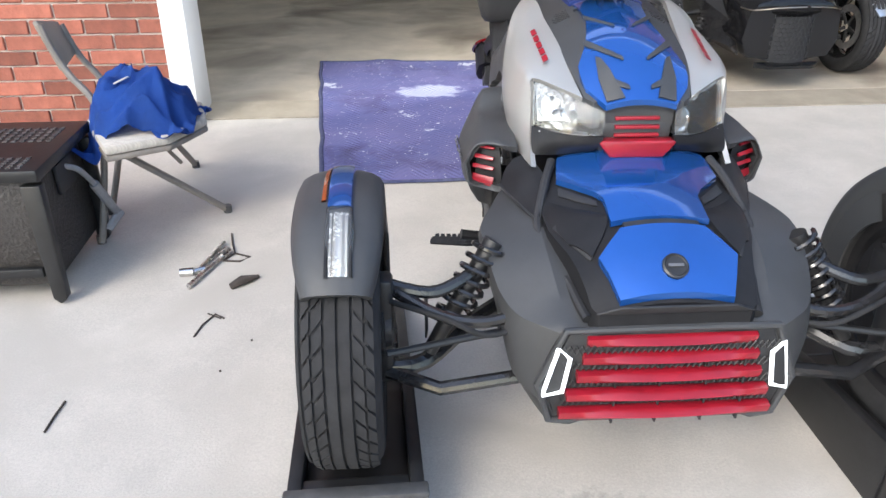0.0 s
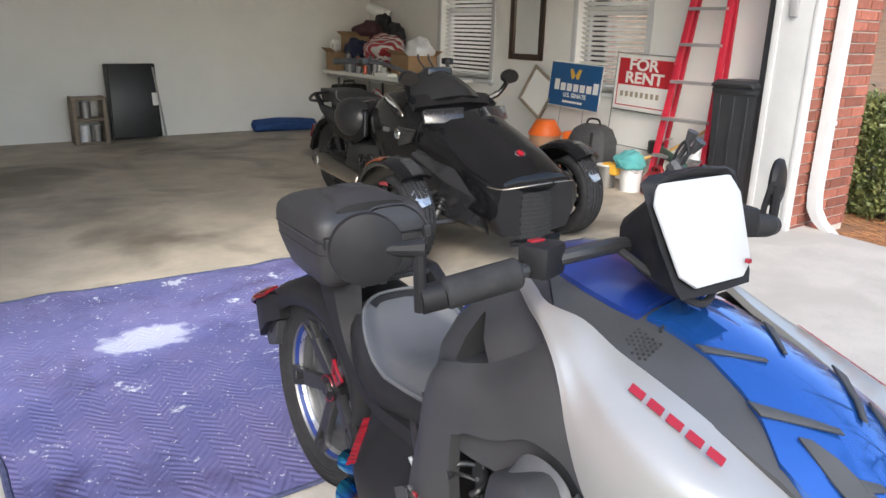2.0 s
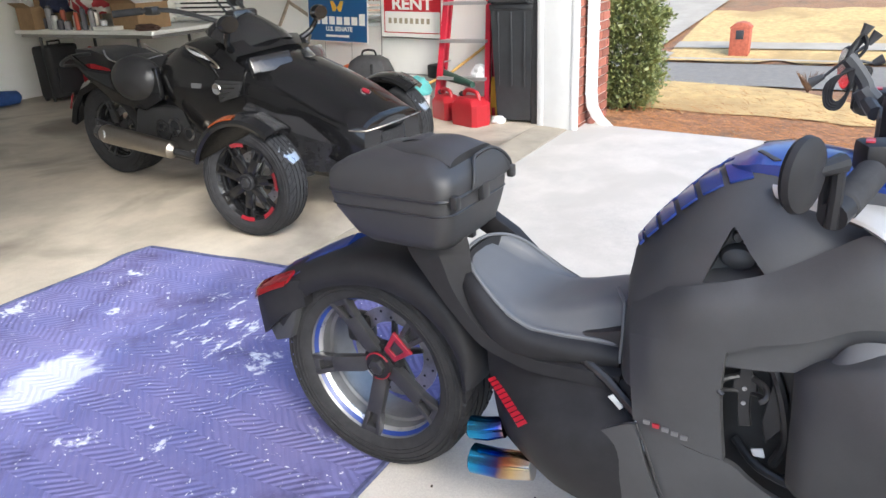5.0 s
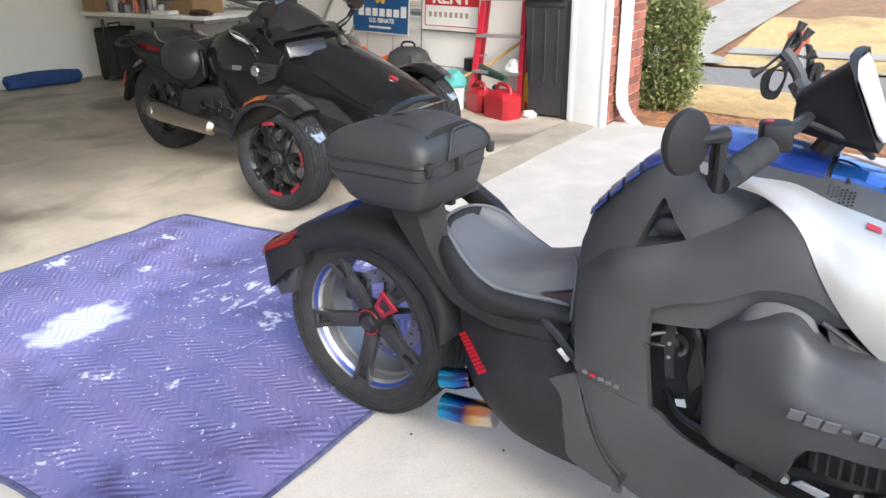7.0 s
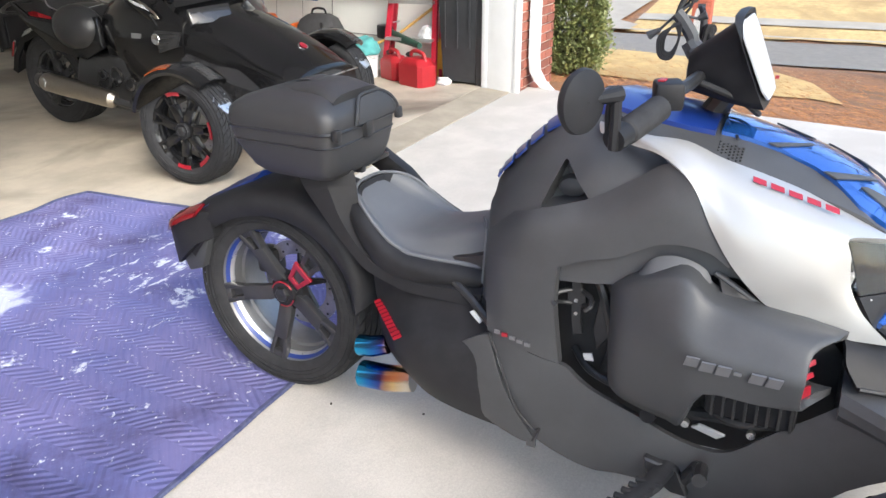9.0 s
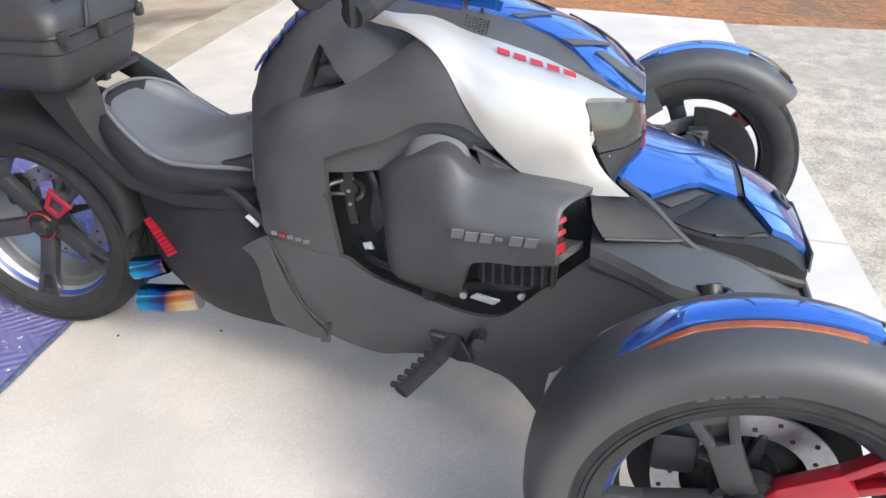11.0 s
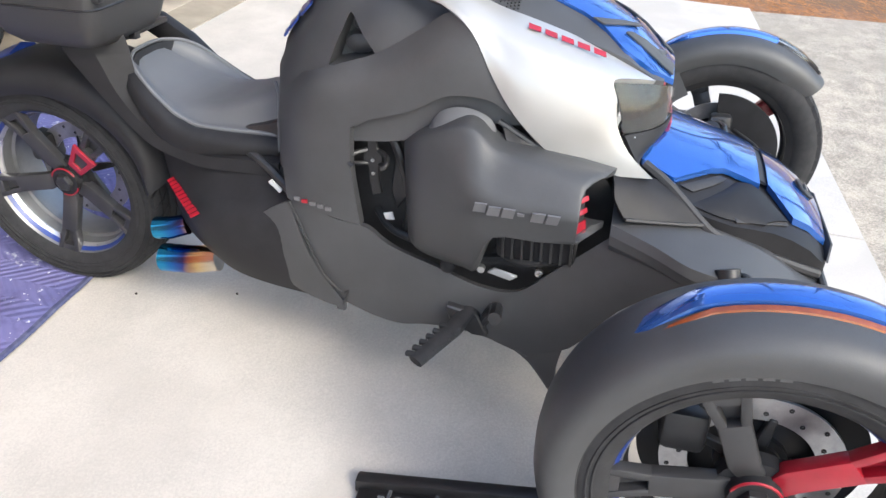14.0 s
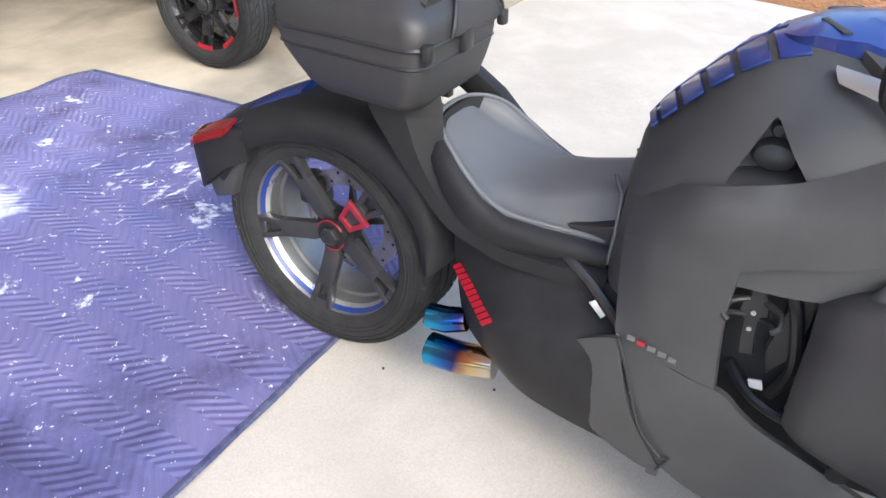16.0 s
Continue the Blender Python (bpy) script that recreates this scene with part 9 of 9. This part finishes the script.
def suitcase():
    M_NYLON = mat("black nylon", (0.012, 0.012, 0.014), 0.7, var=0.3, scale=40)
    t = empty("suitcase", pose(4.28, 9.92, 0, 0, 0, 8), "black soft suitcase standing under the table", "suitcase")
    part("shell", box(-.20, .20, -.13, .13, .03, .58, .035, 3), M_NYLON, t)
    part("pocket", box(-.16, .16, -.155, -.125, .08, .36, .015), M_NYLON, t)
    part("handle", tube([(-.08, 0, .57), (-.08, 0, .62), (.08, 0, .62), (.08, 0, .57)], .010, 8), M_RUBBER, t)
    for x in (-.16, .16):
        part("wheel", lathe([(-.012, .001), (-.012, .03), (.012, .03), (.012, .001)], 14, centre=(x, .09, .03)), M_RUBBER, t)


suitcase()
t = empty("red_bag", pose(4.62, 9.80, 0), "red fabric bag standing under the table", "bag")
part("bag", loft([[(x * w, y * d, z) for x, y in ((-1, -1), (1, -1), (1, 1), (-1, 1))] for w, d, z in ((.10, .09, 0), (.13, .12, .1), (.12, .11, .34), (.08, .06, .44))]), M_SIGNRED, t)
part("strap", tube(smooth_path([(-.08, 0, .43), (0, 0, .52), (.08, 0, .43)], 4), .010, 8), M_SIGNRED, t)
M_BLUEBAG = mat("blue canvas", (0.02, 0.06, 0.20), 0.8, var=0.25, scale=14, bump=0.2, bscale=120)
t = empty("roll_bag", pose(3.52, 10.22, 0, 0, 0, -6), "long blue canvas folding-chair bag lying by the wall", "bag")
part("sleeve", tube([(-.42, 0, .07), (-.40, 0, .075), (-.1, .01, .085), (.2, 0, .08), (.38, 0, .07), (.41, 0, .06)], [.04, .075, .085, .08, .07, .03], 14), M_BLUEBAG, t)
part("strap", tube(smooth_path([(-.30, -.06, .12), (-.1, -.12, .10), (.12, -.11, .09), (.28, -.05, .12)], 4), .012, 6), M_BLUEBAG, t)


def leaning_panel():
    t = empty("folded_table", pose(1.72, 10.16, 0, -7, 0, 0), "black folding table folded flat against the wall", "table")
    part("top", box(-.27, .27, -.02, .02, .03, .84, .012), M_RAMP, t)
    part("rail", tube([(.24, -.03, .80), (.30, -.05, .02)], .012, 8), M_WIRE, t)
    part("rail", tube([(-.24, -.03, .80), (-.26, -.05, .02)], .012, 8), M_FRAME, t)
    part("handle_slot", box(.20, .262, -.028, -.018, .38, .52, .006), M_SIGNWHITE, t)
    c = empty("wooden_crate", pose(1.24, 10.18, 0), "weathered wooden crate with paint cans inside", "crate")
    M_OLD = mat("old timber", (0.22, 0.18, 0.14), 0.85, var=0.3, scale=10, stretch=(1, 1, 6))
    for x in (-.15, .15):
        part("upright", box(x - .02, x + .02, -.12, .12, 0, .50, .004), M_OLD, c)
    for z in (.0, .25, .47):
        part("board", box(-.13, .13, -.12, .12, z, z + .025, .003), M_OLD, c)
    for k, (x, z) in enumerate(((-.06, .025), (.06, .025), (-.03, .275))):
        q = empty("paint_can", pose(1.24 + x, 10.16, z), "pale paint tin standing in a crate", "can")
        part("tin", tube([(0, 0, 0), (0, 0, .17)], .055, 18), M_WIRE if k else M_BAGWHITE, q)
        part("lid", tube([(0, 0, .168), (0, 0, .178)], .05, 18), M_BAGWHITE, q)


leaning_panel()
t = empty("attic_cord", pose(2.62, 8.4, 0), "thin brown pull cord hanging from the ceiling", "cord")
part("cord", tube([(0, 0, 2.8), (0.004, 0, 2.4), (0, 0, 1.82)], .003, 6), M_TWIG, t)
part("knob", tube([(0, 0, 1.83), (0, 0, 1.815), (0, 0, 1.79)], [.006, .014, .004], 10), M_TWIG, t)
# ---- single bricks, last ----
def brick_mesh(L):
    b = box(0, L, -.014, .02, 0, .0645, .004, 1)
    finish(b)
    me = bpy.data.meshes.new("brick"); b.to_mesh(me); b.free(); me.materials.append(M_BRICKS)
    return me


FULL = {}


def lay(parent, x0, x1, z0, z1, y, seed):
    rnd = random.Random(seed)
    row = 0
    z = z0
    while z < z1:
        x = x0 - (0.128 if row % 2 else 0)
        while x < x1 - .02:
            a, e = max(x, x0), min(x + .246, x1)
            if e - a > .03:
                key = round(e - a, 3)
                if key not in FULL:
                    FULL[key] = brick_mesh(key)
                ob = new("brick", FULL[key]); ob.parent = parent
                ob.location = (a, y + rnd.uniform(-.002, .002), z)
            x += .256
        z += .0745; row += 1


lay(wl, -3.05, -1.022, -.08, .95, 4.145, 1)
lay(wr, 4.602, 5.425, -.08, 2.05, 4.145, 2)


# the rest of the brickwork, out of the walk's reach, joined wall by wall
def island_mat():
    m = mat("red brickwork", (0.225, 0.070, 0.052), 0.85, var=0.3, scale=14, bump=0.3, bscale=90)
    n, l = m.node_tree.nodes, m.node_tree.links
    g = n.new("ShaderNodeNewGeometry"); hs = n.new("ShaderNodeHueSaturation"); mr = n.new("ShaderNodeMapRange")
    mr.inputs[3].default_value = 0.65; mr.inputs[4].default_value = 1.35
    b = n["Principled BSDF"]; src = b.inputs["Base Color"].links[0].from_socket
    l.new(g.outputs["Random Per Island"], mr.inputs[0]); l.new(mr.outputs[0], hs.inputs["Value"]); l.new(src, hs.inputs["Color"]); l.new(hs.outputs[0], b.inputs["Base Color"])
    return m


M_BRICKWORK = island_mat()


def brickwork(parent, areas, y):
    vs, fs = [], []
    for x0, x1, z0, z1 in areas:
        row = 0
        z = z0
        while z < z1:
            x = x0 - (0.128 if row % 2 else 0)
            while x < x1 - .02:
                a, e = max(x, x0), min(x + .246, x1)
                if e - a > .03:
                    k = len(vs)
                    for yy in (y - .014, y + .004):
                        vs += [(a, yy, z), (e, yy, z), (e, yy, z + .0645), (a, yy, z + .0645)]
                    fs += [(k, k + 1, k + 2, k + 3), (k, k + 4, k + 5, k + 1), (k + 1, k + 5, k + 6, k + 2), (k + 2, k + 6, k + 7, k + 3), (k + 3, k + 7, k + 4, k)]
                x += .256
            z += .0745; row += 1
    me = bpy.data.meshes.new("brickwork"); me.from_pydata(vs, [], fs); me.materials.append(M_BRICKWORK)
    ob = new("brickwork", me); ob.parent = parent
    tagged(ob, kind="stuff")


brickwork(wl, ((-6.0, -3.06, -.08, 3.35), (-3.05, -1.022, .963, 3.35)), 4.145)
brickwork(wr, ((4.602, 5.425, 2.0805, 3.35),), 4.145)
brickwork(wh, ((-1.02, 4.60, 2.265, 3.35),), 4.145)
